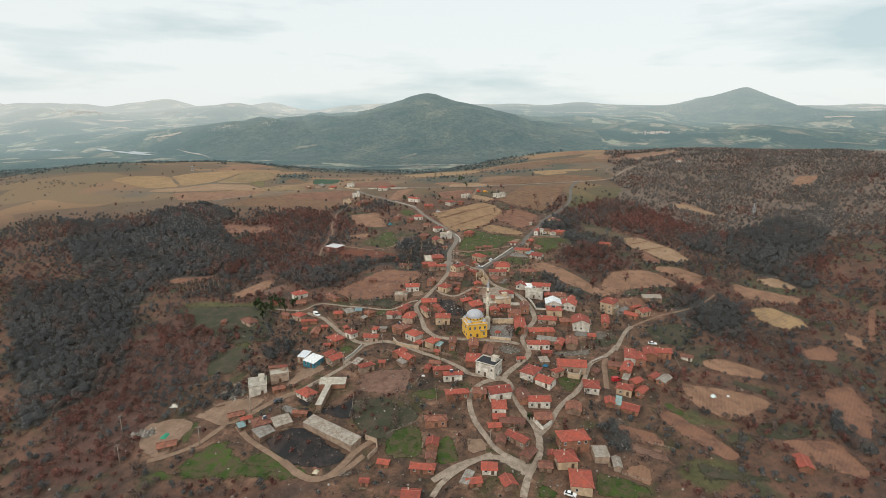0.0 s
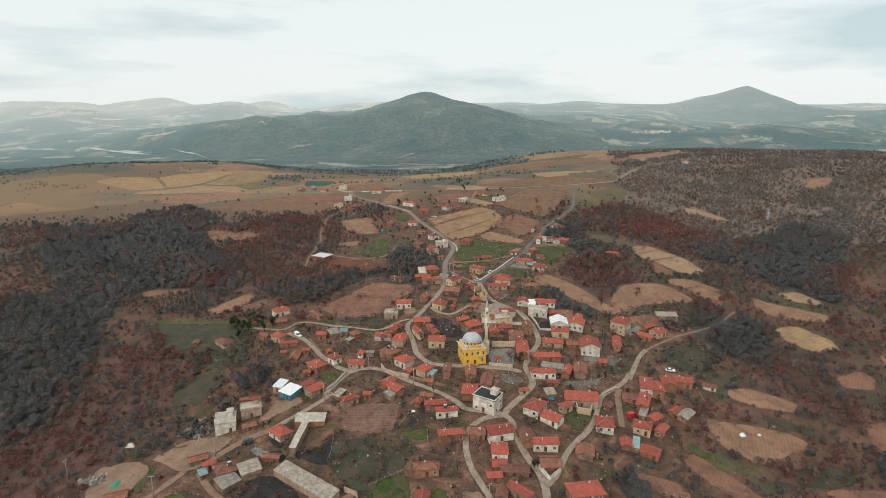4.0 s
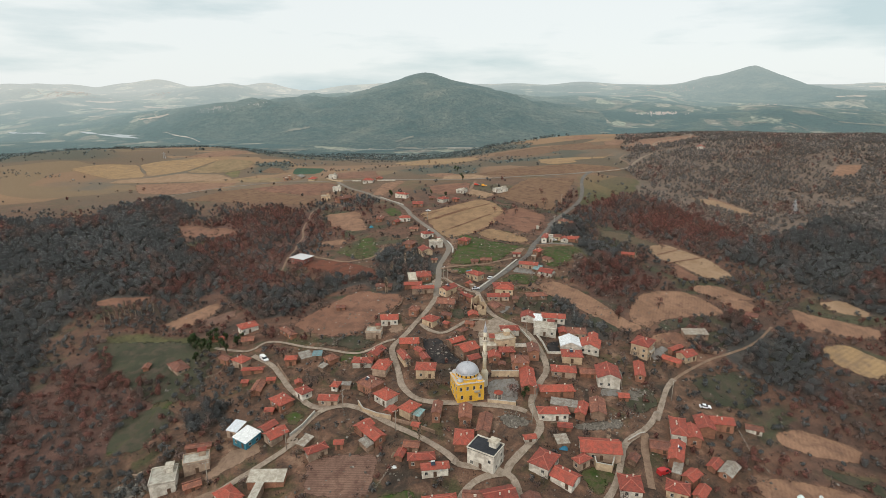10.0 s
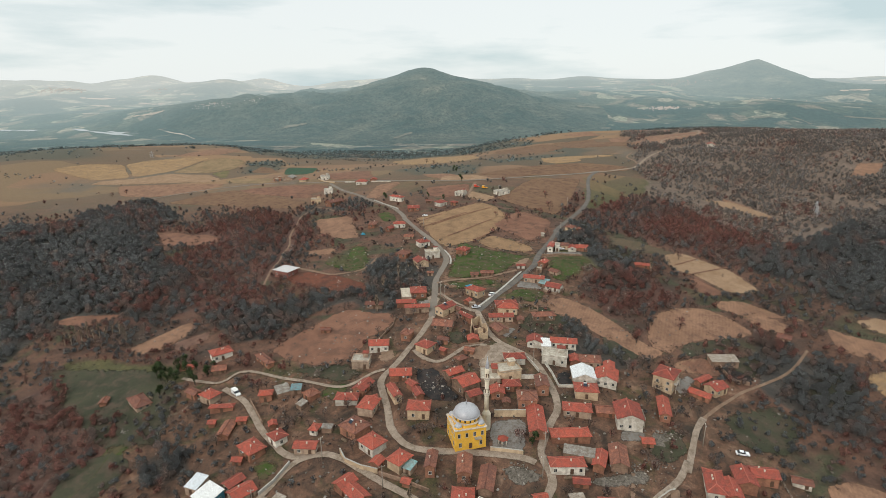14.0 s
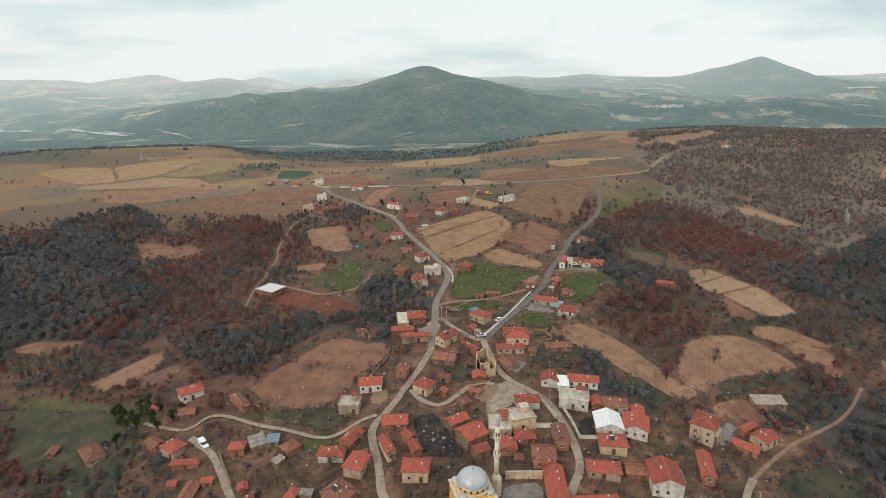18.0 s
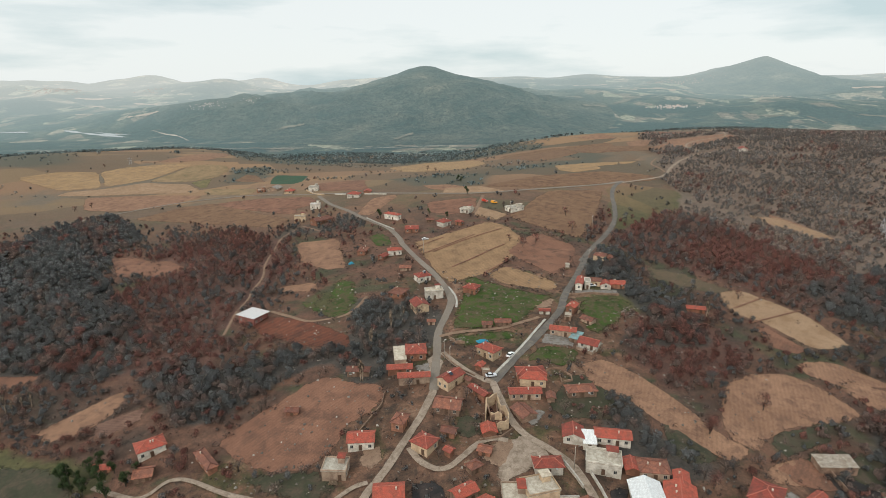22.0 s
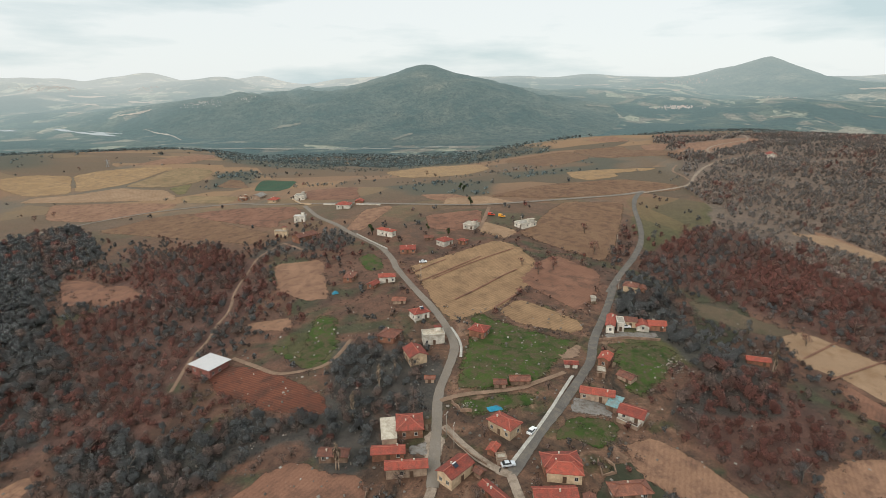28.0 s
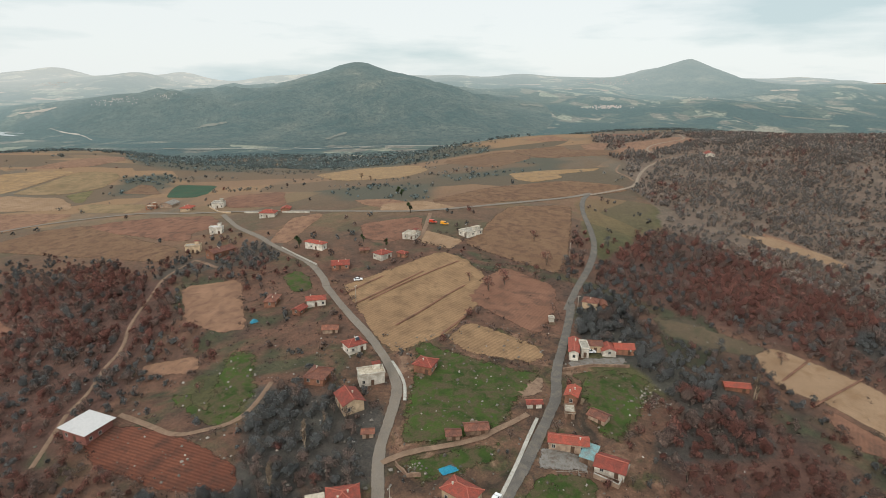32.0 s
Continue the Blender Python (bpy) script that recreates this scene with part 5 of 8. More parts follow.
field("grass", (-106.8, 194.5), (-98.8, 205.9), (-90.3, 209.0), (-81.9, 196.3), (-77.0, 192.9), (-63.3, 189.1), (-59.9, 183.3), (-69.4, 180.8), (-100.4, 184.7), (-106.4, 190.3))
field("grass", (-118.4, 190.4), (-111.7, 193.2), (-105.1, 188.9), (-103.2, 185.1), (-116.7, 187.1))
field("grass", (-124.3, 260.8), (-117.3, 273.5), (-117.5, 294.4), (-111.2, 291.5), (-110.9, 276.3), (-116.8, 263.0), (-119.3, 254.7))
road("dirt", 2.6, (-30.9, 190.5), (-36.0, 184.2), (-42.1, 180.3), (-50.6, 180.2), (-54.8, 183.7), (-63.9, 191.3), (-74.8, 200.0), (-82.7, 206.7), (-89.8, 215.5))
yard("gravel", (19.0, 188.4), (26.2, 190.7), (30.9, 186.5), (36.5, 184.6), (40.0, 193.6), (43.4, 199.9), (45.3, 201.8), (41.8, 191.3), (35.5, 180.1), (29.5, 176.1), (29.2, 180.0), (25.4, 183.3))
road("gravel", 3.4, (-3.5, 176.4), (4.9, 183.0), (11.9, 186.4), (19.0, 188.4), (25.8, 187.3))
field("grass", (-22.9, 190.0), (-22.6, 203.2), (-9.8, 209.0), (-8.1, 203.8), (-7.3, 196.2), (-14.1, 187.4))
field("grass", (-0.7, 199.7), (3.4, 198.1), (8.1, 186.7), (0.6, 183.5), (-3.2, 185.8), (-2.7, 191.3))
field("moss", (-34.2, 219.9), (-14.2, 220.7), (-8.9, 212.0), (-13.5, 206.8), (-26.1, 201.1), (-31.7, 201.6))
field("grass", (-15.2, 228.9), (-1.3, 232.9), (-0.2, 223.2), (-14.4, 224.1))
field("grass", (55.8, 240.3), (64.0, 238.2), (60.8, 228.9), (55.7, 229.4))
field("moss", (142.1, 249.5), (162.3, 243.2), (161.6, 234.9), (152.8, 238.4), (142.6, 243.9))
field("grass", (99.2, 229.2), (103.7, 227.3), (109.2, 220.8), (106.7, 217.4), (100.8, 220.3))
field("moss", (98.8, 192.6), (116.8, 187.4), (137.8, 186.8), (134.9, 182.4), (97.1, 179.2))
field("moss", (136.6, 216.9), (155.8, 221.9), (164.3, 213.0), (146.7, 207.1), (133.9, 208.4))
field("moss", (114.1, 296.4), (140.9, 306.9), (148.7, 295.2), (130.2, 275.0), (113.2, 279.7))
field("moss", (160.6, 318.3), (194.6, 337.2), (179.3, 308.8), (160.5, 296.9))
field("moss", (79.3, 280.5), (97.3, 289.2), (95.3, 275.8), (82.5, 266.8))
field("moss", (-185.7, 356.4), (-125.2, 343.4), (-99.6, 318.6), (-96.8, 288.1), (-120.6, 290.4), (-158.1, 320.9))
field("moss", (-128.8, 283.9), (-111.8, 290.2), (-101.0, 279.6), (-108.2, 260.9), (-123.6, 261.0))
field("moss", (122.4, 333.1), (134.3, 341.7), (157.2, 337.3), (143.8, 319.4))
field("grass", (-55.5, 479.0), (-42.1, 476.1), (-35.2, 446.4), (-43.0, 432.6), (-51.6, 433.9), (-54.3, 443.3))
field("grass", (-68.6, 453.8), (-58.8, 451.5), (-56.5, 443.5), (-63.0, 443.6))
road("dirt", 1.8, (-100.3, 591.8), (-111.0, 569.3), (-108.3, 547.6), (-106.8, 515.8), (-99.6, 491.2), (-101.2, 477.1), (-99.0, 461.8), (-100.6, 451.0))
field("grass", (75.3, 441.3), (96.3, 444.1), (103.2, 437.6), (90.2, 415.7), (75.7, 404.9), (71.1, 417.0), (73.7, 430.3))
field("moss", (124.5, 483.4), (151.1, 489.4), (149.2, 466.2), (124.2, 439.1), (113.6, 448.0))
yard("dirt", (23.5, 322.3), (28.5, 329.9), (30.9, 341.1), (35.5, 335.5), (33.8, 329.4), (26.9, 321.1), (23.3, 318.7))
road("gravel", 2.8, (-3.4, 335.8), (0.6, 328.9), (7.8, 324.9), (14.1, 331.2), (18.9, 336.7), (23.7, 339.5), (29.2, 338.1))
field("litter", (-2.5, 321.5), (7.0, 322.4), (11.3, 310.9), (16.7, 301.7), (14.3, 299.4), (3.6, 299.5), (-1.5, 307.0))
field("litter", (56.5, 318.7), (63.8, 320.3), (61.9, 310.2), (56.1, 309.9))
field("moss", (55.4, 374.1), (64.7, 376.6), (73.3, 358.9), (68.6, 348.8), (50.9, 349.3), (44.9, 355.5))
field("moss", (13.5, 351.9), (21.4, 350.2), (21.9, 341.0), (15.2, 338.1), (10.5, 344.1))
field("clay", (-71.4, 345.9), (-64.7, 355.9), (-54.1, 366.5), (-44.9, 378.3), (-36.4, 381.2), (-31.1, 376.5), (-16.0, 370.9), (-14.2, 363.6), (-17.4, 355.1), (-26.4, 347.8), (-27.0, 340.4), (-32.1, 332.5), (-39.3, 328.0), (-51.5, 329.3), (-63.0, 336.1))
field("moss", (-58.2, 327.6), (-44.6, 330.9), (-31.5, 329.5), (-21.8, 320.2), (-31.6, 313.6), (-43.7, 317.8), (-54.1, 323.4))
yard("dirt", (-19.6, 336.6), (-12.5, 338.5), (-11.0, 330.8), (-15.7, 326.2), (-19.6, 330.1))
field("clay", (112.6, 330.4), (126.1, 336.6), (129.1, 332.0), (129.1, 320.4), (121.5, 321.7), (115.3, 323.4))
field("litter", (129.2, 331.8), (140.2, 331.9), (142.1, 323.7), (139.8, 320.3), (133.8, 320.3), (130.2, 326.0))
yard("paving", (104.6, 315.6), (115.2, 323.1), (115.0, 316.6), (107.1, 307.8), (101.8, 308.3))
field("moss", (116.9, 341.1), (124.1, 347.5), (145.0, 352.7), (141.8, 343.9), (129.0, 338.5), (118.9, 333.8))
field("moss", (83.2, 349.6), (91.2, 344.3), (98.4, 331.6), (85.2, 327.9), (81.9, 334.0))
road("gravel", 3.5, (170, 678), (198, 693), (219, 705), (236, 736), (253, 760), (264, 773), (286, 792), (316, 804), (350, 821))
road("dirt", 3.0, (297, 839), (303, 861), (327, 887), (357, 901), (376, 914), (390, 944), (398, 977))


field("litter", (-73.4, 202.7), (-67.4, 209.6), (-60.7, 211), (-48, 200.9), (-36.2, 190.8), (-39.5, 185.8), (-49.9, 184.8), (-59.2, 188.2), (-69.2, 196.2))
field("litter", (-67.2, 222), (-61.8, 225.3), (-51.7, 213.2), (-55, 211.9))
field("moss", (-42.1, 226.5), (-22.2, 227), (-18.5, 211.9), (-19.7, 198.7), (-28.7, 199.6), (-39.6, 211.7))
field("grass", (-17.7, 201.7), (-7.5, 201.3), (-7.1, 187.9), (-18.7, 187.6), (-23.6, 193.6))
field("grass", (-66.2, 197.5), (-49.6, 183.6), (-44.3, 178.4), (-73.8, 181), (-82.6, 193.4), (-75.5, 198.6))
field("litter", (126.8, 329.8), (133.3, 328.9), (139.6, 326.5), (142.5, 321.9), (139, 316.8), (131.1, 316.2), (127, 321.8))
field("tan", (109.7, 329.5), (120.6, 334.8), (126.2, 330.6), (127.1, 325.2), (117.5, 322.1), (108.4, 322.8))

yard("gravel", (0.6, 388.6), (4.5, 392.6), (9.1, 387.9), (7.1, 377.8), (4.2, 369.9), (0.4, 369.8), (0.8, 380))
yard("paving", (36.5, 351.9), (40.9, 354.9), (44.9, 353.6), (41, 346.4), (35.5, 343.5))
yard("gravel", (27.7, 337.1), (34.5, 342.3), (41.6, 334.6), (42.4, 327.6), (36.4, 326.2), (28.1, 320.8), (23.7, 317.7), (24.6, 328.3))


# ---- building blocks ----
def part(name, me, parent, label="", at=None):
    ob = new(name, me)
    ob.parent = parent
    if at is not None:
        ob.matrix_basis = at
    return tagged(ob, label) if label else ob


def thing(name, x, y, z, turn, label, category, group=""):
    e = new(name)
    e.empty_display_size = 0.5
    e.matrix_basis = pose(x, y, z, 0, 0, turn)
    return tagged(e, label, category, group)


def boxes(name, mat, *items):
    """Boxes (x0, x1, y0, y1, z0, z1) joined into one mesh."""
    v, f = [], []
    for x0, x1, y0, y1, z0, z1 in items:
        k = len(v)
        v += [(x, y, z) for z in (z0, z1) for x, y in ((x0, y0), (x1, y0), (x1, y1), (x0, y1))]
        f += [tuple(k + q for q in r) for r in ((0, 3, 2, 1), (4, 5, 6, 7), (0, 1, 5, 4), (1, 2, 6, 5), (2, 3, 7, 6), (3, 0, 4, 7))]
    return mesh_of(name, v, f, mat)


def lathe(name, mat, profile, sides=16, smooth=True):
    v, f = [], []
    for r, z in profile:
        v += [(r * math.cos(2 * math.pi * k / sides), r * math.sin(2 * math.pi * k / sides), z) for k in range(sides)]
    for j in range(len(profile) - 1):
        for k in range(sides):
            a, b = j * sides + k, j * sides + (k + 1) % sides
            f.append((a, b, b + sides, a + sides))
    f.append(tuple(range(sides))[::-1])
    f.append(tuple(range(len(v) - sides, len(v))))
    return mesh_of(name, v, f, mat, smooth)


WINDOW_PANE = boxes("window", GLASS, (-0.46, 0.46, -0.03, 0.02, 0, 1.1))
WINDOW_FRAME = boxes("frame", FRAME, (-0.56, -0.44, -0.06, 0.0, -0.06, 1.18), (0.44, 0.56, -0.06, 0.0, -0.06, 1.18), (-0.44, 0.44, -0.06, 0.0, 1.08, 1.18),
                     (-0.62, 0.62, -0.12, 0.0, -0.12, -0.02), (-0.03, 0.03, -0.05, 0.0, 0, 1.08))
DOOR_LEAF = boxes("door", DOOR, (-0.48, 0.48, -0.05, 0.02, 0, 2.0), (-0.56, -0.48, -0.08, 0.02, 0, 2.08), (0.48, 0.56, -0.08, 0.02, 0, 2.08), (-0.48, 0.48, -0.08, 0.02, 2.0, 2.08))
STACK = boxes("chimney", CHIMNEY, (-0.32, 0.32, -0.32, 0.32, -1.2, 0.75), (-0.42, 0.42, -0.42, 0.42, 0.75, 0.88), (-0.2, 0.2, -0.3, 0.3, 0.88, 1.05))
HEATER_PANEL = mesh_of("collector", [(-1, -0.9, 0.35), (1, -0.9, 0.35), (1, 0.7, 1.25), (-1, 0.7, 1.25), (-1, -0.9, 0.27), (1, -0.9, 0.27), (1, 0.7, 1.17), (-1, 0.7, 1.17)],
                       [(0, 1, 2, 3), (4, 7, 6, 5), (0, 4, 5, 1), (2, 6, 7, 3), (1, 5, 6, 2), (0, 3, 7, 4)], PANEL)
HEATER_TANK = lathe("tank", TANK, [(0.05, -0.95), (0.26, -0.85), (0.28, 0), (0.26, 0.85), (0.05, 0.95)], 10)
HEATER_LEG = boxes("leg", STEEL, (-0.03, 0.03, -0.03, 0.03, -0.2, 1.0))
DISH = lathe("satellite_dish", TANK, [(0.03, 0), (0.25, 0.04), (0.42, 0.12), (0.45, 0.16)], 10)

WALL_SAID = {"w": "whitewashed", "y": "cream-painted", "p": "bare beige plastered", "b": "mud-brick", "s": "field-stone", "u": "blue sheet-clad", "i": "pink brick"}
ROOF_SAID = {"r": "red clay-tile", "o": "weathered brown clay-tile", "m": "grey corrugated", "t": "pale teal sheet", "l": "white sheet-metal", "c": "flat concrete", "k": "flat black-membrane"}
HOUSES = []


def roof_mesh(kind, w, d, h, over, mat):
    """Hipped, gabled or lean-to roof as a slab of its own thickness; x runs along the ridge."""
    a, b = w / 2 + over, d / 2 + over
    pitch = 0.42 if kind != "s" else 0.16
    e = h - over * pitch
    if kind == "h":
        r = max(a - b, 0.25)
        top = h + (d / 2) * pitch
        v = [(-a, -b, e), (a, -b, e), (a, b, e), (-a, b, e), (-r, 0, top), (r, 0, top)]
        f = [(0, 1, 5, 4), (1, 2, 5), (2, 3, 4, 5), (3, 0, 4)]
        ridges = [(4, 5), (0, 4), (1, 5), (2, 5), (3, 4)]
    elif kind == "g":
        top = h + (d / 2) * pitch
        v = [(-a, -b, e), (a, -b, e), (a, b, e), (-a, b, e), (-a, 0, top), (a, 0, top)]
        f = [(0, 1, 5, 4), (2, 3, 4, 5)]
        ridges = [(4, 5)]
    else:
        v = [(-a, -b, h), (a, -b, h), (a, b, h + 2 * b * pitch), (-a, b, h + 2 * b * pitch)]
        f = [(0, 1, 2, 3)]
        ridges = []
    uv = []
    for q in f:
        p = [Vector(v[k]) for k in q]
        u = (p[1] - p[0]).normalized()
        n = u.cross(p[2] - p[0]).normalized()
        t = n.cross(u)
        uv.append([((c - p[0]).dot(u), (c - p[0]).dot(t)) for c in p])
    k, under = len(v), 0.16
    v2 = v + [(x, y, z - under) for x, y, z in v]
    f2 = list(f) + [tuple(k + q for q in reversed(r)) for r in f]
    uv2 = uv + [list(reversed(r)) for r in uv]
    count = {}
    for q in f:
        for i, j in zip(q, q[1:] + q[:1]):
            count[(i, j)] = 1
    for i, j in list(count):
        if (j, i) not in count:
            f2.append((j, i, k + i, k + j))
            uv2.append([(0, 0), (1, 0), (1, 0.1), (0, 0.1)])
    return mesh_of("roof", v2, f2, mat, uvs=uv2), [(Vector(v[i]), Vector(v[j])) for i, j in ridges], pitch


def bars(name, mat, pairs, size, rise=0.0):
    """Square bars between pairs of points, in one mesh."""
    v, f = [], []
    for a, b in pairs:
        d = (b - a).normalized()
        s = d.cross(Vector((0, 0, 1)))
        s = (s.normalized() if s.length > 0.01 else Vector((1, 0, 0))) * size
        u = s.cross(d).normalized() * size
        k = len(v)
        for c in (a, b):
            c = c + Vector((0, 0, rise))
            v += [c - s - u, c + s - u, c + s + u, c - s + u]
        f += [tuple(k + q for q in r) for r in ((0, 1, 2, 3), (7, 6, 5, 4), (0, 4, 5, 1), (1, 5, 6, 2), (2, 6, 7, 3), (3, 7, 4, 0))]
    return mesh_of(name, [tuple(c) for c in v], f, mat)


def openings(e, rng, w, d, h, low, door_side=0, dark=False):
    """Windows and a door on all four walls; floor lines every 2.8 m."""
    floors = [0.9] if h < 4.3 else [0.7, 3.3]
    for side, (length, off) in enumerate(((w, d / 2), (d, w / 2), (w, d / 2), (d, w / 2))):
        n = max(1, int(length / 2.7)) if length > 2.6 else 0
        turn = (0, 90, 180, 270)[side]
        for fl, z in enumerate(floors):
            for k in range(n):
                x = (k + 0.5) / n * length - length / 2 + rng.uniform(-0.15, 0.15)
                m = pose(0, 0, 0, 0, 0, turn) @ pose(x, -off, 0)
                if fl == 0 and side == door_side and k == n // 2:
                    part("door", DOOR_LEAF, e, at=m @ pose(0, 0, -0.1))
                    continue
                if rng.random() < (0.28 if fl else 0.45) or z + 1.15 > h - 0.15:
                    continue
                win = part("window", WINDOW_PANE, e, at=m @ pose(0, 0, z))
                part("frame", WINDOW_FRAME, win)


def house(x, y, turn, w, d, h, kind, wall, roof, opened=True):
    """A village building: walls down into the slope, roof with eaves, openings, chimney. Sizes are those of the eaves."""
    rng = random.Random(int(x * 7 + y * 13))
    if kind in "gh" and d > w:
        w, d, turn = d, w, turn + 90
    HOUSES.append((x, y, math.radians(turn), w, d))
    over = 0.5 if kind in "gh" else 0.2
    z = z_at(x, y)
    c, s = math.cos(math.radians(turn)), math.sin(math.radians(turn))
    low = min(z_at(x + c * i - s * j, y + s * i + c * j) for i in (-w / 2, w / 2) for j in (-d / 2, d / 2)) - z - 0.4
    iw, idp = max(w - 2 * over, 1.2), max(d - 2 * over, 1.0)
    small = w * d < 34 or h < 2.7
    name = "shed" if small or kind == "s" else "flat_roofed_house" if kind == "f" else "house"
    storeys = "single-storey" if h < 4.3 else "two-storey"
    shape = {"g": "gabled", "h": "hipped", "s": "lean-to", "f": ""}[kind]
    label = (f"small {WALL_SAID[wall]} shed with {ROOF_SAID[roof]} {shape} roof" if name == "shed" else f"{storeys} {WALL_SAID[wall]} house with {ROOF_SAID[roof]} {shape} roof").replace("  ", " ")
    e = thing(name, x, y, z, turn, label, "shed" if name == "shed" else "house", "buildings of the village")
    a, b = iw / 2, idp / 2
    pitch = 0.42
    if kind == "g":
        top, u = h + b * pitch - 0.2, h - 0.2
        v = [(-a, -b, low), (a, -b, low), (a, b, low), (-a, b, low), (-a, -b, u), (a, -b, u), (a, b, u), (-a, b, u), (-a, 0, top), (a, 0, top)]
        f = [(0, 1, 5, 4), (1, 2, 6, 9, 5), (2, 3, 7, 6), (3, 0, 4, 8, 7), (0, 3, 2, 1), (4, 5, 9, 8), (6, 7, 8, 9)]
        body = mesh_of("wall", v, f, WALL[wall])
    elif kind == "s":
        hi = h + 2 * b * 0.16
        v = [(-a, -b, low), (a, -b, low), (a, b, low), (-a, b, low), (-a, -b, h - 0.18), (a, -b, h - 0.18), (a, b, hi - 0.18), (-a, b, hi - 0.18)]
        f = [(0, 1, 5, 4), (1, 2, 6, 5), (2, 3, 7, 6), (3, 0, 4, 7), (0, 3, 2, 1), (4, 5, 6, 7)]
        body = mesh_of("wall", v, f, WALL[wall])
    else:
        body = boxes("wall", WALL[wall], (-a, a, -b, b, low, h - (0.05 if kind == "f" else 0.2)))
    part("wall", body, e)
    if kind == "f":
        t = 0.22
        lip = 0.9 if wall == "i" else 0.2
        part("roof", boxes("roof", ROOF[roof], (-a - lip, a + lip, -b - lip, b + lip, h - 0.05, h + 0.14)), e)
        if wall != "i":
            part("parapet", boxes("parapet", WALL[wall], (-a - 0.2, a + 0.2, -b - 0.2, -b - 0.2 + t, h + 0.14, h + 0.6), (-a - 0.2, a + 0.2, b + 0.2 - t, b + 0.2, h + 0.14, h + 0.6),
                                   (-a - 0.2, -a - 0.2 + t, -b + 0.02, b - 0.02, h + 0.14, h + 0.6), (a + 0.2 - t, a + 0.2, -b + 0.02, b - 0.02, h + 0.14, h + 0.6)), e)
        if w * d > 45 and wall != "i":
            part("stair_head", boxes("stair_head", WALL[wall], (a * 0.2, a * 0.75, b * 0.1, b * 0.8, h + 0.14, h + 2.2)), e)
            part("stair_roof", boxes("stair_roof", ROOF["r" if rng.random() < 0.5 else "c"], (a * 0.12, a * 0.83, b * 0.0, b * 0.9, h + 2.2, h + 2.36)), e)
    else:
        me, ridges, pitch = roof_mesh(kind, iw, idp, h, over, ROOF[roof])
        ro = part("roof", me, e)
        if ridges and roof in "ro":
            part("ridge_cap", bars("ridge_cap", RIDGE if roof == "r" else ROOF["o"], ridges, 0.11, 0.03), ro)
        if kind in "gh" and roof in "ro" and not small:
            for k in range(rng.choice((1, 1, 2))):
                cx, cy = rng.uniform(-0.32, 0.32) * iw, rng.choice((-0.16, 0.16)) * idp
                part("chimney", STACK, e, at=pose(cx, cy, h + (idp / 2 - abs(cy)) * pitch + 0.1) @ Matrix.Scale(0.6, 4))
            if rng.random() < 0.14 and h > 3.0:
                m = pose(rng.uniform(-0.2, 0.2) * iw, -idp * 0.2, h + idp * 0.3 * pitch + 0.2)
                rack = part("solar_heater", HEATER_PANEL, e, "rooftop solar water heater", at=m @ Matrix.Scale(0.75, 4))
                for lx in (-0.9, 0.9):
                    part("leg", HEATER_LEG, rack, at=pose(lx, 0.55, 0))
                part("tank", HEATER_TANK, rack, at=pose(0, 0.75, 1.35, 0, 90, 0))
            if rng.random() < 0.3:
                part("satellite_dish", DISH, e, at=pose(rng.uniform(-0.4, 0.4) * iw, -idp / 2 - 0.1, h - 0.9, 60, 0, 20))
    if h > 4.3 and kind in "gh" and wall in "wy" and rng.random() < 0.5:
        slab = part("balcony", boxes("balcony", CHIMNEY, (-iw * 0.28, iw * 0.28, -b - 1.1, -b, 2.75, 2.9)), e)
        part("balcony_rail", boxes("balcony_rail", FRAME, (-iw * 0.28, iw * 0.28, -b - 1.1, -b - 1.04, 2.9, 3.75), (-iw * 0.28, -iw * 0.28 + 0.06, -b - 1.04, -b, 2.9, 3.75), (iw * 0.28 - 0.06, iw * 0.28, -b - 1.04, -b, 2.9, 3.75)), slab)
        for px in (-1, 1):
            part("post", boxes("post", CHIMNEY, (px * iw * 0.26 - 0.08, px * iw * 0.26 + 0.08, -b - 1.05, -b - 0.89, low, 2.75)), slab)
    if opened and iw > 2.2 and not (kind == "s" and roof in "mc"):
        openings(e, rng, iw, idp, h, low)
    return e


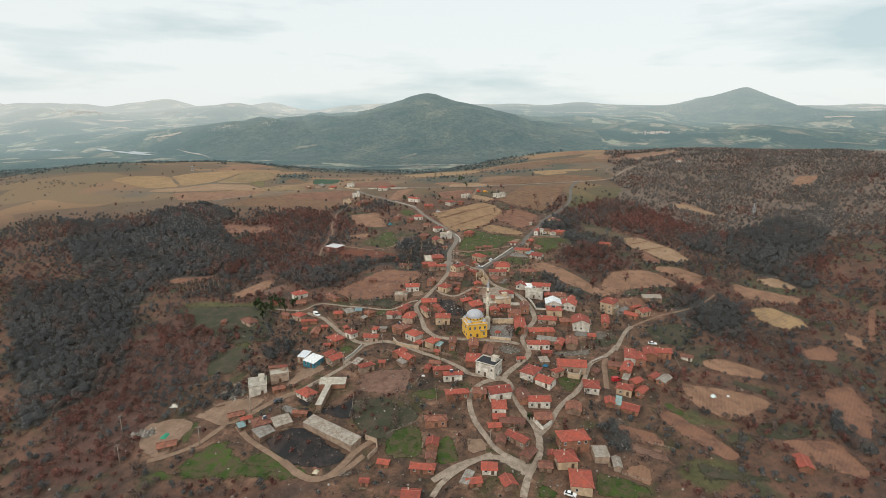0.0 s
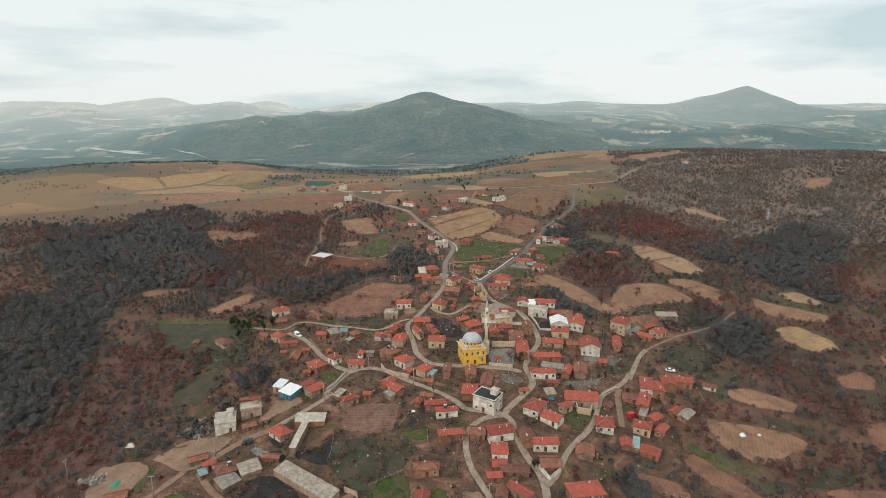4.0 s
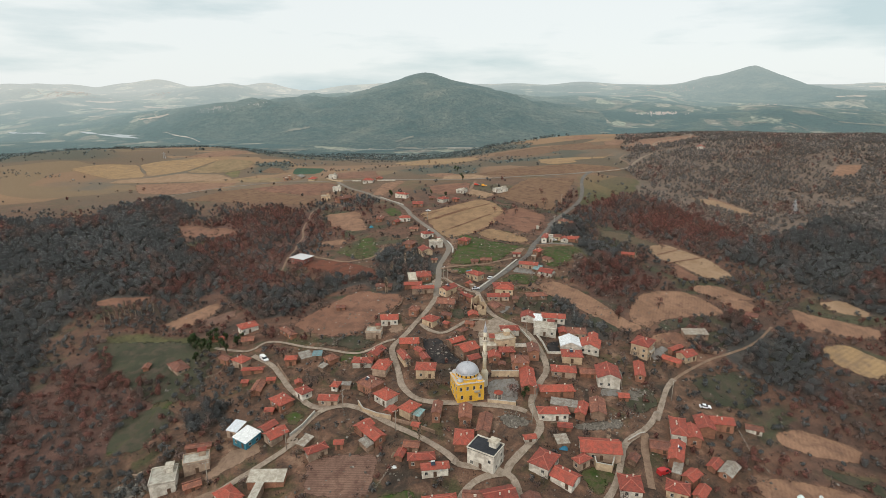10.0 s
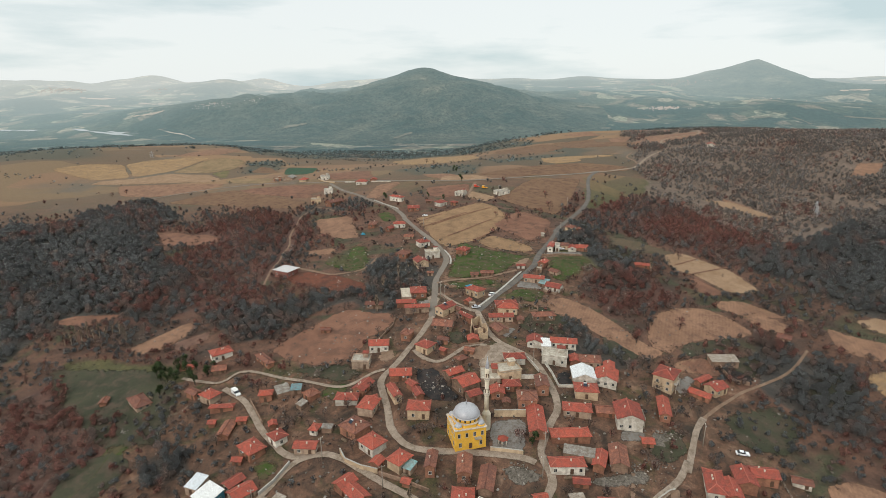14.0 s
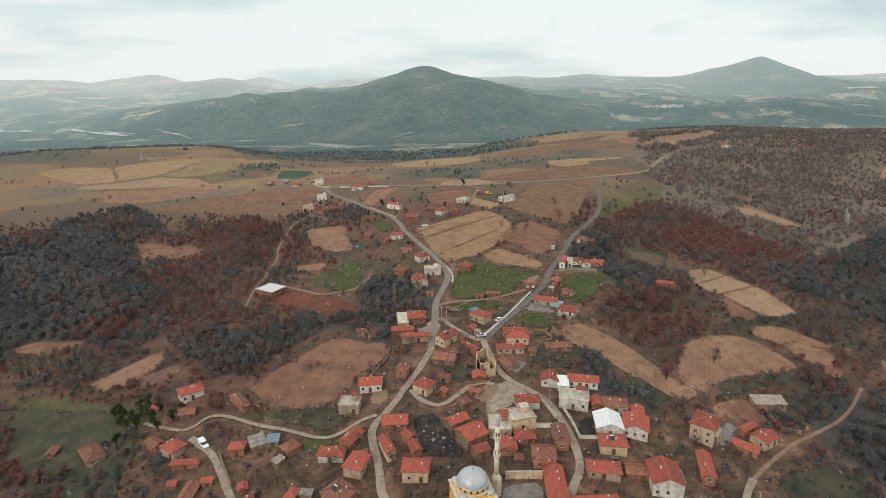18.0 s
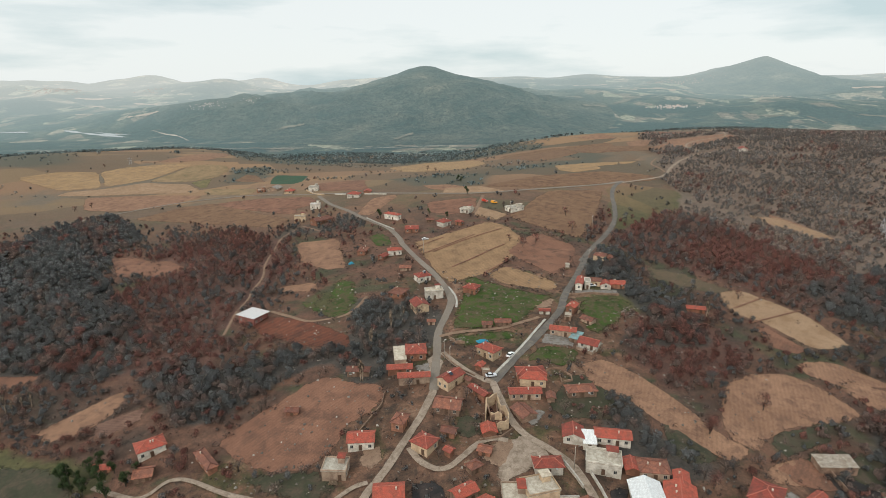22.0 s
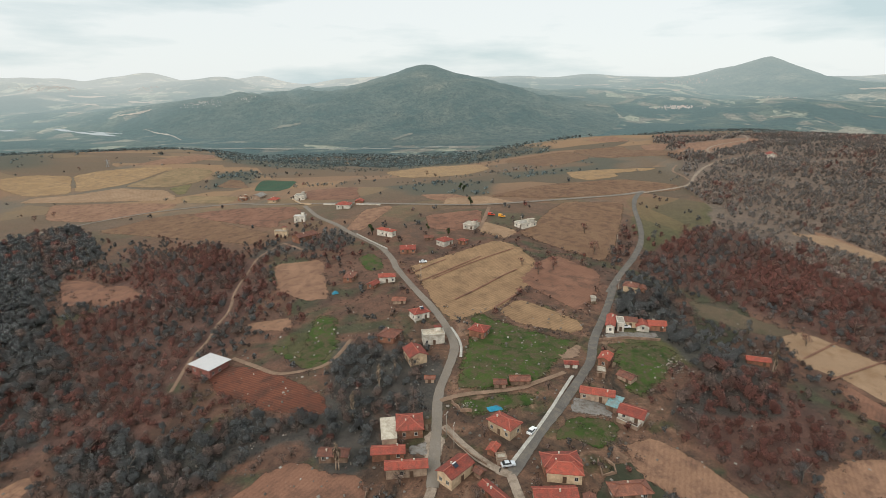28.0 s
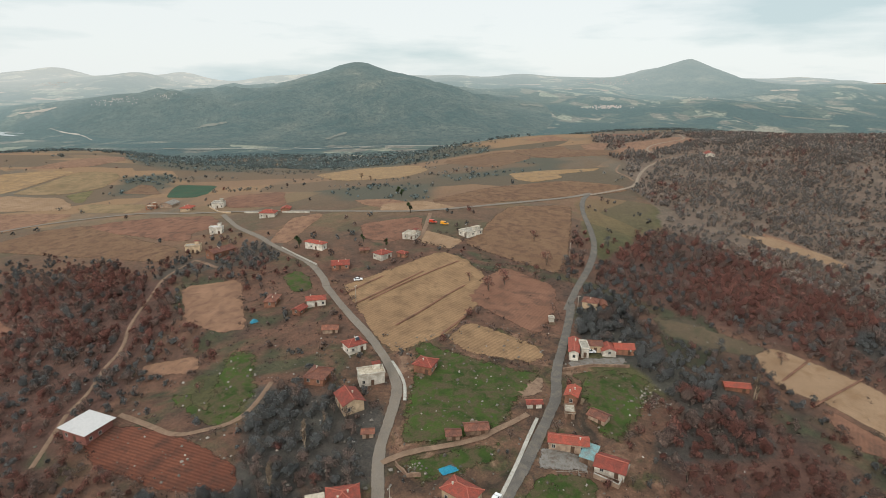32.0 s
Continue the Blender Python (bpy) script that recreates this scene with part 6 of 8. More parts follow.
def wall_line(mat, tall, thick, label, *points):
    """A boundary wall that steps along the ground, with a coping."""
    v, f = [], []
    p = np.array(points, float)
    keep = [p[0]]
    for a, b in zip(p[:-1], p[1:]):
        m = max(1, int(np.hypot(*(b - a)) / (1.2 if "ruin" in label or "broken" in label else 3)))
        keep += [a + (b - a) * (k + 1) / m for k in range(m)]
    p = np.array(keep)
    dr = np.gradient(p, axis=0)
    n = np.stack([-dr[:, 1], dr[:, 0]], 1) / (np.hypot(dr[:, 0], dr[:, 1])[:, None] + 1e-9) * thick / 2
    o = p[0]
    z0 = z_at(*o)
    e = thing("boundary_wall", o[0], o[1], z0, 0, label, "wall")

    def strip(grow, lo, hi, m, nm):
        v, f = [], []
        for q, s in zip(p, n):
            g = z_at(*q) - z0
            top = hi * (0.5 + 0.5 * rng.random()) if ragged and nm == "wall_body" else hi
            for side, zz in ((-grow, lo), (grow, lo), (grow, top), (-grow, top)):
                v.append((q[0] - o[0] + s[0] * side, q[1] - o[1] + s[1] * side, g + zz))
        for k in range(len(p) - 1):
            for i in range(4):
                j = (i + 1) % 4
                f.append((k * 4 + i, k * 4 + 4 + i, k * 4 + 4 + j, k * 4 + j))
        f += [(0, 1, 2, 3), tuple(len(v) - 4 + q for q in (3, 2, 1, 0))]
        part(nm, mesh_of(nm, v, f, m), e)
    ragged, rng = any(word in label for word in ("ruin", "broken")), random.Random(int(o[0] * 9 + o[1]))
    strip(1.0, -0.6, tall, mat, "wall_body")
    if ragged:
        return e
    rough = any(word in label for word in ("ruin", "broken", "stone", "crumbling"))
    strip(1.0 if rough else 1.3, tall, tall + 0.12, mat if rough else SOIL["concrete"], "coping")
    return e


def mosque(x, y, turn, w, d, h):
    z = z_at(x, y)
    e = thing("mosque", x, y, z, turn, "bright yellow village mosque with a grey lead dome", "mosque")
    HOUSES.append((x, y, math.radians(turn), w, d))
    a, b = w / 2, d / 2
    gold = WALL["gold"]
    part("wall", boxes("wall", gold, (-a, a, -b, b, -3, h)), e)
    part("cornice", boxes("cornice", CHIMNEY, (-a - 0.3, a + 0.3, -b - 0.3, b + 0.3, h, h + 0.3)), e)
    part("upper_wall", lathe("upper_wall", gold, [(w * 0.47, h + 0.3), (w * 0.47, h + 1.5)], 8, False), e, at=pose(0, 0, 0, 0, 0, 22.5))
    part("upper_cornice", lathe("upper_cornice", CHIMNEY, [(w * 0.49, h + 1.5), (w * 0.49, h + 1.75)], 8, False), e, at=pose(0, 0, 0, 0, 0, 22.5))
    R = w * 0.41
    part("drum", lathe("drum", gold, [(R, h + 1.75), (R, h + 3.0)], 24), e)
    part("drum_ring", lathe("drum_ring", ROOF["lead"], [(R + 0.28, h + 3.0), (R + 0.28, h + 3.25)], 24), e)
    dome = [(R * math.cos(t), h + 3.25 + R * 0.72 * math.sin(t)) for t in np.linspace(0, 1.5, 12)] + [(0.04, h + 3.26 + R * 0.72)]
    top = part("dome", lathe("dome", ROOF["lead"], dome, 32), e, "grey lead-covered dome")
    part("finial", lathe("finial", STEEL, [(0.05, 0), (0.22, 0.25), (0.05, 0.5), (0.15, 0.75), (0.04, 1.0), (0.02, 1.9)], 8), top, at=pose(0, 0, h + 3.2 + R * 0.72))
    for sx in (-1, 1):
        for sy in (-1, 1):
            q = part("corner_dome", lathe("corner_dome", ROOF["lead"], [(1.35 * math.cos(t), 1.15 * math.sin(t)) for t in np.linspace(0, 1.5, 7)] + [(0.03, 1.16)], 16), e, at=pose(sx * (a - 1.5), sy * (b - 1.5), h + 0.9))
            part("corner_drum", lathe("corner_drum", gold, [(1.4, -0.6), (1.4, 0)], 12), q)
    for k in range(16):
        t = 360 / 16 * k
        part("drum_window", WINDOW_PANE, e, at=pose(0, 0, h + 2.0, 0, 0, t) @ pose(0, -R - 0.02, 0) @ Matrix.Diagonal((0.6, 1, 0.9, 1)))
    for side, (length, off) in enumerate(((w, b), (d, a), (w, b), (d, a))):
        for row, (zz, n) in enumerate(((1.0, 3), (4.6, 4))):
            for k in range(n):
                m = pose(0, 0, 0, 0, 0, 90 * side) @ pose((k + 0.5) / n * length - length / 2, -off, zz)
                if row == 0 and k == 1 and side == 0:
                    part("door", DOOR_LEAF, e, at=m @ pose(0, 0, -1.0))
                    continue
                win = part("window", WINDOW_PANE, e, at=m @ Matrix.Diagonal((0.9, 1, 1.35, 1)))
                part("frame", WINDOW_FRAME, win)
    part("porch_roof", boxes("porch_roof", STEEL, (1.2, 3.6, -b - 1.4, -b, 3.9, 4.05)), e, "small blue-grey porch canopy")
    return e


def minaret(x, y, top):
    z = z_at(x, y)
    e = thing("minaret", x, y, z, 0, "slender ivory minaret with two balconies", "minaret")
    H = top - z
    iv = WALL["ivory"]
    part("base", lathe("base", iv, [(1.6, -2), (1.6, 6.0), (0.82, 7.5)], 8, False), e)
    part("shaft", lathe("shaft", iv, [(0.80, 7.5), (0.74, H - 13.2), (0.70, H - 6.0), (0.70, H - 4.6)], 16), e)
    for zz in (H - 14.9, H - 8.9):
        g = part("balcony", lathe("balcony", iv, [(0.66, zz - 1.1), (0.85, zz - 0.7), (1.05, zz - 0.3), (1.15, zz), (1.15, zz + 0.15)], 16), e)
        part("balcony_rail", lathe("balcony_rail", CHIMNEY, [(1.15, zz + 0.15), (1.15, zz + 1.05), (1.05, zz + 1.05), (1.05, zz + 0.16)], 16), g)
        part("door", DOOR_LEAF, g, at=pose(0, -0.63, zz + 0.15))
    c = part("cap", lathe("cap", ROOF["lead"], [(0.72, H - 4.7), (0.75, H - 4.5), (0.48, H - 2.6), (0.08, H - 0.9)], 16), e, "pointed grey lead cap")
    part("finial", lathe("finial", STEEL, [(0.04, H - 1.0), (0.16, H - 0.75), (0.04, H - 0.5), (0.02, H)], 8), c)


def car(x, y, turn, colour, label, kind="car"):
    """A small saloon or van: shaped body, glasshouse, lamps, four wheels."""
    paint = plain(kind + "_paint", colour, 0.3, 0.0, 0.05)
    e = thing(kind, x, y, z_at(x, y) + 0.40, turn, label, kind)
    L, W = (4.3, 1.75) if kind == "car" else (5.0, 1.95)
    a, b = L / 2, W / 2
    hood, deck = (0.95, 1.45) if kind == "car" else (1.15, 2.1)

    def hull(nm, mat, prof, half, taper, parent):
        n = len(prof)
        v = [(px, -half * (taper if pz > hood else 1), pz) for px, pz in prof] + [(px, half * (taper if pz > hood else 1), pz) for px, pz in prof]
        f = [tuple(range(n))[::-1], tuple(range(n, 2 * n))] + [(k, (k + 1) % n, n + (k + 1) % n, n + k) for k in range(n)]
        return part(nm, mesh_of(nm, v, f, mat), parent)
    hull("body", paint, [(-a, 0.3), (a, 0.3), (a + 0.05, 0.62), (a - 0.1, 0.82), (a * 0.4, hood), (-a * 0.8, hood), (-a, 0.85)], b, 1, e)
    if kind == "car":
        hull("glasshouse", GLASS, [(a * 0.42, hood), (a * 0.08, deck - 0.06), (-a * 0.5, deck - 0.06), (-a * 0.82, hood)], b * 0.96, 0.84, e)
        part("roof", boxes("roof", paint, (-a * 0.5, a * 0.1, -b * 0.8, b * 0.8, deck - 0.06, deck)), e)
    else:
        hull("glasshouse", GLASS, [(a * 0.55, hood), (a * 0.30, deck - 0.25), (-a * 0.1, deck - 0.25), (-a * 0.1, hood)], b * 0.97, 0.92, e)
        part("cargo_box", boxes("cargo_box", paint, (-a, -a * 0.08, -b, b, hood, deck), (-a * 0.08, a * 0.3, -b * 0.9, b * 0.9, deck - 0.25, deck - 0.18)), e)
    for sx in (-0.62, 0.62):
        for sy in (-1, 1):
            wh = part("wheel", lathe("wheel", RUBBER, [(0.14, -0.1), (0.31, -0.1), (0.33, 0), (0.31, 0.1), (0.14, 0.1)], 14), e, at=pose(sx * a, sy * (b - 0.08), 0.31, 90, 0, 0))
            part("rim", lathe("rim", STEEL, [(0.19, -0.12), (0.19, 0.12)], 10), wh)
    for sy in (-0.68, 0.68):
        part("headlight", boxes("headlight", TANK, (a - 0.04, a + 0.06, sy * b - 0.16, sy * b + 0.16, 0.62, 0.76)), e)
        part("tail_lamp", boxes("tail_lamp", plain("red_lens", (0.3, 0.02, 0.02), 0.3), (-a - 0.03, -a + 0.05, sy * b - 0.14, sy * b + 0.14, 0.62, 0.8)), e)
    return e


def utility_pole(x, y, tall=9.0, turn=0):
    e = thing("utility_pole", x, y, z_at(x, y), turn, "grey concrete utility pole with a crossarm", "pole", "utility poles")
    part("shaft", lathe("shaft", POLE, [(0.15, -0.5), (0.10, tall)], 8), e)
    part("crossarm", boxes("crossarm", POLE, (-1.0, 1.0, -0.07, 0.07, tall - 0.6, tall - 0.45)), e)
    for k in (-0.85, 0, 0.85):
        part("insulator", lathe("insulator", TANK, [(0.05, tall - 0.45), (0.08, tall - 0.35), (0.05, tall - 0.2)], 6), e, at=pose(k, 0, 0))


def lattice_mast(x, y, tall=24):
    e = thing("pylon", x, y, z_at(x, y), 20, "steel lattice power pylon on the slope", "pylon")
    legs, r = [], 1.8
    for sx in (-1, 1):
        for sy in (-1, 1):
            legs.append((Vector((sx * r, sy * r, -0.5)), Vector((sx * 0.25, sy * 0.25, tall))))
    for leg in legs:
        part("leg", bars("leg", STEEL, [leg], 0.08), e)
    brace = []
    for k in range(7):
        s0, s1 = r * (1 - k / 8), r * (1 - (k + 1) / 8)
        z0, z1 = tall * k / 8, tall * (k + 1) / 8
        for i, j in (((-1, -1), (1, -1)), ((1, -1), (1, 1)), ((1, 1), (-1, 1)), ((-1, 1), (-1, -1))):
            brace.append((Vector((i[0] * s0, i[1] * s0, z0)), Vector((j[0] * s1, j[1] * s1, z1))))
    for rod in brace:
        part("brace", bars("brace", STEEL, [rod], 0.045), e)
    for zz in (tall - 5, tall - 2):
        part("crossarm", boxes("crossarm", STEEL, (-3, 3, -0.1, 0.1, zz, zz + 0.2)), e)


# ---- trees and scrub ----
def flakes(rng, n, crown, size, stems, trunk=0.0):
    """One bush or tree as loose triangles: n twig flakes within a crown (rx, ry, z0, z1), and stems from the foot into it."""
    rx, ry, z0, z1 = crown
    t, way = [], []
    lobes = [(rng.uniform(-0.58, 0.58), rng.uniform(-0.58, 0.58), rng.uniform(0.2, 0.85), rng.uniform(0.28, 0.58)) for _ in range(6)]
    for _ in range(n):
        lx, ly, lz, lr = rng.choice(lobes)
        a, e, r = rng.uniform(0, 6.283), rng.uniform(-0.45, 1), lr * rng.uniform(0.62, 1.15)
        s = math.sqrt(1 - e * e)
        out = np.array((s * math.cos(a), s * math.sin(a), e))
        c = np.array(((lx + r * out[0]) * rx, (ly + r * out[1]) * ry, z0 + (z1 - z0) * min(1.0, max(0.0, lz + r * e * 0.6))))
        round_out = out + 0.7 * np.array((lx + r * out[0], ly + r * out[1], 0.5 * (lz - 0.2)))
        way.append(round_out / np.linalg.norm(round_out))
        out = out + np.array([rng.gauss(0, 0.32) for _ in range(3)])
        u = np.cross(out, (rng.gauss(0, 1), rng.gauss(0, 1), rng.gauss(0, 1)))
        u /= np.linalg.norm(u) + 1e-6
        v = np.cross(out, u)
        v /= np.linalg.norm(v) + 1e-6
        k = size * rng.uniform(0.6, 1.3)
        t.append((c - u * k * 0.55 - v * k * 0.3, c + u * k * 0.55 - v * k * rng.uniform(0.1, 0.45), c + v * k * 0.6 + u * k * rng.uniform(-0.3, 0.3)))
    for _ in range(stems):
        lx, ly, lz, lr = rng.choice(lobes)
        top = np.array((lx * rx * 1.2, ly * ry * 1.2, z0 + (z1 - z0) * min(1, lz + 0.3)))
        foot = np.array((rng.uniform(-0.1, 0.1) * rx, rng.uniform(-0.1, 0.1) * ry, trunk * rng.random()))
        side = np.cross(top - foot, (rng.gauss(0, 1), rng.gauss(0, 1), 0.1))
        side = side / (np.linalg.norm(side) + 1e-6) * size * 0.16
        t.append((foot - side, foot + side, top))
        way.append(np.array((0, 0, 1.0)))
    return np.concatenate([np.array(t), np.array(way)[:, None]], 1)


def scrub(name, label, mat, templates, xs, ys, sizes, seed):
    """Many bushes joined into one mesh: kinds picked by chance, each with its own turn and size."""
    rng = np.random.default_rng(seed)
    zs = height(xs, ys)
    pick = rng.integers(0, len(templates), len(xs))
    turn = rng.uniform(0, 6.283, len(xs))
    out, ways = [], []
    for k, tpl in enumerate(templates):
        q = np.nonzero(pick == k)[0]
        if not len(q):
            continue
        c, s = np.cos(turn[q])[:, None, None], np.sin(turn[q])[:, None, None]
        b = tpl[None, :, :3] * sizes[q][:, None, None, None]
        bx = b[..., 0] * c - b[..., 1] * s + xs[q][:, None, None]
        by = b[..., 0] * s + b[..., 1] * c + ys[q][:, None, None]
        out.append(np.stack([bx, by, b[..., 2] + zs[q][:, None, None] - 0.1], -1).reshape(-1, 3))
        w = tpl[None, :, 3:]
        wx, wy = w[..., 0] * c - w[..., 1] * s, w[..., 0] * s + w[..., 1] * c
        ways.append(np.stack([wx, wy, w[..., 2] + 0 * wx], -1).repeat(3, 2).reshape(-1, 3))
    return tagged(new(name, loose(name, np.concatenate(out), np.concatenate(ways), mat)), label, "scrub", kind="stuff")


def loose(name, co, ways, mat):
    """A mesh of single triangles, each corner with the way in which its part of the crown faces."""
    me = bpy.data.meshes.new(name)
    fill(me, co, np.arange(len(co)).reshape(-1, 3))
    me.attributes.new("puff", "FLOAT_VECTOR", "POINT").data.foreach_set("vector", ways.astype(np.float32).ravel())
    me.materials.append(mat)
    return me


def triangles(name, tris, mat):
    return loose(name, tris[:, :3].reshape(-1, 3), tris[:, 3:].repeat(3, 1).reshape(-1, 3), mat)


def bare_tree(name, label, seed, tall, spread, twig, bark, flake, n=420):
    """A tree with a tapered trunk, limbs and a loose crown."""
    rng = random.Random(seed)
    e = thing(name, 0, 0, 0, 0, label, "tree")
    part("trunk", lathe("trunk", bark, [(tall * 0.035, -0.4), (tall * 0.026, tall * 0.2), (tall * 0.016, tall * 0.5), (0.02, tall * 0.85)], 7), e)
    for k in range(6):
        z, a = tall * rng.uniform(0.22, 0.6), rng.uniform(0, 6.283)
        tip = Vector((math.cos(a) * spread * 0.8, math.sin(a) * spread * 0.8, z + tall * rng.uniform(0.12, 0.35)))
        part("limb", bars("limb", bark, [(Vector((0, 0, z)), tip)], tall * 0.008), e)
    part("crown", triangles("crown", flakes(rng, n, (spread, spread, tall * 0.25, tall), flake, 30, tall * 0.4), twig), e)
    return e


def plant(model, spots, group, lo=0.8, hi=1.2):
    """Copies of a model tree at the spots; the model itself stands at the first."""
    rng = random.Random(len(spots))
    for k, (x, y) in enumerate(spots):
        m = pose(x, y, z_at(x, y), 0, 0, rng.uniform(0, 360))
        s = rng.uniform(lo, hi)
        if k == 0:
            model.matrix_basis = m
            tagged(model, group=group)
        else:
            c = copy_thing(model, m)
            c.scale = (s, s, s)


# ---- the village ----
mosque(17.5, 279.4, 14.8, 11.0, 10.4, 7.4)
minaret(24.9, 285.0, 32.7)
house(-116.7, 206.6, 23, 8.0, 5.3, 2, "g", "s", "o")
house(-88.8, 241.4, 18, 8.5, 9.3, 4.4, "f", "w", "c")
house(-80.3, 248.5, 20, 8.9, 6.0, 4.1, "f", "p", "c")
house(-83.7, 258.0, 12, 9.5, 3.2, 2, "g", "b", "o")
house(-78.1, 238.9, 30, 6.1, 4.3, 2, "g", "b", "o")
house(-92.5, 222.0, 28, 7.5, 4.6, 2, "g", "s", "o")
house(-78.0, 213.5, 30, 8.6, 7.7, 3.1, "h", "s", "o")
house(-86.3, 217.2, 30, 5.2, 3.2, 2.7, "g", "w", "r")
house(-75.4, 207.4, 47, 7.7, 6.7, 2, "s", "s", "m")
house(-69.3, 213.1, 33, 7.9, 6.7, 2, "s", "s", "m")
house(-87.1, 213.1, 37, 3.2, 3.9, 2, "s", "s", "t")
house(-63.0, 232.2, -41, 9.3, 6.6, 2.4, "h", "w", "r")
house(-51.8, 238.2, 1, 12.5, 5.6, 2.4, "s", "b", "c")
house(-54.0, 227.4, -7, 2.8, 15.0, 2.2, "s", "s", "c")
house(-45.9, 203.6, -36, 29.0, 6.0, 2.4, "s", "p", "m")
house(-62.6, 218.5, -6, 7.2, 3.2, 2, "g", "b", "o")
house(-2.6, 207.0, 5, 9.8, 5.0, 3.4, "h", "b", "o")
house(-3.8, 194.4, -4, 5.3, 5.8, 2.4, "g", "b", "r")
house(-4.3, 187.3, -3, 4.4, 4.9, 2, "g", "s", "o")
house(-7.3, 181.5, -6, 10.0, 4.2, 2.4, "h", "b", "r")
house(-22.3, 185.0, -12, 5.1, 3.6, 2, "g", "b", "r")
house(-28.5, 176.2, -4, 4.0, 3.2, 2, "g", "b", "r")
house(-10.9, 168.5, -7, 7.1, 5.7, 2.7, "g", "b", "r")
house(-16.4, 169.9, -5, 4.4, 3.5, 2, "g", "s", "o")
house(6.8, 224.3, 9, 11.1, 4.7, 3.4, "h", "b", "r")
house(17.1, 225.5, -5, 6.6, 6.4, 3.1, "g", "b", "o")
house(25.5, 225.9, 15, 11.0, 7.8, 3.4, "g", "w", "r")
house(24.8, 215.4, -3, 6.7, 8.0, 3.4, "h", "w", "r")
house(24.2, 209.7, 1, 5.8, 5.1, 2, "g", "b", "r")
house(29.5, 207.3, -3, 11.0, 5.4, 2, "g", "s", "o")
house(21.8, 204.2, 6, 6.0, 4.0, 2, "g", "b", "r")
house(23.8, 196.2, -12, 4.4, 5.7, 2, "g", "s", "o")
house(30.6, 196.3, -44, 10.4, 4.9, 3.1, "g", "s", "r")
house(33.7, 188.9, -35, 4.9, 7.8, 2, "g", "s", "o")
house(36.4, 223.6, 12, 6.4, 9.3, 2.7, "g", "b", "o")
house(42.8, 219.9, 0, 10.4, 5.5, 3.4, "g", "w", "r")
house(43.0, 210.9, -0, 7.9, 7.5, 2, "g", "b", "o")
house(57.7, 217.3, -15, 7.2, 7.4, 2, "g", "s", "o")
house(48.5, 235.2, -40, 8.8, 7.1, 2.7, "g", "w", "r")
house(52.2, 195.1, 8, 12.3, 7.9, 5.4, "h", "b", "r")
house(42.9, 189.0, -13, 3.4, 3.7, 2, "g", "b", "r")
house(47.6, 186.3, 5, 8.6, 8.1, 3.4, "h", "y", "r")
house(39.4, 183.1, -7, 5.7, 5.0, 2, "g", "s", "o")
house(51.0, 175.4, -8, 8.5, 10.5, 3.4, "h", "y", "r")
house(17.9, 181.5, -4, 6.4, 5.6, 2.2, "g", "w", "r")
house(11.7, 175.0, 9, 6.3, 4.3, 2, "g", "b", "r")
house(9.3, 175.7, -25, 3.6, 7.0, 2, "s", "s", "m")
house(24.3, 174.8, 17, 5.5, 6.4, 2, "g", "s", "r")
house(62.0, 189.5, -0, 6.0, 6.1, 2.7, "s", "p", "m")
house(67.4, 185.7, -8, 3.6, 6.7, 2, "g", "p", "m")
house(75.4, 222.9, -12, 5.0, 6.0, 2, "g", "b", "r")
house(79.0, 222.4, -21, 2.7, 6.7, 2, "s", "s", "t")
house(83.6, 219.3, -31, 7.9, 6.6, 2, "g", "b", "r")
house(144.8, 193.2, -16, 6.0, 9.2, 2, "g", "b", "r")
house(-94.3, 345.8, -53, 7.5, 9.7, 3.4, "h", "w", "r")
house(-90.4, 333.8, 13, 6.4, 6.1, 2, "g", "s", "o")
house(-70.6, 335.9, -47, 12.9, 4.0, 2.7, "h", "b", "o")
house(-117.8, 315.9, -44, 11.5, 6.7, 2.4, "h", "p", "o")
house(-135.4, 320.0, 11, 3.5, 5.2, 2, "g", "b", "o")
house(-95.0, 316.7, -31, 6.6, 4.4, 2.7, "g", "b", "o")
house(-86.3, 312.7, -31, 7.5, 6.1, 3.4, "h", "p", "r")
house(-78.5, 304.9, 4, 9.9, 3.2, 2.4, "h", "b", "r")
house(-79.0, 296.2, 1, 3.4, 3.2, 2, "g", "b", "r")
house(-71.7, 291.4, -0, 4.9, 9.8, 2, "g", "b", "o")
house(-67.3, 295.9, 4, 4.2, 3.2, 2, "g", "b", "r")
house(-61.9, 308.8, 7, 5.8, 4.5, 3.4, "h", "b", "r")
house(-55.9, 311.5, 30, 5.7, 5.7, 2, "s", "s", "m")
house(-50.4, 311.8, 5, 4.5, 4.1, 2, "s", "s", "t")
house(-54.3, 291.5, 22, 3.4, 3.7, 2, "g", "b", "r")
house(-50.0, 283.2, -45, 6.3, 5.6, 3.4, "h", "w", "r")
house(-57.9, 278.5, -42, 8.7, 7.0, 3.4, "h", "b", "r")
house(-61.7, 274.6, -3, 4.0, 3.2, 2, "g", "b", "r")
house(-71.8, 264.9, -19, 5.0, 6.2, 2.7, "s", "p", "l")
house(-65.9, 259.3, -33, 7.9, 7.3, 2.7, "s", "u", "l")
house(-54.9, 259.3, -43, 6.4, 8.0, 2.9, "g", "p", "r")
house(-59.2, 264.0, -35, 4.6, 6.7, 2.7, "g", "p", "r")
house(-37.3, 248.8, -57, 4.5, 8.0, 3.4, "h", "p", "r")
house(-42.6, 254.2, -29, 3.9, 5.7, 2, "s", "s", "m")
house(-29.8, 251.8, 2, 3.8, 3.2, 2.7, "g", "b", "r")
house(-21.9, 260.0, -41, 5.3, 6.9, 2.7, "g", "b", "r")
house(-17.5, 255.2, -47, 8.6, 5.6, 2.7, "g", "b", "r")
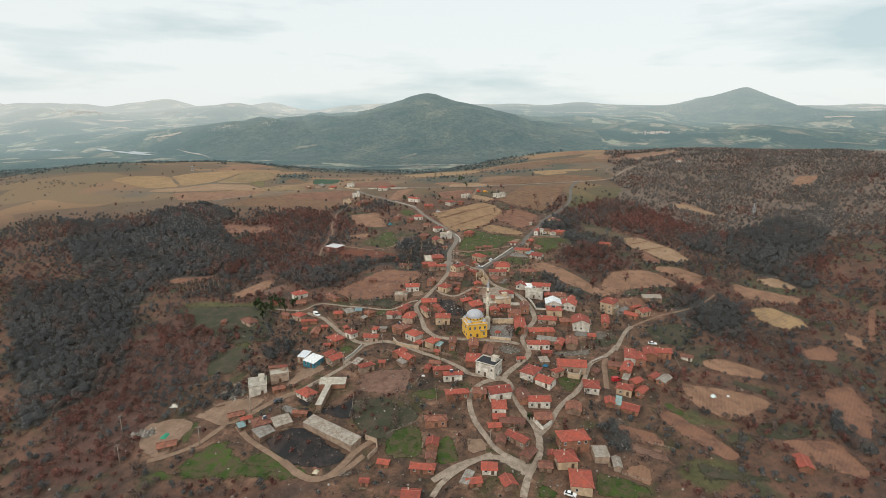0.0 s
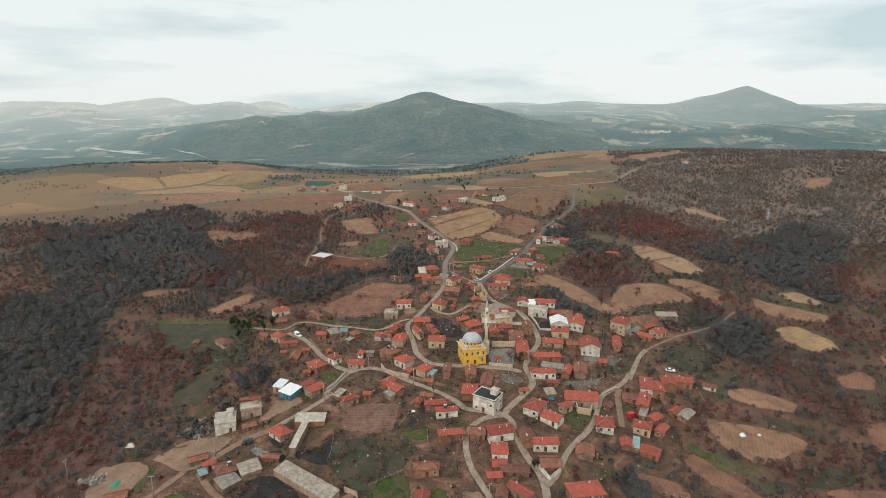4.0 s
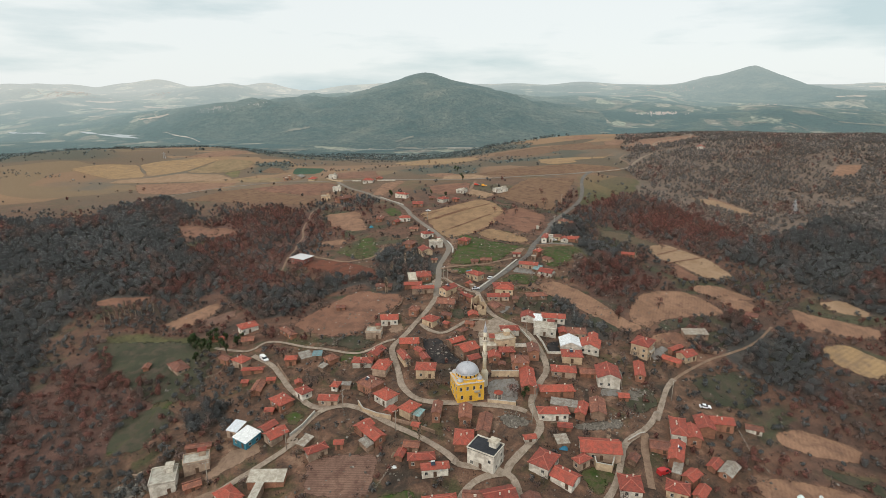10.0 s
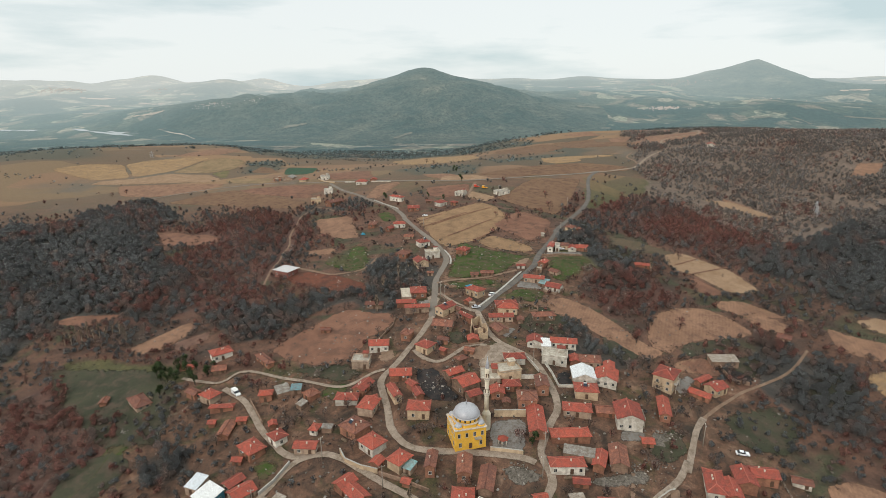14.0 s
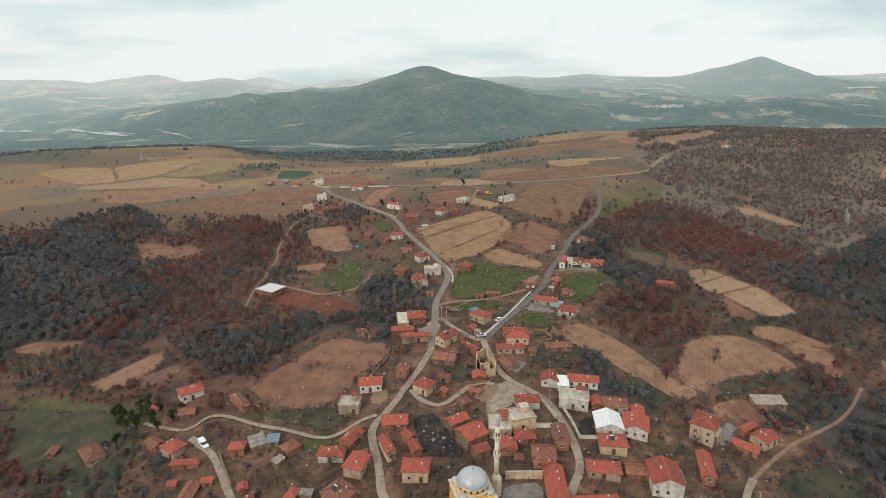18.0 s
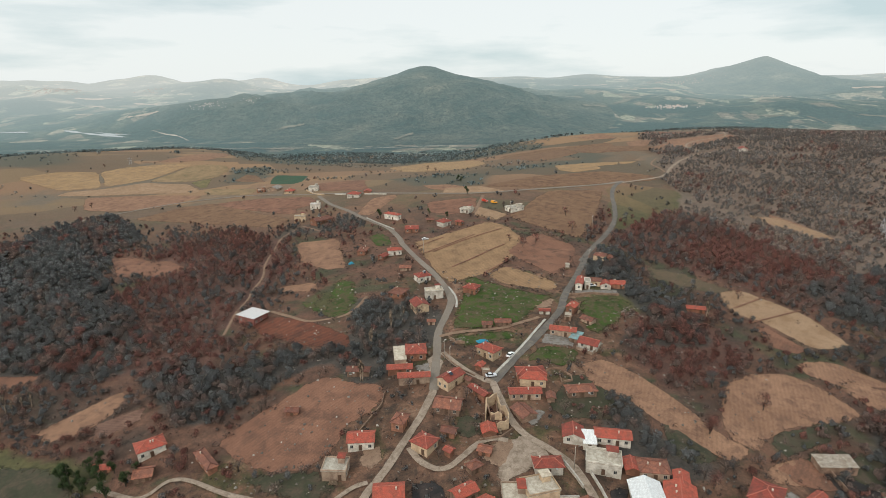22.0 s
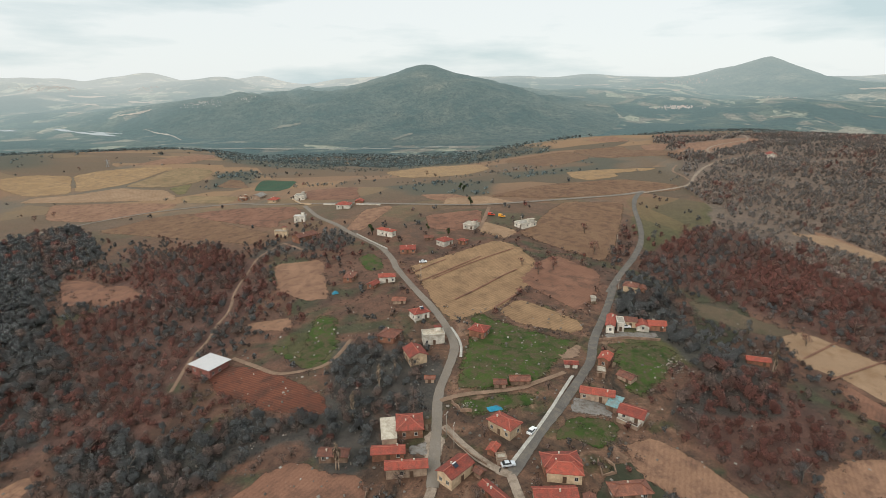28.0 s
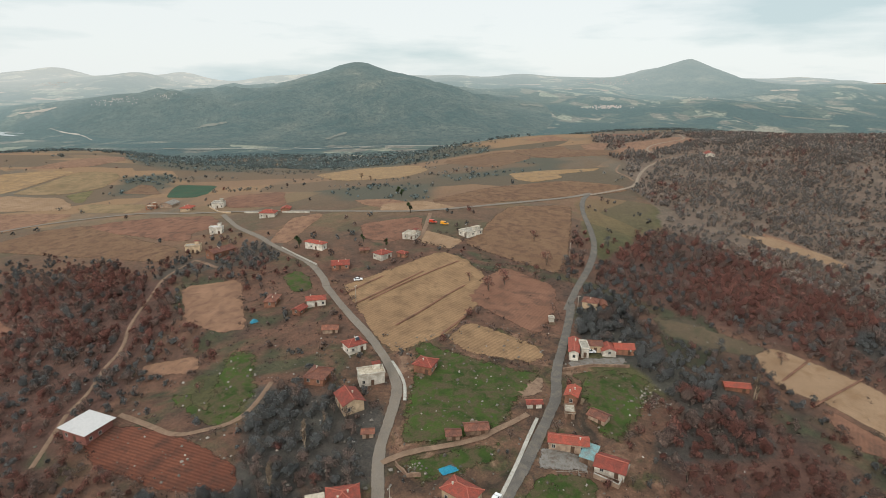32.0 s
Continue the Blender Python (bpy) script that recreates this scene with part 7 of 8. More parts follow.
house(-19.9, 251.4, -50, 5.9, 3.2, 2, "s", "s", "m")
house(-38.4, 277.4, -4, 8.5, 5.0, 2.9, "g", "p", "r")
house(-37.2, 286.6, -15, 3.7, 4.7, 2.4, "h", "w", "r")
house(-32.8, 286.6, -7, 4.1, 2.6, 2, "s", "s", "m")
house(-22.4, 285.0, -39, 9.2, 8.3, 3.4, "h", "b", "o")
house(-15.1, 276.5, -43, 8.4, 7.2, 3.4, "h", "w", "r")
house(-12.5, 268.3, -28, 4.2, 4.5, 2.4, "g", "b", "r")
house(-5.1, 268.2, -38, 6.3, 7.3, 3.4, "h", "y", "r")
house(-1.5, 265.8, -30, 3.3, 4.4, 2, "s", "p", "t")
house(-2.3, 259.8, -18, 3.4, 3.2, 2, "g", "b", "r")
house(5.5, 266.2, -6, 4.0, 8.7, 4.1, "g", "b", "o")
house(-3.4, 249.4, -8, 6.0, 4.2, 2.4, "g", "s", "o")
house(-7.1, 245.8, -15, 3.4, 5.2, 2, "g", "b", "r")
house(0.3, 242.4, 5, 9.8, 4.5, 3.4, "h", "b", "r")
house(5.0, 238.0, 8, 9.8, 4.1, 3.4, "g", "w", "r")
house(-19.4, 338.8, 4, 9.4, 6.8, 3.4, "g", "w", "r")
house(-25.7, 326.8, -2, 7.8, 6.7, 3.3, "f", "p", "c")
house(-26.2, 379.8, -4, 9.8, 4.7, 2.7, "g", "s", "o")
house(-47.4, 358.0, -3, 5.4, 3.5, 2, "g", "b", "o")
house(-7.1, 346.9, -17, 5.3, 6.9, 3.4, "h", "b", "o")
house(-28.0, 302.5, -4, 9.4, 5.7, 2.7, "h", "w", "r")
house(-18.8, 296.7, -17, 7.0, 8.6, 3.4, "h", "p", "r")
house(-17.6, 299.5, 19, 4.3, 4.2, 3.4, "h", "b", "r")
house(9.7, 355.1, -13, 10.1, 8.3, 2.7, "g", "s", "o")
house(-43.1, 306.9, -43, 5.6, 5.6, 2.7, "h", "b", "o")
house(-45.6, 301.4, -37, 3.4, 3.6, 2, "s", "s", "m")
house(41.6, 372.9, 3, 11.4, 6.9, 3.7, "h", "b", "r")
house(59.0, 363.5, 6, 11.6, 5.9, 2.7, "h", "s", "o")
house(37.8, 361.4, 2, 12.4, 5.0, 2.9, "g", "p", "r")
house(36.2, 351.1, 26, 6.7, 8.2, 2, "g", "s", "o")
house(47.2, 359.8, -4, 3.6, 4.7, 2, "g", "s", "o")
house(21.1, 362.1, -52, 9.6, 3.7, 2.7, "g", "b", "r")
house(23.1, 342.2, 6, 5.5, 5.7, 2, "g", "b", "r")
house(21.3, 332.8, -20, 5.0, 4.2, 2, "g", "b", "o")
house(59.7, 293.7, -9, 11.0, 6.3, 2.9, "h", "p", "r")
house(70.4, 294.2, -8, 7.4, 5.7, 2, "g", "b", "o")
house(43.2, 286.9, -4, 6.6, 16.7, 2.7, "g", "b", "r")
house(16.3, 264.5, -4, 5.2, 9.9, 3.5, "g", "b", "o")
house(23.3, 260.2, -11, 5.4, 12.0, 2, "g", "s", "o")
house(15.3, 251.6, -5, 7.3, 9.6, 3.1, "h", "b", "r")
house(22.4, 242.9, -32, 10.5, 8.2, 6.2, "f", "w", "k")
house(39.2, 253.3, 11, 4.9, 3.2, 2, "g", "w", "r")
house(54.1, 280.2, 2, 14.3, 5.7, 2.9, "h", "b", "r")
house(55.5, 272.0, -17, 10.5, 4.4, 2, "s", "s", "m")
house(50.0, 266.0, 0, 12.1, 5.4, 3.4, "h", "w", "r")
house(61.7, 268.8, -22, 4.6, 9.0, 2.7, "g", "b", "r")
house(68.4, 270.5, -12, 6.3, 11.3, 2.7, "g", "s", "o")
house(53.4, 259.9, -8, 5.7, 3.7, 2, "g", "b", "r")
house(77.8, 290.4, -8, 10.0, 11.5, 4.5, "g", "w", "r")
house(63.4, 248.4, -7, 14.5, 9.0, 3.4, "g", "p", "r")
house(55.5, 242.1, -58, 3.9, 6.3, 3.4, "h", "p", "r")
house(42.4, 241.4, -35, 7.9, 10.0, 3.4, "h", "w", "r")
house(50.6, 252.0, 8, 4.8, 4.8, 2, "s", "s", "m")
house(100.5, 313.2, -38, 8.7, 10.4, 6.4, "h", "y", "r")
house(93.6, 296.8, -15, 4.7, 13.4, 2.7, "g", "b", "r")
house(81.2, 278.9, -5, 4.6, 4.2, 2, "g", "b", "r")
house(96.4, 260.8, -17, 6.2, 12.2, 3.4, "h", "w", "r")
house(100.7, 258.2, -13, 5.8, 9.5, 3.4, "g", "b", "r")
house(107.6, 263.6, -12, 6.9, 9.3, 3.4, "g", "b", "r")
house(115.1, 265.8, -9, 8.9, 6.1, 3.4, "g", "b", "r")
house(127.6, 264.9, -22, 6.5, 4.2, 2, "g", "w", "o")
house(86.2, 252.1, -16, 7.2, 6.0, 2, "g", "b", "o")
house(74.5, 245.2, -36, 3.7, 5.0, 2, "g", "s", "o")
house(69.4, 232.9, -10, 7.7, 8.6, 3, "h", "w", "r")
house(90.7, 248.0, -26, 5.4, 12.0, 3.4, "g", "b", "r")
house(88.3, 240.9, -30, 3.2, 6.4, 2.4, "s", "s", "m")
house(91.6, 237.3, -52, 4.7, 6.7, 3.4, "g", "b", "r")
house(84.7, 231.9, -24, 7.6, 6.4, 3.4, "h", "y", "r")
house(92.4, 231.3, -42, 4.2, 7.4, 2.7, "g", "b", "r")
house(103.0, 244.7, -47, 3.8, 6.7, 2, "g", "b", "r")
house(107.0, 242.3, -47, 5.0, 8.8, 2.3, "g", "b", "m")
house(-107.6, 338.9, 1, 7.3, 3.2, 2, "g", "b", "r")
house(1.7, 335.7, -36, 7.5, 7.1, 3.4, "h", "y", "r")
house(9.8, 341.5, -21, 5.6, 4.1, 2.4, "g", "b", "o")
house(9.7, 332.3, -39, 3.4, 3.2, 2.4, "g", "b", "r")
house(-8.1, 316.3, 4, 9.5, 6.8, 2.7, "g", "b", "r")
house(-9.7, 303.4, 24, 3.8, 10.2, 3.4, "g", "y", "r")
house(-2.9, 308.4, 40, 3.9, 5.0, 2.7, "g", "b", "r")
house(-0.4, 303.0, 21, 3.8, 6.6, 2.7, "g", "b", "r")
house(0.4, 292.9, -3, 9.0, 7.2, 4.1, "h", "y", "r")
house(-22.6, 309.1, -25, 5.6, 9.1, 2.7, "g", "b", "r")
house(13.8, 314.6, -57, 5.2, 8.0, 3.4, "g", "s", "r")
house(18.5, 307.4, -57, 8.5, 9.1, 4.1, "g", "s", "r")
house(21.1, 300.9, -63, 5.0, 6.0, 3.1, "g", "s", "r")
house(17.3, 325.6, -53, 4.0, 5.0, 2.4, "h", "s", "o")
house(28.6, 313.1, -2, 8.0, 10.2, 2.7, "f", "p", "c")
house(35.9, 315.5, 15, 9.8, 7.7, 4.1, "f", "y", "c")
house(40.1, 325.8, 2, 9.5, 5.8, 3.1, "h", "w", "r")
house(36.6, 307.6, 2, 7.4, 5.7, 2.7, "h", "b", "r")
house(30.6, 303.2, -1, 5.9, 6.5, 2.7, "g", "b", "r")
house(33.5, 297.7, -3, 3.4, 3.5, 2, "g", "s", "o")
house(41.5, 298.2, -3, 8.0, 7.7, 4.1, "h", "b", "o")
house(48.6, 307.1, -1, 5.4, 9.2, 4.1, "g", "b", "o")
house(50.9, 339.9, -10, 7.3, 7.4, 2.7, "g", "w", "r")
house(55.6, 337.1, -8, 4.5, 6.5, 2.4, "s", "w", "l")
house(63.8, 338.9, -10, 12.1, 6.0, 3.1, "g", "w", "r")
house(57.6, 327.1, -14, 10.9, 7.5, 3.8, "f", "w", "c")
house(66.3, 326.8, -8, 5.0, 6.6, 2, "g", "b", "r")
house(72.5, 325.3, -8, 9.5, 7.4, 3.1, "h", "p", "o")
house(66.9, 314.6, -6, 9.6, 10.1, 3.3, "g", "w", "l")
house(65.7, 304.8, -7, 9.6, 7.4, 3.5, "h", "y", "r")
house(76.3, 313.9, -19, 9.4, 10.2, 3.4, "g", "w", "r")
house(79.1, 320.1, -17, 4.9, 7.4, 3.4, "g", "p", "r")
house(117.1, 316.0, -58, 3.4, 8.4, 2.7, "g", "b", "r")
house(120.3, 311.1, -62, 6.6, 8.0, 3.1, "g", "y", "r")
house(112.2, 307.2, -43, 9.0, 4.8, 2, "g", "b", "r")
house(132.7, 331.0, -2, 12.0, 5.5, 2.7, "s", "s", "m")
house(174.0, 354.6, -40, 6.4, 5.6, 2, "g", "p", "o")
house(-3.7, 391.1, 5, 9.0, 9.5, 3.4, "h", "b", "r")
house(-10.3, 388.2, 9, 5.0, 9.6, 2.7, "s", "p", "c")
house(-9.6, 379.5, 4, 10.6, 4.7, 2.7, "g", "b", "r")
house(-3.6, 372.2, 5, 12.9, 4.5, 3.4, "g", "p", "r")
house(10.7, 370.2, -42, 6.4, 10.4, 3.8, "g", "y", "r")
house(17.7, 370.5, -46, 3.4, 3.2, 2, "g", "s", "o")
house(2.2, 417.9, -2, 4.3, 3.2, 2, "g", "p", "o")
house(27.8, 413.9, -1, 5.1, 4.1, 2, "g", "s", "o")
house(35.2, 415.9, -0, 7.9, 4.7, 2, "g", "s", "o")
house(26.9, 389.7, -44, 9.8, 6.7, 3.8, "h", "y", "r")
house(22.5, 379.9, -28, 3.4, 4.6, 2, "g", "b", "r")
house(24.5, 375.7, 8, 3.0, 2.6, 2, "f", "p", "c")
house(-3.8, 469.3, -62, 6.8, 8.4, 3.4, "h", "w", "r")
house(2.9, 446.7, 11, 9.3, 5.6, 4.1, "f", "w", "c")
house(-4.0, 433.6, -68, 9.7, 7.9, 3.8, "g", "y", "r")
house(-15.8, 451.5, -21, 8.3, 9.2, 2.7, "h", "b", "o")
house(-14.3, 485.8, -2, 7.1, 5.0, 2, "g", "p", "o")
house(-29.5, 506.1, -29, 5.0, 6.6, 2.4, "g", "b", "r")
house(-22.9, 512.4, 8, 9.4, 5.7, 3.4, "h", "w", "r")
house(-43.7, 519.1, -8, 6.0, 10.3, 2.7, "h", "b", "o")
house(22.6, 451.1, -28, 7.7, 7.5, 3.4, "h", "b", "r")
house(42.1, 370.3, -7, 10.7, 7.0, 3.4, "h", "y", "r")
house(61.1, 406.3, -17, 12.1, 5.1, 3.1, "g", "p", "r")
house(65.9, 401.5, -36, 4.5, 6.4, 2, "s", "s", "t")
house(70.6, 396.8, -34, 9.1, 7.2, 2.4, "g", "w", "r")
house(75.3, 418.0, -49, 6.6, 5.2, 2, "g", "p", "o")
house(66.5, 421.0, -15, 3.4, 5.0, 2, "f", "s", "c")
house(56.2, 426.0, -4, 5.7, 3.2, 2, "g", "w", "r")
house(70.0, 428.4, -30, 4.9, 7.1, 3.4, "g", "b", "r")
house(80.3, 457.0, -19, 4.4, 12.8, 3.4, "g", "w", "r")
house(84.1, 456.4, -11, 3.2, 7.3, 3.4, "f", "w", "c")
house(89.1, 458.6, -10, 6.2, 5.3, 3.1, "g", "y", "o")
house(93.7, 456.0, -12, 6.1, 6.6, 2.4, "g", "w", "r")
house(100.0, 456.4, -9, 8.1, 5.9, 2.7, "g", "b", "r")
house(100.9, 494.1, -30, 7.3, 6.9, 3.4, "h", "y", "o")
house(106.9, 494.2, -14, 3.5, 6.5, 2, "g", "b", "o")
house(78.8, 481.3, -4, 2.4, 2.6, 2, "f", "w", "c")
house(-88.0, 437.5, -28, 11.0, 9.7, 3.7, "f", "i", "l")
house(-178.5, 737.0, 4, 8.0, 7.6, 2.4, "f", "b", "c")
house(-165.5, 740.2, -10, 11.0, 14.0, 2.7, "g", "p", "m")
house(-143.8, 716.7, -8, 8.6, 10.2, 2.7, "h", "y", "r")
house(-120.1, 717.4, 3, 9.1, 10.2, 3.8, "f", "w", "c")
house(-72.4, 667.7, -6, 11.7, 8.8, 3.4, "h", "w", "r")
house(-61.9, 679.9, -0, 7.1, 8.8, 2, "g", "b", "r")
house(-101.3, 640.9, 1, 8.4, 5.9, 4.1, "f", "w", "l")
house(-106.3, 608.0, 6, 8.9, 6.0, 4.1, "f", "y", "c")
house(-87.0, 595.7, -40, 8.5, 15.7, 3.4, "g", "b", "o")
house(-30.6, 587.0, -35, 13.9, 5.2, 4.1, "h", "w", "r")
house(-14.3, 553.8, 2, 9.9, 7.6, 2.7, "g", "b", "r")
house(7.9, 562.3, -48, 7.8, 8.5, 3.4, "h", "w", "r")
house(19.1, 561.8, -40, 6.0, 4.3, 2.7, "h", "b", "r")
house(-2.2, 572.8, 9, 5.9, 4.2, 2, "g", "s", "o")
house(25.7, 591.5, -28, 8.4, 9.1, 2.7, "f", "w", "c")
house(61.7, 591.7, -58, 8.5, 12.5, 2.7, "f", "w", "c")
house(343.8, 805.5, -23, 9.5, 16.8, 2.7, "g", "w", "r")
house(131.2, 431.7, -16, 9.1, 4.3, 2, "g", "b", "r")

# boundary walls
wall_line(WALL["y"], 1.9, 0.35, "cream plastered garden wall beside the street", (-26.2, 275.2), (-23.7, 270.5), (-17.9, 267.0), (-12.1, 265.0))
wall_line(WALL["y"], 1.5, 0.35, "cream plastered courtyard wall of the mosque", (25.5, 273.9), (36.6, 272.3))
wall_line(WALL["y"], 2.8, 0.35, "tall cream plastered courtyard wall", (28.3, 290.8), (40.1, 291.1))
wall_line(SOIL["concrete"], 1.5, 0.35, "grey retaining wall along the street", (-49.7, 259.2), (-46.1, 264.0), (-42.8, 271.6))
wall_line(WALL["s"], 1.4, 0.35, "stone retaining wall beside the lane", (-68.4, 308.5), (-58.7, 293.3))
wall_line(WALL["w"], 1.1, 0.35, "white parapet wall along the lane", (45.7, 328.5), (47.9, 323.3), (49.5, 318.6))
wall_line(WALL["w"], 1.1, 0.35, "white parapet wall along the lane", (53.1, 324.5), (54.6, 318.2), (55.2, 314.6), (55.8, 308.9), (62.8, 309.1))
wall_line(WALL["w"], 1.7, 0.35, "whitewashed yard wall", (41.3, 313.9), (47.2, 314.0))
wall_line(WALL["w"], 2.0, 0.35, "white-plastered corner wall at the junction", (38.7, 209.0), (41.8, 203.4), (46.4, 207.6))
wall_line(WALL["y"], 2.8, 0.35, "high plastered wall of a walled yard", (60.4, 243.6), (60.3, 240.9), (65.4, 239.9), (68.9, 247.3))
wall_line(WALL["p"], 2.0, 0.35, "low plastered wall beside the ruins", (-96.6, 248.8), (-103.3, 247.1))
wall_line(WALL["s"], 1.0, 0.35, "low stone wall in front of a row of houses", (72.2, 445.3), (84.2, 447.2), (98.0, 445.9))
wall_line(WALL["p"], 1.4, 0.35, "plastered terrace wall below the house", (64.5, 394.4), (69.8, 389.9), (76.0, 396.8))
wall_line(WALL["p"], 2.0, 0.35, "crumbling plastered wall by the barn", (-31.5, 200.0), (-26.6, 197.4), (-25.7, 193.0), (-28.8, 188.2))
wall_line(WALL["s"], 1.6, 0.35, "curved stone pen wall", (129.7, 332.0), (130.2, 324.3), (130.6, 317.8), (137.3, 316.7))
wall_line(WALL["s"], 0.7, 0.35, "stone kerb wall along the side street", (7.5, 390.8), (11.7, 383.6), (16.3, 377.8), (20.1, 374.3))
wall_line(SOIL["concrete"], 1.0, 0.35, "pale concrete wall along the lane", (-51.2, 593.5), (-39.1, 575.7), (-27.2, 559.5))
wall_line(WALL["w"], 1.1, 0.35, "white boundary wall beside the house", (-93, 685), (-82, 680))
wall_line(WALL["w"], 1.1, 0.35, "white boundary wall beside the house", (-64, 674), (-43, 664))
wall_line(WALL["y"], 1.3, 0.35, "cream boundary wall of the new house", (-128, 719), (-115, 696), (-104, 689))
wall_line(WALL["s"], 1.2, 0.35, "field-stone wall of a ruined enclosure", (53.5, 375.9), (53.3, 370.0), (57.6, 371.1), (57.8, 374.1), (55.7, 376.9))
wall_line(WALL["s"], 3.0, 0.35, "roofless ruined stone walls", (22.9, 355.9), (24.6, 348.1), (30.4, 351.3))
wall_line(WALL["s"], 2.2, 0.35, "broken ruin wall", (22.8, 360.6), (26.8, 357.0), (27.0, 350.2))
wall_line(WALL["s"], 1.8, 0.35, "broken ruin wall of an old house", (10.1, 404.4), (13.1, 399.5), (17.0, 399.1))
wall_line(WALL["s"], 1.6, 0.35, "low ruin wall in the grass", (-107.9, 234.1), (-104.8, 231.0), (-101.5, 232.0))
wall_line(WALL["s"], 1.2, 0.35, "stone wall along the garden", (-11.7, 264.6), (-4.1, 261.4), (4.8, 256.8))
wall_line(WALL["y"], 4.4, 0.45, "tall roofless plastered ruin beside the street", (22.4, 347.3), (23.2, 355.1), (27.1, 357.8), (28.2, 351.5), (30.5, 349.9), (29.9, 344.0), (26.0, 343.1))
wall_line(WALL["y"], 3.4, 0.4, "broken plastered inner wall of a ruin", (24.2, 348.6), (28.2, 348.9))
wall_line(WALL["s"], 1.2, 0.35, "low curved stone wall below the ruin", (19.8, 338.1), (26.5, 339.5), (31.6, 343.3))
wall_line(WALL["s"], 1.1, 0.35, "stone wall along the bare field", (-21.7, 342.8), (-14.7, 358.3), (-14.4, 365.5))
wall_line(WALL["p"], 1.3, 0.35, "plastered yard wall by the lane", (75.4, 254.1), (81.0, 258.0), (83.1, 258.7))

# vehicles and poles
car(35.6, 388.3, 54, (0.75, 0.75, 0.74), "white saloon car parked by the lane", "car")
car(26.4, 373.8, 11, (0.55, 0.57, 0.6), "silver saloon car at the fork", "car")
car(46.1, 170.3, -24, (0.75, 0.75, 0.74), "white saloon car beside a house", "car")
car(-76.2, 314.2, -44, (0.72, 0.72, 0.70), "white van parked on the lane", "van")
car(113.8, 276.4, -14, (0.75, 0.76, 0.77), "white saloon car on the track", "car")
car(-75.6, 229.6, 34, (0.05, 0.06, 0.08), "dark saloon car in a yard", "car")
car(48.0, 610.9, -19, (0.75, 0.33, 0.03), "orange lorry by the building site", "van")
car(41.0, 615.6, -11, (0.5, 0.06, 0.03), "red farm trailer by the field", "van")
car(83.5, 240.3, 23, (0.4, 0.03, 0.03), "red tractor van in the yard", "van")
car(-4.4, 534.0, 11, (0.75, 0.75, 0.75), "white car on the plateau road", "car")
car(86.5, 456.0, -3, (0.75, 0.75, 0.75), "white car beside the row of houses", "car")
utility_pole(-144.2, 220.9, 9.0, 71)
utility_pole(-102.2, 205.6, 9.0, 5)
utility_pole(-86.3, 223.4, 9.0, 26)
utility_pole(-49.2, 252.6, 9.0, 16)
utility_pole(-31.9, 272.6, 9.0, 48)
utility_pole(41.4, 261.8, 9.0, 19)
utility_pole(43.9, 272.6, 9.0, 37)
utility_pole(8.2, 387.1, 9.0, 57)
utility_pole(10.5, 381.9, 9.0, 73)
utility_pole(-73.1, 240.0, 9.0, 29)
utility_pole(101.3, 279.7, 9.0, 79)
utility_pole(19.0, 192.1, 9.0, 42)
utility_pole(-4.6, 509.0, 9.0, 58)
utility_pole(48.3, 325.8, 9.0, 68)
utility_pole(-9.8, 258.5, 9.0, 22)
utility_pole(-133.5, 199.9, 9.0, 56)
utility_pole(92.3, 486.9, 9.0, 16)
utility_pole(111.3, 553.5, 8, 59)
utility_pole(58.0, 585.4, 9.0, 45)
lattice_mast(326.7, 569.6, 11)
lattice_mast(320.4, 558.6, 10)
lattice_mast(-432.5, 954.6, 10)

# single trees
plant(bare_tree("poplar", "slender leafless pale poplar tree", 21, 9.5, 0.8, TWIG["pale"], PALEBARK, 0.5, 260), [(-24.9, 375.2), (-24.0, 375.1), (-16.1, 413.5), (-23.3, 398.3), (-2.5, 222.9), (-0.8, 251.0), (-11.0, 422.7), (-16.8, 418.5), (134.4, 425.0), (134.0, 425.7), (-23.7, 399.7), (-187.7, 374.1), (-184.7, 374.7), (-183.1, 376.6), (-178.9, 374.8), (-177.7, 377.9), (-173.4, 376.1), (-172.2, 379.2), (-167.6, 377.2), (-165.9, 380.4), (-162.8, 381.5)], "bare poplars", 0.75, 1.2)
plant(bare_tree("oak", "spreading leafless russet oak", 31, 6.5, 3.0, TWIG["russet"], BARK, 0.34, 720), [(166.8, 248.2), (159.5, 446.2), (160.4, 348.4), (124.9, 417.3), (135.4, 419.5), (97.7, 578.0), (94.6, 541.3), (66.5, 534.0), (66.7, 518.9), (83.9, 525.1), (50.6, 525.0), (57.7, 513.3), (186.8, 466.7), (98.5, 343.8), (124.5, 357.9), (36.4, 277.2), (99.0, 344.4), (-201.4, 587.5), (-340.0, 712.9), (-348.2, 699.6), (-456.2, 933.2), (-1.6, 808.5), (-11.7, 845.5), (-88.0, 423.1), (89.2, 320.2), (179.4, 251.3), (158.4, 223.0)], "field oaks", 0.7, 1.25)
plant(bare_tree("conifer", "dark green bushy conifer tree", 41, 7.0, 2.2, TWIG["green"], BARK, 0.36, 1100), [(-119.7, 337.4), (-113.3, 333.7), (-111.1, 337.3), (-103.7, 331.5), (-102.4, 337.1), (-95, 330.6), (-98.2, 325.3), (-108.3, 328.7), (-109.5, 340.1), (-93.8, 334.6), (-120.8, 336.6), (-116.8, 334.9), (-112.9, 333.2), (-116.5, 331.8), (-112.6, 330.1), (-109.6, 330.7), (40.2, 276.1), (-40.4, 591.0), (-3.0, 589.9), (10.2, 578.0), (21.4, 700.0), (23.9, 690.2), (-111.5, 320.4), (27.9, 641.8), (37.1, 209.3)], "dark conifers", 0.6, 1.15)


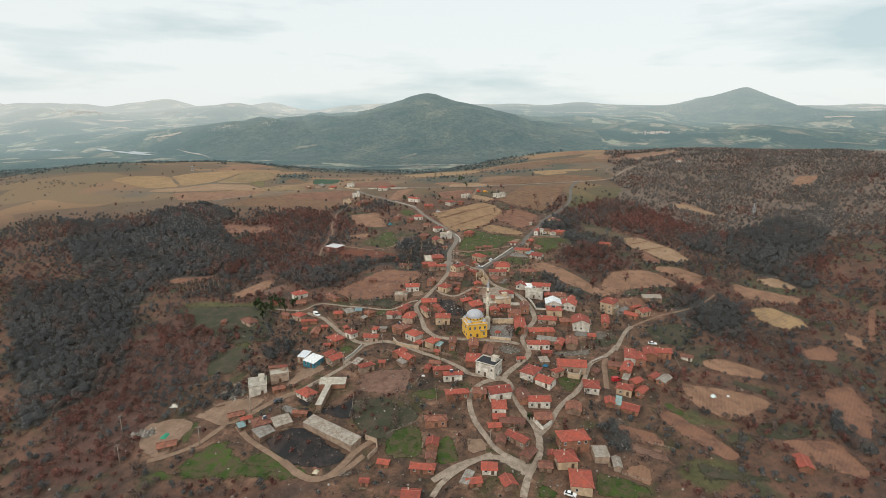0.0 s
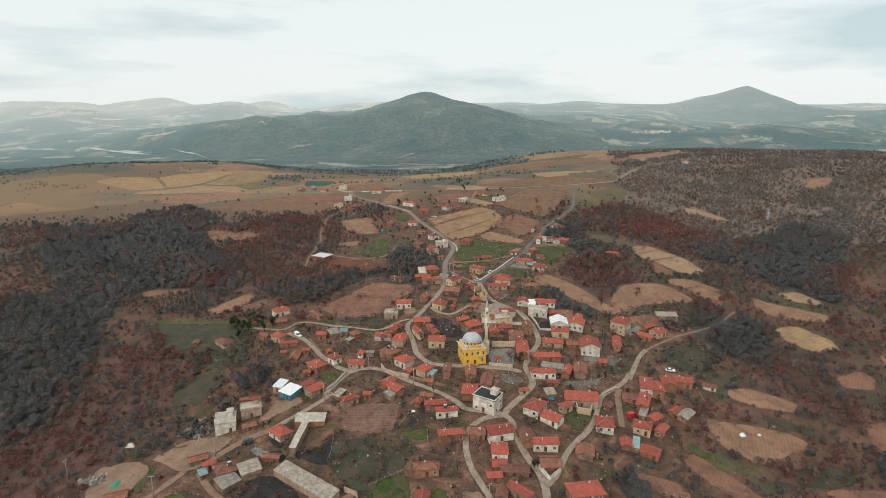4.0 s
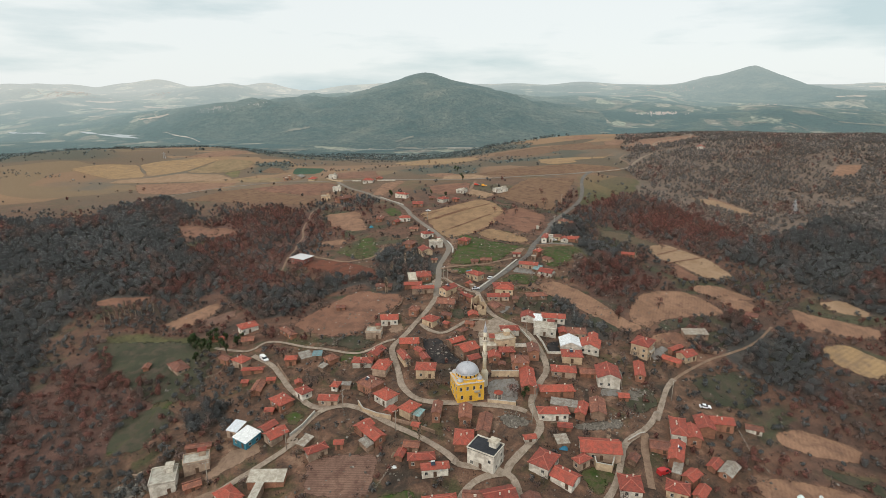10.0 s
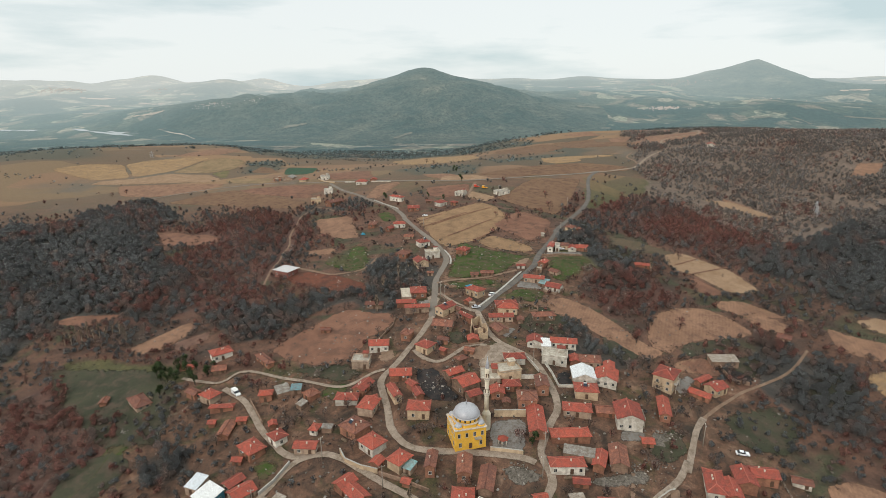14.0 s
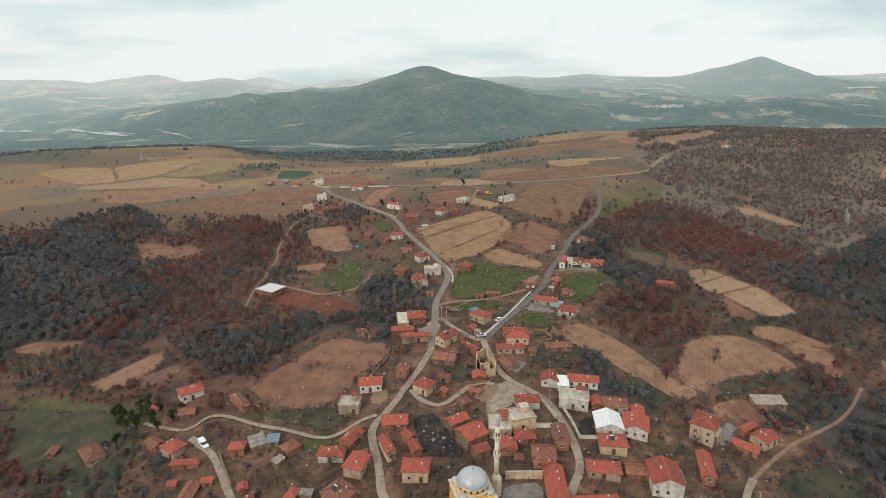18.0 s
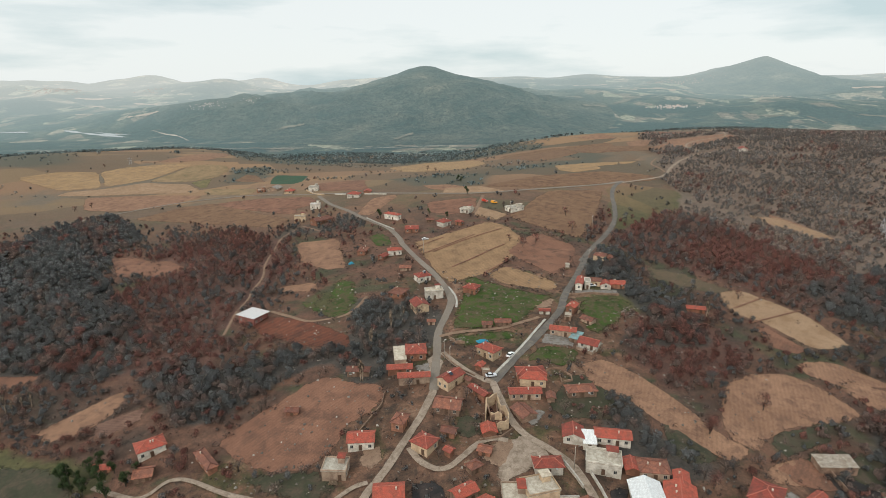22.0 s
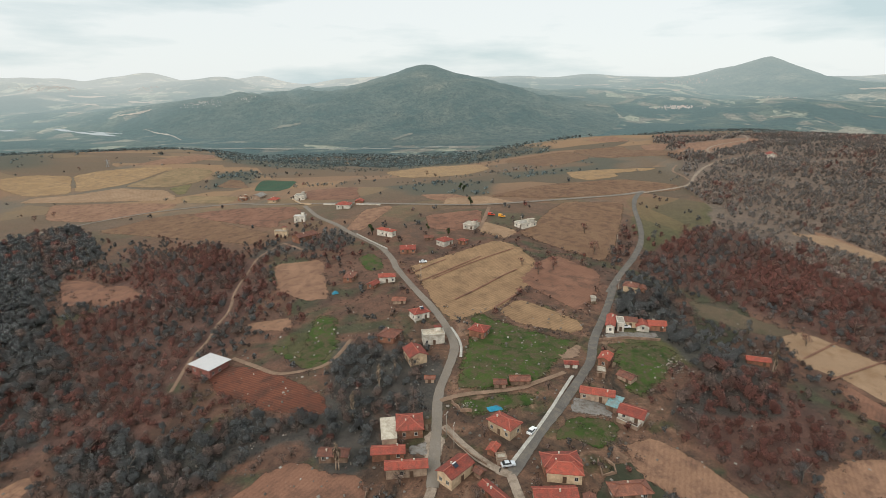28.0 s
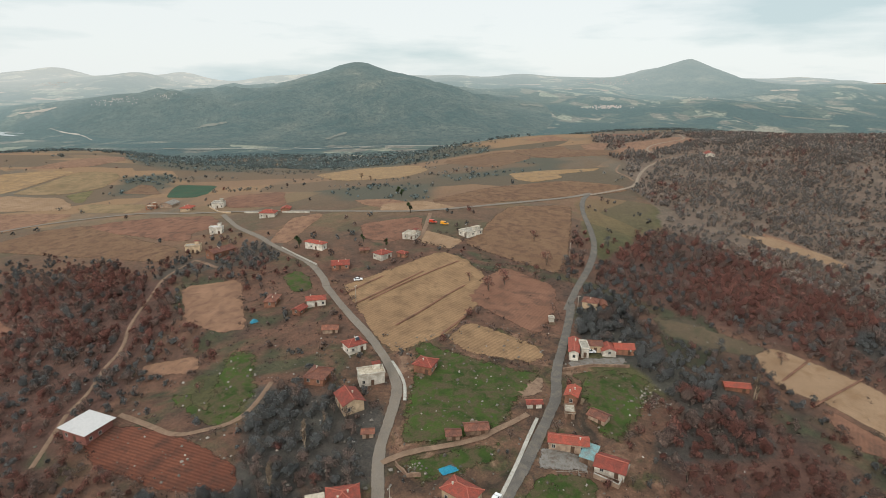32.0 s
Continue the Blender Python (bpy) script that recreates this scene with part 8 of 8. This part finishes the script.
# ---- scrub and woods ----
def clear_of(x, y, margin=1.0, fields=True):
    """Which of the points stand clear of buildings, streets, yards and tilled fields."""
    ok = np.ones(x.shape, bool)
    for hx, hy, a, w, d in HOUSES:
        q = np.abs(x - hx) + np.abs(y - hy) < 40
        u = (x[q] - hx) * math.cos(a) + (y[q] - hy) * math.sin(a)
        v = -(x[q] - hx) * math.sin(a) + (y[q] - hy) * math.cos(a)
        ok[q] &= ~((np.abs(u) < w / 2 + margin) & (np.abs(v) < d / 2 + margin))
    for p, half in ROADS:
        for c in p:
            q = (np.abs(x - c[0]) < 8) & (np.abs(y - c[1]) < 8)
            ok[q] &= np.hypot(x[q] - c[0], y[q] - c[1]) > half + margin + 0.8
    for p in PLOTS:
        ok &= ~inside(p, x, y)
    if fields:
        for _, p in FIELDS:
            ok &= ~inside(p, x, y)
    return ok


bush_rng = random.Random(5)
TREE = [flakes(bush_rng, 190, (1.0, 1.0, 0.15, 1.9), 0.34, 6, 0.3) for _ in range(8)]
FAR_TREE = [flakes(bush_rng, 44, (1.0, 1.0, 0.1, 1.8), 0.74, 2, 0.3) for _ in range(8)]
BUSH = [flakes(bush_rng, 48, (1.1, 1.1, 0.05, 1.4), 0.36, 3) for _ in range(7)]
CLUMP = [flakes(bush_rng, 26, (1.05, 1.05, 0.05, 1.3), 0.54, 2) for _ in range(6)]
LOW = [flakes(bush_rng, 10, (1.0, 1.0, 0.0, 0.5), 0.5, 1) for _ in range(6)]

pts = np.random.default_rng(11)
sx, sy = [q.ravel() for q in np.meshgrid(np.arange(-480, 640, 3.9), np.arange(130, 1000, 3.9))]
sx, sy = sx + pts.uniform(-1.9, 1.9, len(sx)), sy + pts.uniform(-1.9, 1.9, len(sx))
# keep to what lies in view of the flight: a wedge that opens ahead
seen = np.abs(sx) < 0.86 * (sy + 20)
sx, sy = sx[seen], sy[seen]
grown = {kind: cover(kind, sx, sy) for kind in COVER}
village = np.exp(-((sx - 15) / 75) ** 2 - ((sy - 265) / 80) ** 2) + 0.8 * np.exp(-((sx - 20) / 45) ** 2 - ((sy - 400) / 60) ** 2)
slopes = ease(60, 100, np.abs(sx - 15)) * (1 - ease(560, 640, sy))
chance = 0.10 + 0.30 * np.clip(village, 0, 1) + slopes * (0.36 + 0.56 * ease(0.34, 0.60, wave(sx, sy, 14, 4.4))) * (1 - 0.5 * np.clip(village, 0, 1))
chance = np.where(sy > 640, 0.004, chance)
chance = np.where(grown["hill"], 0.40 + 0.55 * ease(0.3, 0.6, wave(sx, sy, 24, 6.0)), chance)
chance = np.where(grown["russet"], 0.70 + 0.25 * ease(0.3, 0.6, wave(sx, sy, 13, 3.1)), chance)
chance = np.where(grown["green"], 0.05, chance)
chance = np.where(grown["wood"], 0.70 + 0.25 * ease(0.25, 0.5, wave(sx, sy, 21, 0.7)), chance)
chance = np.where(grown["deep"], 0.0, chance)
stand = (pts.random(len(sx)) < chance) & clear_of(sx, sy, 1.6)
sx, sy, village = sx[stand], sy[stand], village[stand]
grown = {kind: q[stand] for kind, q in grown.items()}
size = pts.uniform(0.9, 2.1, len(sx)) * (1 - 0.35 * np.clip(village, 0, 1))
size = np.where(grown["hill"], pts.uniform(1.2, 2.3, len(sx)), size)
size = np.where(grown["russet"], pts.uniform(1.2, 2.4, len(sx)), size)
size = np.where(grown["wood"], pts.uniform(1.9, 3.2, len(sx)) * np.where((sy > 540) & (sx > -125), 0.6, 1.0) * (1 - 0.45 * np.clip(village, 0, 1)), size)
tint = 0.5 * wave(sx, sy, 33, 2.2) + 0.5 * wave(sx, sy, 15, 5.7) + pts.normal(0, 0.20, len(sx)) - 0.12 * np.clip(village, 0, 1) - 0.08 * ease(60, 150, -sx)
tint += np.where(grown["russet"], 0.21, 0) - np.where(grown["wood"], 0.20, 0) - np.where(grown["hill"], 0.23, 0)
for low_t, high_t, key, said in ((-9, 0.44, "dark", "dark leafless trees on the valley side"), (0.44, 0.65, "grey", "grey-brown leafless trees on the slopes"), (0.65, 9, "russet", "russet oak scrub holding dry leaves")):
    q = (tint >= low_t) & (tint < high_t)
    near = sy < 470
    scrub("thicket", said, TWIG[key], TREE, sx[q & near], sy[q & near], size[q & near], 3)
    hill = q & ~near & grown["hill"]
    scrub("hill_woods", said.replace("slopes", "hill"), TWIG[{"dark": "hill_dark", "grey": "hill"}.get(key, key)], FAR_TREE, sx[hill], sy[hill], size[hill], 23)
    rest = q & ~near & ~grown["hill"]
    scrub("thicket", said, TWIG[key], FAR_TREE, sx[rest], sy[rest], size[rest], 43)

# low weeds and brush all over the near slopes
gx, gy = pts.uniform(-250, 260, 16000), pts.uniform(140, 560, 16000)
g = clear_of(gx, gy, 0.4, False) & (np.abs(gx) < 0.86 * gy) & (pts.random(16000) < 0.25 + 0.6 * wave(gx, gy, 9, 4.0))
for _, p in FIELDS:
    g &= ~inside(p, gx, gy) | (pts.random(16000) < 0.05)
gx, gy = gx[g], gy[g]
scrub("weeds", "low dry weeds and bramble", TWIG["grey"], LOW, gx, gy, pts.uniform(0.6, 1.6, len(gx)), 6)

# hedges along the edges of the fields
hx, hy = [], []
for key, p in FIELDS:
    if key == "grass":
        continue
    for (ax, ay), (bx, by) in zip(p, p[1:] + p[:1]):
        n = int(math.hypot(bx - ax, by - ay) / 2.6)
        for k in range(n):
            if noise.noise(Vector((ax + k, ay, 0.3)) * 0.13) > 0.0 and ay < 600:
                t = (k + pts.random()) / n
                hx.append(ax + (bx - ax) * t + pts.normal(0, 1.2))
                hy.append(ay + (by - ay) * t + pts.normal(0, 1.2))
hx, hy = np.array(hx), np.array(hy)
q = clear_of(hx, hy, 0.6, False)
scrub("hedge", "straggling leafless hedge between fields", TWIG["grey"], BUSH, hx[q], hy[q], pts.uniform(0.6, 1.6, q.sum()), 8)

# woods and tree lines of the plateau and the valley beyond
FAR_CLUMP = [flakes(bush_rng, 16, (1.0, 1.0, 0.1, 1.2), 1.0, 1) for _ in range(6)]
vx, vy = pts.uniform(-1700, 1700, 90000), pts.uniform(620, 1950, 90000)
deep = cover("deep", vx, vy)
belt = np.exp(-((vx + 90) / 230) ** 2 - ((vy - 1190) / 110) ** 2) + ease(480, 620, -vx) * ease(900, 1000, vy)
chance = 0.006 + 0.9 * ease(0.62, 0.74, wave(0.42 * vx, vy, 15, 5.1)) * ease(700, 800, vy) + 0.6 * np.clip(belt, 0, 1) + 0.9 * ease(1250, 1400, vy)
deep &= pts.random(90000) < 0.15 + 0.75 * ease(0.36, 0.62, wave(0.4 * vx, vy, 17, 2.2))
v = (deep | (pts.random(90000) < 0.7 * chance)) & (np.abs(vx) < 0.9 * vy) & ~cover("hill", vx, vy)
v &= clear_of(vx, vy, 2.0)
for bare in ([(154, 1015), (300, 1250), (447, 1400), (640, 1380), (429, 901), (366, 830), (264, 773), (230, 733), (188, 762), (130, 798)],
             [(-750, 1050), (-590, 1200), (-400, 1200), (-336, 1079), (-276, 914), (-260, 740), (-448, 780), (-650, 900)]):
    v &= ~inside(bare, vx, vy) | (pts.random(90000) < 0.10)
vx, vy = vx[v], vy[v]
vs = pts.uniform(1.0, 2.6, len(vx)) * np.where(vy > 1000, 1.25, 1.0)
# both kinds of far wood have haze in their twig colour
q = (vy < 1080) & ~deep[v]
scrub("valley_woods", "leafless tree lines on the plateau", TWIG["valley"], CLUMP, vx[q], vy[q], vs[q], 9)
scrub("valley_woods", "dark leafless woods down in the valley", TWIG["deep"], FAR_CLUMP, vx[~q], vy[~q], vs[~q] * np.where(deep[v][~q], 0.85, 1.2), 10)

# loose stones and litter about the yards and ruins
def stones(name, label, mat, xs, ys, sizes, seed):
    rng = np.random.default_rng(seed)
    base = np.array([(-1, -0.8, 0), (1, -0.9, 0), (0.9, 0.8, 0), (-0.8, 1, 0), (-0.6, -0.5, 0.9), (0.7, -0.4, 0.8), (0.5, 0.6, 1.0), (-0.5, 0.6, 0.75)])
    quads = np.array([(0, 1, 5, 4), (1, 2, 6, 5), (2, 3, 7, 6), (3, 0, 4, 7), (4, 5, 6, 7)])
    zs = height(xs, ys)
    co = base[None] * (sizes[:, None] * rng.uniform(0.6, 1.4, (len(xs), 3)))[:, None] + rng.normal(0, 0.08, (len(xs), 8, 3)) * sizes[:, None, None]
    t = rng.uniform(0, 6.283, len(xs))[:, None]
    cx, cy = co[..., 0] * np.cos(t) - co[..., 1] * np.sin(t), co[..., 0] * np.sin(t) + co[..., 1] * np.cos(t)
    co = np.stack([cx + xs[:, None], cy + ys[:, None], co[..., 2] + zs[:, None] + 0.2], -1).reshape(-1, 3)
    me = bpy.data.meshes.new(name)
    fill(me, co, (np.arange(len(xs)) * 8)[:, None, None].repeat(5, 1).reshape(-1, 1) + np.tile(quads, (len(xs), 1)))
    me.materials.append(mat)
    return tagged(new(name, me), label, "stones", kind="stuff")


STONE = twigs("broken_pale_stone", [(0.0, (0.08, 0.068, 0.056)), (0.75, (0.17, 0.148, 0.125)), (1.0, (0.36, 0.32, 0.28))], False)
stones("rubble", "heap of pale broken stone", STONE, 89.5 + pts.normal(0, 3.6, 130), 284.1 + pts.normal(0, 2.2, 130), pts.uniform(0.07, 0.55, 130) ** 1.5, 51)
stones("rubble", "heap of pale broken stone", STONE, 82.1 + pts.normal(0, 2.7, 80), 269.5 + pts.normal(0, 1.7, 80), pts.uniform(0.07, 0.55, 80) ** 1.5, 52)
stones("rubble", "rubble of a fallen house", STONE, 71.6 + pts.normal(0, 5.0, 210), 266.3 + pts.normal(0, 3.1, 210), pts.uniform(0.07, 0.55, 210) ** 1.5, 53)
stones("rubble", "rubble and litter by the ruins", STONE, -100.0 + pts.normal(0, 4.0, 190), 240.7 + pts.normal(0, 2.5, 190), pts.uniform(0.07, 0.95, 190) ** 1.5, 54)
stones("rubble", "stones of a fallen wall", STONE, 14.1 + pts.normal(0, 2.2, 80), 401.5 + pts.normal(0, 1.4, 80), pts.uniform(0.07, 0.55, 80) ** 1.5, 55)
stones("rubble", "pale rock outcrop on the slope", STONE, 96.0 + pts.normal(0, 3.6, 130), 425.3 + pts.normal(0, 2.2, 130), pts.uniform(0.07, 0.55, 130) ** 1.5, 56)
stones("rubble", "pale rock outcrop on the slope", STONE, 107.3 + pts.normal(0, 2.7, 60), 412.1 + pts.normal(0, 1.7, 60), pts.uniform(0.07, 0.55, 60) ** 1.5, 57)
stones("rubble", "heap of white broken stone", STONE, -36.3 + pts.normal(0, 1.8, 70), 181.9 + pts.normal(0, 1.1, 70), pts.uniform(0.07, 0.55, 70) ** 1.5, 58)
stones("rubble", "heap of field stones", STONE, -116.1 + pts.normal(0, 1.4, 30), 298.9 + pts.normal(0, 0.8, 30), pts.uniform(0.07, 0.55, 30) ** 1.5, 59)
stones("rubble", "loose stones below the street", STONE, 34.9 + pts.normal(0, 3.6, 80), 264.3 + pts.normal(0, 2.2, 80), pts.uniform(0.07, 0.55, 80) ** 1.5, 60)
stones("rubble", "field stones among weeds", STONE, -49.8 + pts.normal(0, 4.0, 30), 280.1 + pts.normal(0, 2.5, 30), pts.uniform(0.07, 0.55, 30) ** 1.5, 61)
stones("rubble", "stones and litter on waste ground", STONE, 6.7 + pts.normal(0, 4.0, 70), 309.5 + pts.normal(0, 2.5, 70), pts.uniform(0.07, 0.55, 70) ** 1.5, 62)
stones("rubble", "pale rock outcrop", STONE, 97.2 + pts.normal(0, 2.7, 45), 431.5 + pts.normal(0, 1.7, 45), pts.uniform(0.07, 0.55, 45) ** 1.5, 63)
stones("rubble", "loose stones along the lane", STONE, -50.1 + pts.normal(0, 8.1, 60), 322.5 + pts.normal(0, 5.0, 60), pts.uniform(0.07, 0.55, 60) ** 1.5, 64)
stones("rubble", "broken stone by the pen", STONE, 142.1 + pts.normal(0, 2.7, 45), 320.9 + pts.normal(0, 1.7, 45), pts.uniform(0.07, 0.55, 45) ** 1.5, 65)
stones("rubble", "excavated pale earth and stone", STONE, -132.1 + pts.normal(0, 2.7, 190), 217.8 + pts.normal(0, 1.7, 190), pts.uniform(0.07, 0.95, 190) ** 1.5, 66)
lx, ly = pts.normal(12, 62, 4200), pts.uniform(165, 480, 4200)
q = clear_of(lx, ly, 0.3, False)
stones("litter", "stray stones, timber and litter about the village", STONE, lx[q], ly[q], pts.uniform(0.2, 0.7, q.sum()) ** 2, 90)



# ---- small things about the village ----
def gazebo(x, y):
    e = thing("gazebo", x, y, z_at(x, y), 15, "small six-sided fountain pavilion with a red roof", "gazebo")
    for k in range(6):
        a = math.pi / 3 * k
        part("post", boxes("post", CHIMNEY, (-0.1, 0.1, -0.1, 0.1, -0.3, 2.3)), e, at=pose(1.5 * math.cos(a), 1.5 * math.sin(a), 0))
    part("roof", lathe("roof", ROOF["r"], [(2.1, 2.3), (2.0, 2.42), (0.05, 3.4)], 6, False), e)
    part("basin", lathe("basin", SOIL["concrete"], [(0.7, -0.2), (0.7, 0.8), (0.55, 0.8), (0.55, 0.7)], 12), e)


def tarp_heap(x, y, w, d, h, colour, label):
    """A sheet thrown over a heap, sagging and creased."""
    rng = random.Random(int(x * 3 + y))
    n, v, f = 9, [], []
    for j in range(n):
        for i in range(n):
            a, b = i / (n - 1) * 2 - 1, j / (n - 1) * 2 - 1
            v.append((a * w / 2 * (1 + rng.uniform(-0.06, 0.06)), b * d / 2 * (1 + rng.uniform(-0.06, 0.06)), max(0.02, h * (1 - a * a) * (1 - b * b) + rng.uniform(-0.1, 0.1) * h)))
    f = [(j * n + i, j * n + i + 1, (j + 1) * n + i + 1, (j + 1) * n + i) for j in range(n - 1) for i in range(n - 1)]
    me = mesh_of("tarpaulin", v, f, plain("tarpaulin_sheet", colour, 0.5), True)
    ob = new("tarpaulin", me)
    ob.matrix_basis = pose(x, y, z_at(x, y) + 0.1, 0, 0, rng.uniform(0, 90))
    tagged(ob, label, "tarpaulin")


def woodpile(x, y, turn, rows):
    e = thing("woodpile", x, y, z_at(x, y), turn, "stack of grey split firewood beside a house", "woodpile", "woodpiles")
    rng = random.Random(int(x * 11 + y * 5))
    log = LOG
    for r in range(rows):
        for k in range(7 - r):
            part("log", log, e, at=pose((k + 0.5 * r) * 0.42 - 1.3, rng.uniform(-0.12, 0.12), 0.2 + r * 0.37, 90, rng.uniform(0, 360), rng.uniform(-6, 6)))


def fence(*points):
    """Weathered stakes with two rails."""
    p = np.array(points, float)
    o = p[0]
    z0 = z_at(*o)
    e = thing("fence", o[0], o[1], z0, 0, "leaning weathered stake fence with wire rails", "fence")
    rails = {0.5: [], 1.0: []}
    for a, b in zip(p[:-1], p[1:]):
        n = max(1, int(np.hypot(*(b - a)) / 2.2))
        q = [a + (b - a) * k / n for k in range(n + 1)]
        for c in q[:-1]:
            part("stake", STAKE, e, at=pose(c[0] - o[0], c[1] - o[1], z_at(*c) - z0, 4 * math.sin(c[0]), 4 * math.sin(c[1]), 0))
        for c, d in zip(q[:-1], q[1:]):
            for zz in (0.5, 1.0):
                rails[zz].append((Vector((c[0] - o[0], c[1] - o[1], z_at(*c) - z0 + zz)), Vector((d[0] - o[0], d[1] - o[1], z_at(*d) - z0 + zz))))
    for pairs in rails.values():
        part("rail", bars("rail", POLE, pairs, 0.025), e)


LOG = lathe("log", LOGS, [(0.17, -0.5), (0.19, 0), (0.17, 0.5)], 7)
STAKE = lathe("stake", POLE, [(0.06, -0.3), (0.05, 1.3)], 6)
gazebo(30.1, 277.0)
tarp_heap(24.7, 400.7, 5, 3.2, 0.8, (0.02, 0.20, 0.30), "blue tarpaulin over a heap in the grass")
tarp_heap(-121.2, 214.4, 4.5, 3, 1.2, (0.03, 0.22, 0.13), "green tarpaulin over a heap")
tarp_heap(127.3, 234.0, 2.6, 2.2, 1.3, (0.55, 0.62, 0.60), "white sheet over a heap in the field")
tarp_heap(134.9, 235.0, 1.6, 1.2, 0.8, (0.5, 0.52, 0.50), "pale sheet over a small heap in the field")
tarp_heap(-48.1, 183.4, 2.6, 2.2, 1.0, (0.5, 0.42, 0.30), "pale mound of earth under a sheet")
tarp_heap(51.1, 250.5, 4, 3, 1.2, (0.03, 0.14, 0.22), "blue tarpaulin over stored timber")
tarp_heap(-48.7, 501.4, 3.5, 2.5, 1.5, (0.03, 0.18, 0.25), "blue tarpaulin among the trees")
tarp_heap(-127.9, 237.0, 4, 3, 1.2, (0.55, 0.5, 0.42), "pale sheet over a heap by the ruins")
tarp_heap(-9.0, 241.1, 1.6, 1.4, 0.7, (0.6,0.6,0.58), "white sheet on the garden plot")
tarp_heap(147.9, 347.7, 2.5, 1.5, 0.6, (0.5,0.5,0.5), "pale sheet on the slope")
fence((-23.0, 201.6), (-17.7, 204.9), (-10.9, 208.3))
fence((-40.6, 227.7), (-39.8, 219.4), (-40.3, 214.3))
fence((64.3, 184.1), (68.3, 181.5), (77.5, 178.3))
fence((-15.3, 230.5), (-12.1, 236.9), (-9.9, 242.0))
fence((-102.3, 303.8), (-95.3, 306.8), (-94.6, 309.7))
fence((63.2, 395.5), (58.3, 396.4), (54.5, 396.7))
fence((80.0, 200.4), (89.5, 197.9), (94.4, 196.1))
fence((121.5, 265.8), (120.0, 249.6), (122.4, 243.5))

yard_rng = random.Random(77)
spots = []
for hx, hy, a, w, d in HOUSES[2::4]:
    s = yard_rng.choice((-1, 1))
    x, y = hx - math.sin(a) * s * (d / 2 + 1.0), hy + math.cos(a) * s * (d / 2 + 1.0)
    if clear_of(np.array([x]), np.array([y]), 0.3, False)[0]:
        woodpile(x, y, math.degrees(a), yard_rng.choice((2, 3, 3)))
while len(spots) < 130:
    x, y = yard_rng.uniform(-75, 105), yard_rng.uniform(185, 440)
    if clear_of(np.array([x]), np.array([y]), 1.3)[0] and abs(x - 15) < 95 - 0.15 * abs(y - 270):
        spots.append((x, y))
plant(bare_tree("fruit_tree", "small leafless garden fruit tree", 51, 4.2, 1.9, TWIG["grey"], BARK, 0.26, 340), spots, "garden trees", 0.7, 1.3)

# broad crowns that stand out of the scrub on the slopes
slope_rng = random.Random(93)
for label, key, seed, count in (("round-crowned oak holding russet leaves", "russet", 61, 46), ("leafless grey tree on the slope", "dark", 62, 40)):
    spots = []
    while len(spots) < count:
        x, y = slope_rng.uniform(-210, 230), slope_rng.uniform(210, 590)
        if abs(x) > 55 and abs(x) < 0.8 * (y - 60) and clear_of(np.array([x]), np.array([y]), 2.5)[0]:
            spots.append((x, y))
    plant(bare_tree("tree", label, seed, 5.6, 2.7, TWIG[key], BARK, 0.30, 620), spots, label.split()[-2] + " trees", 0.65, 1.35)
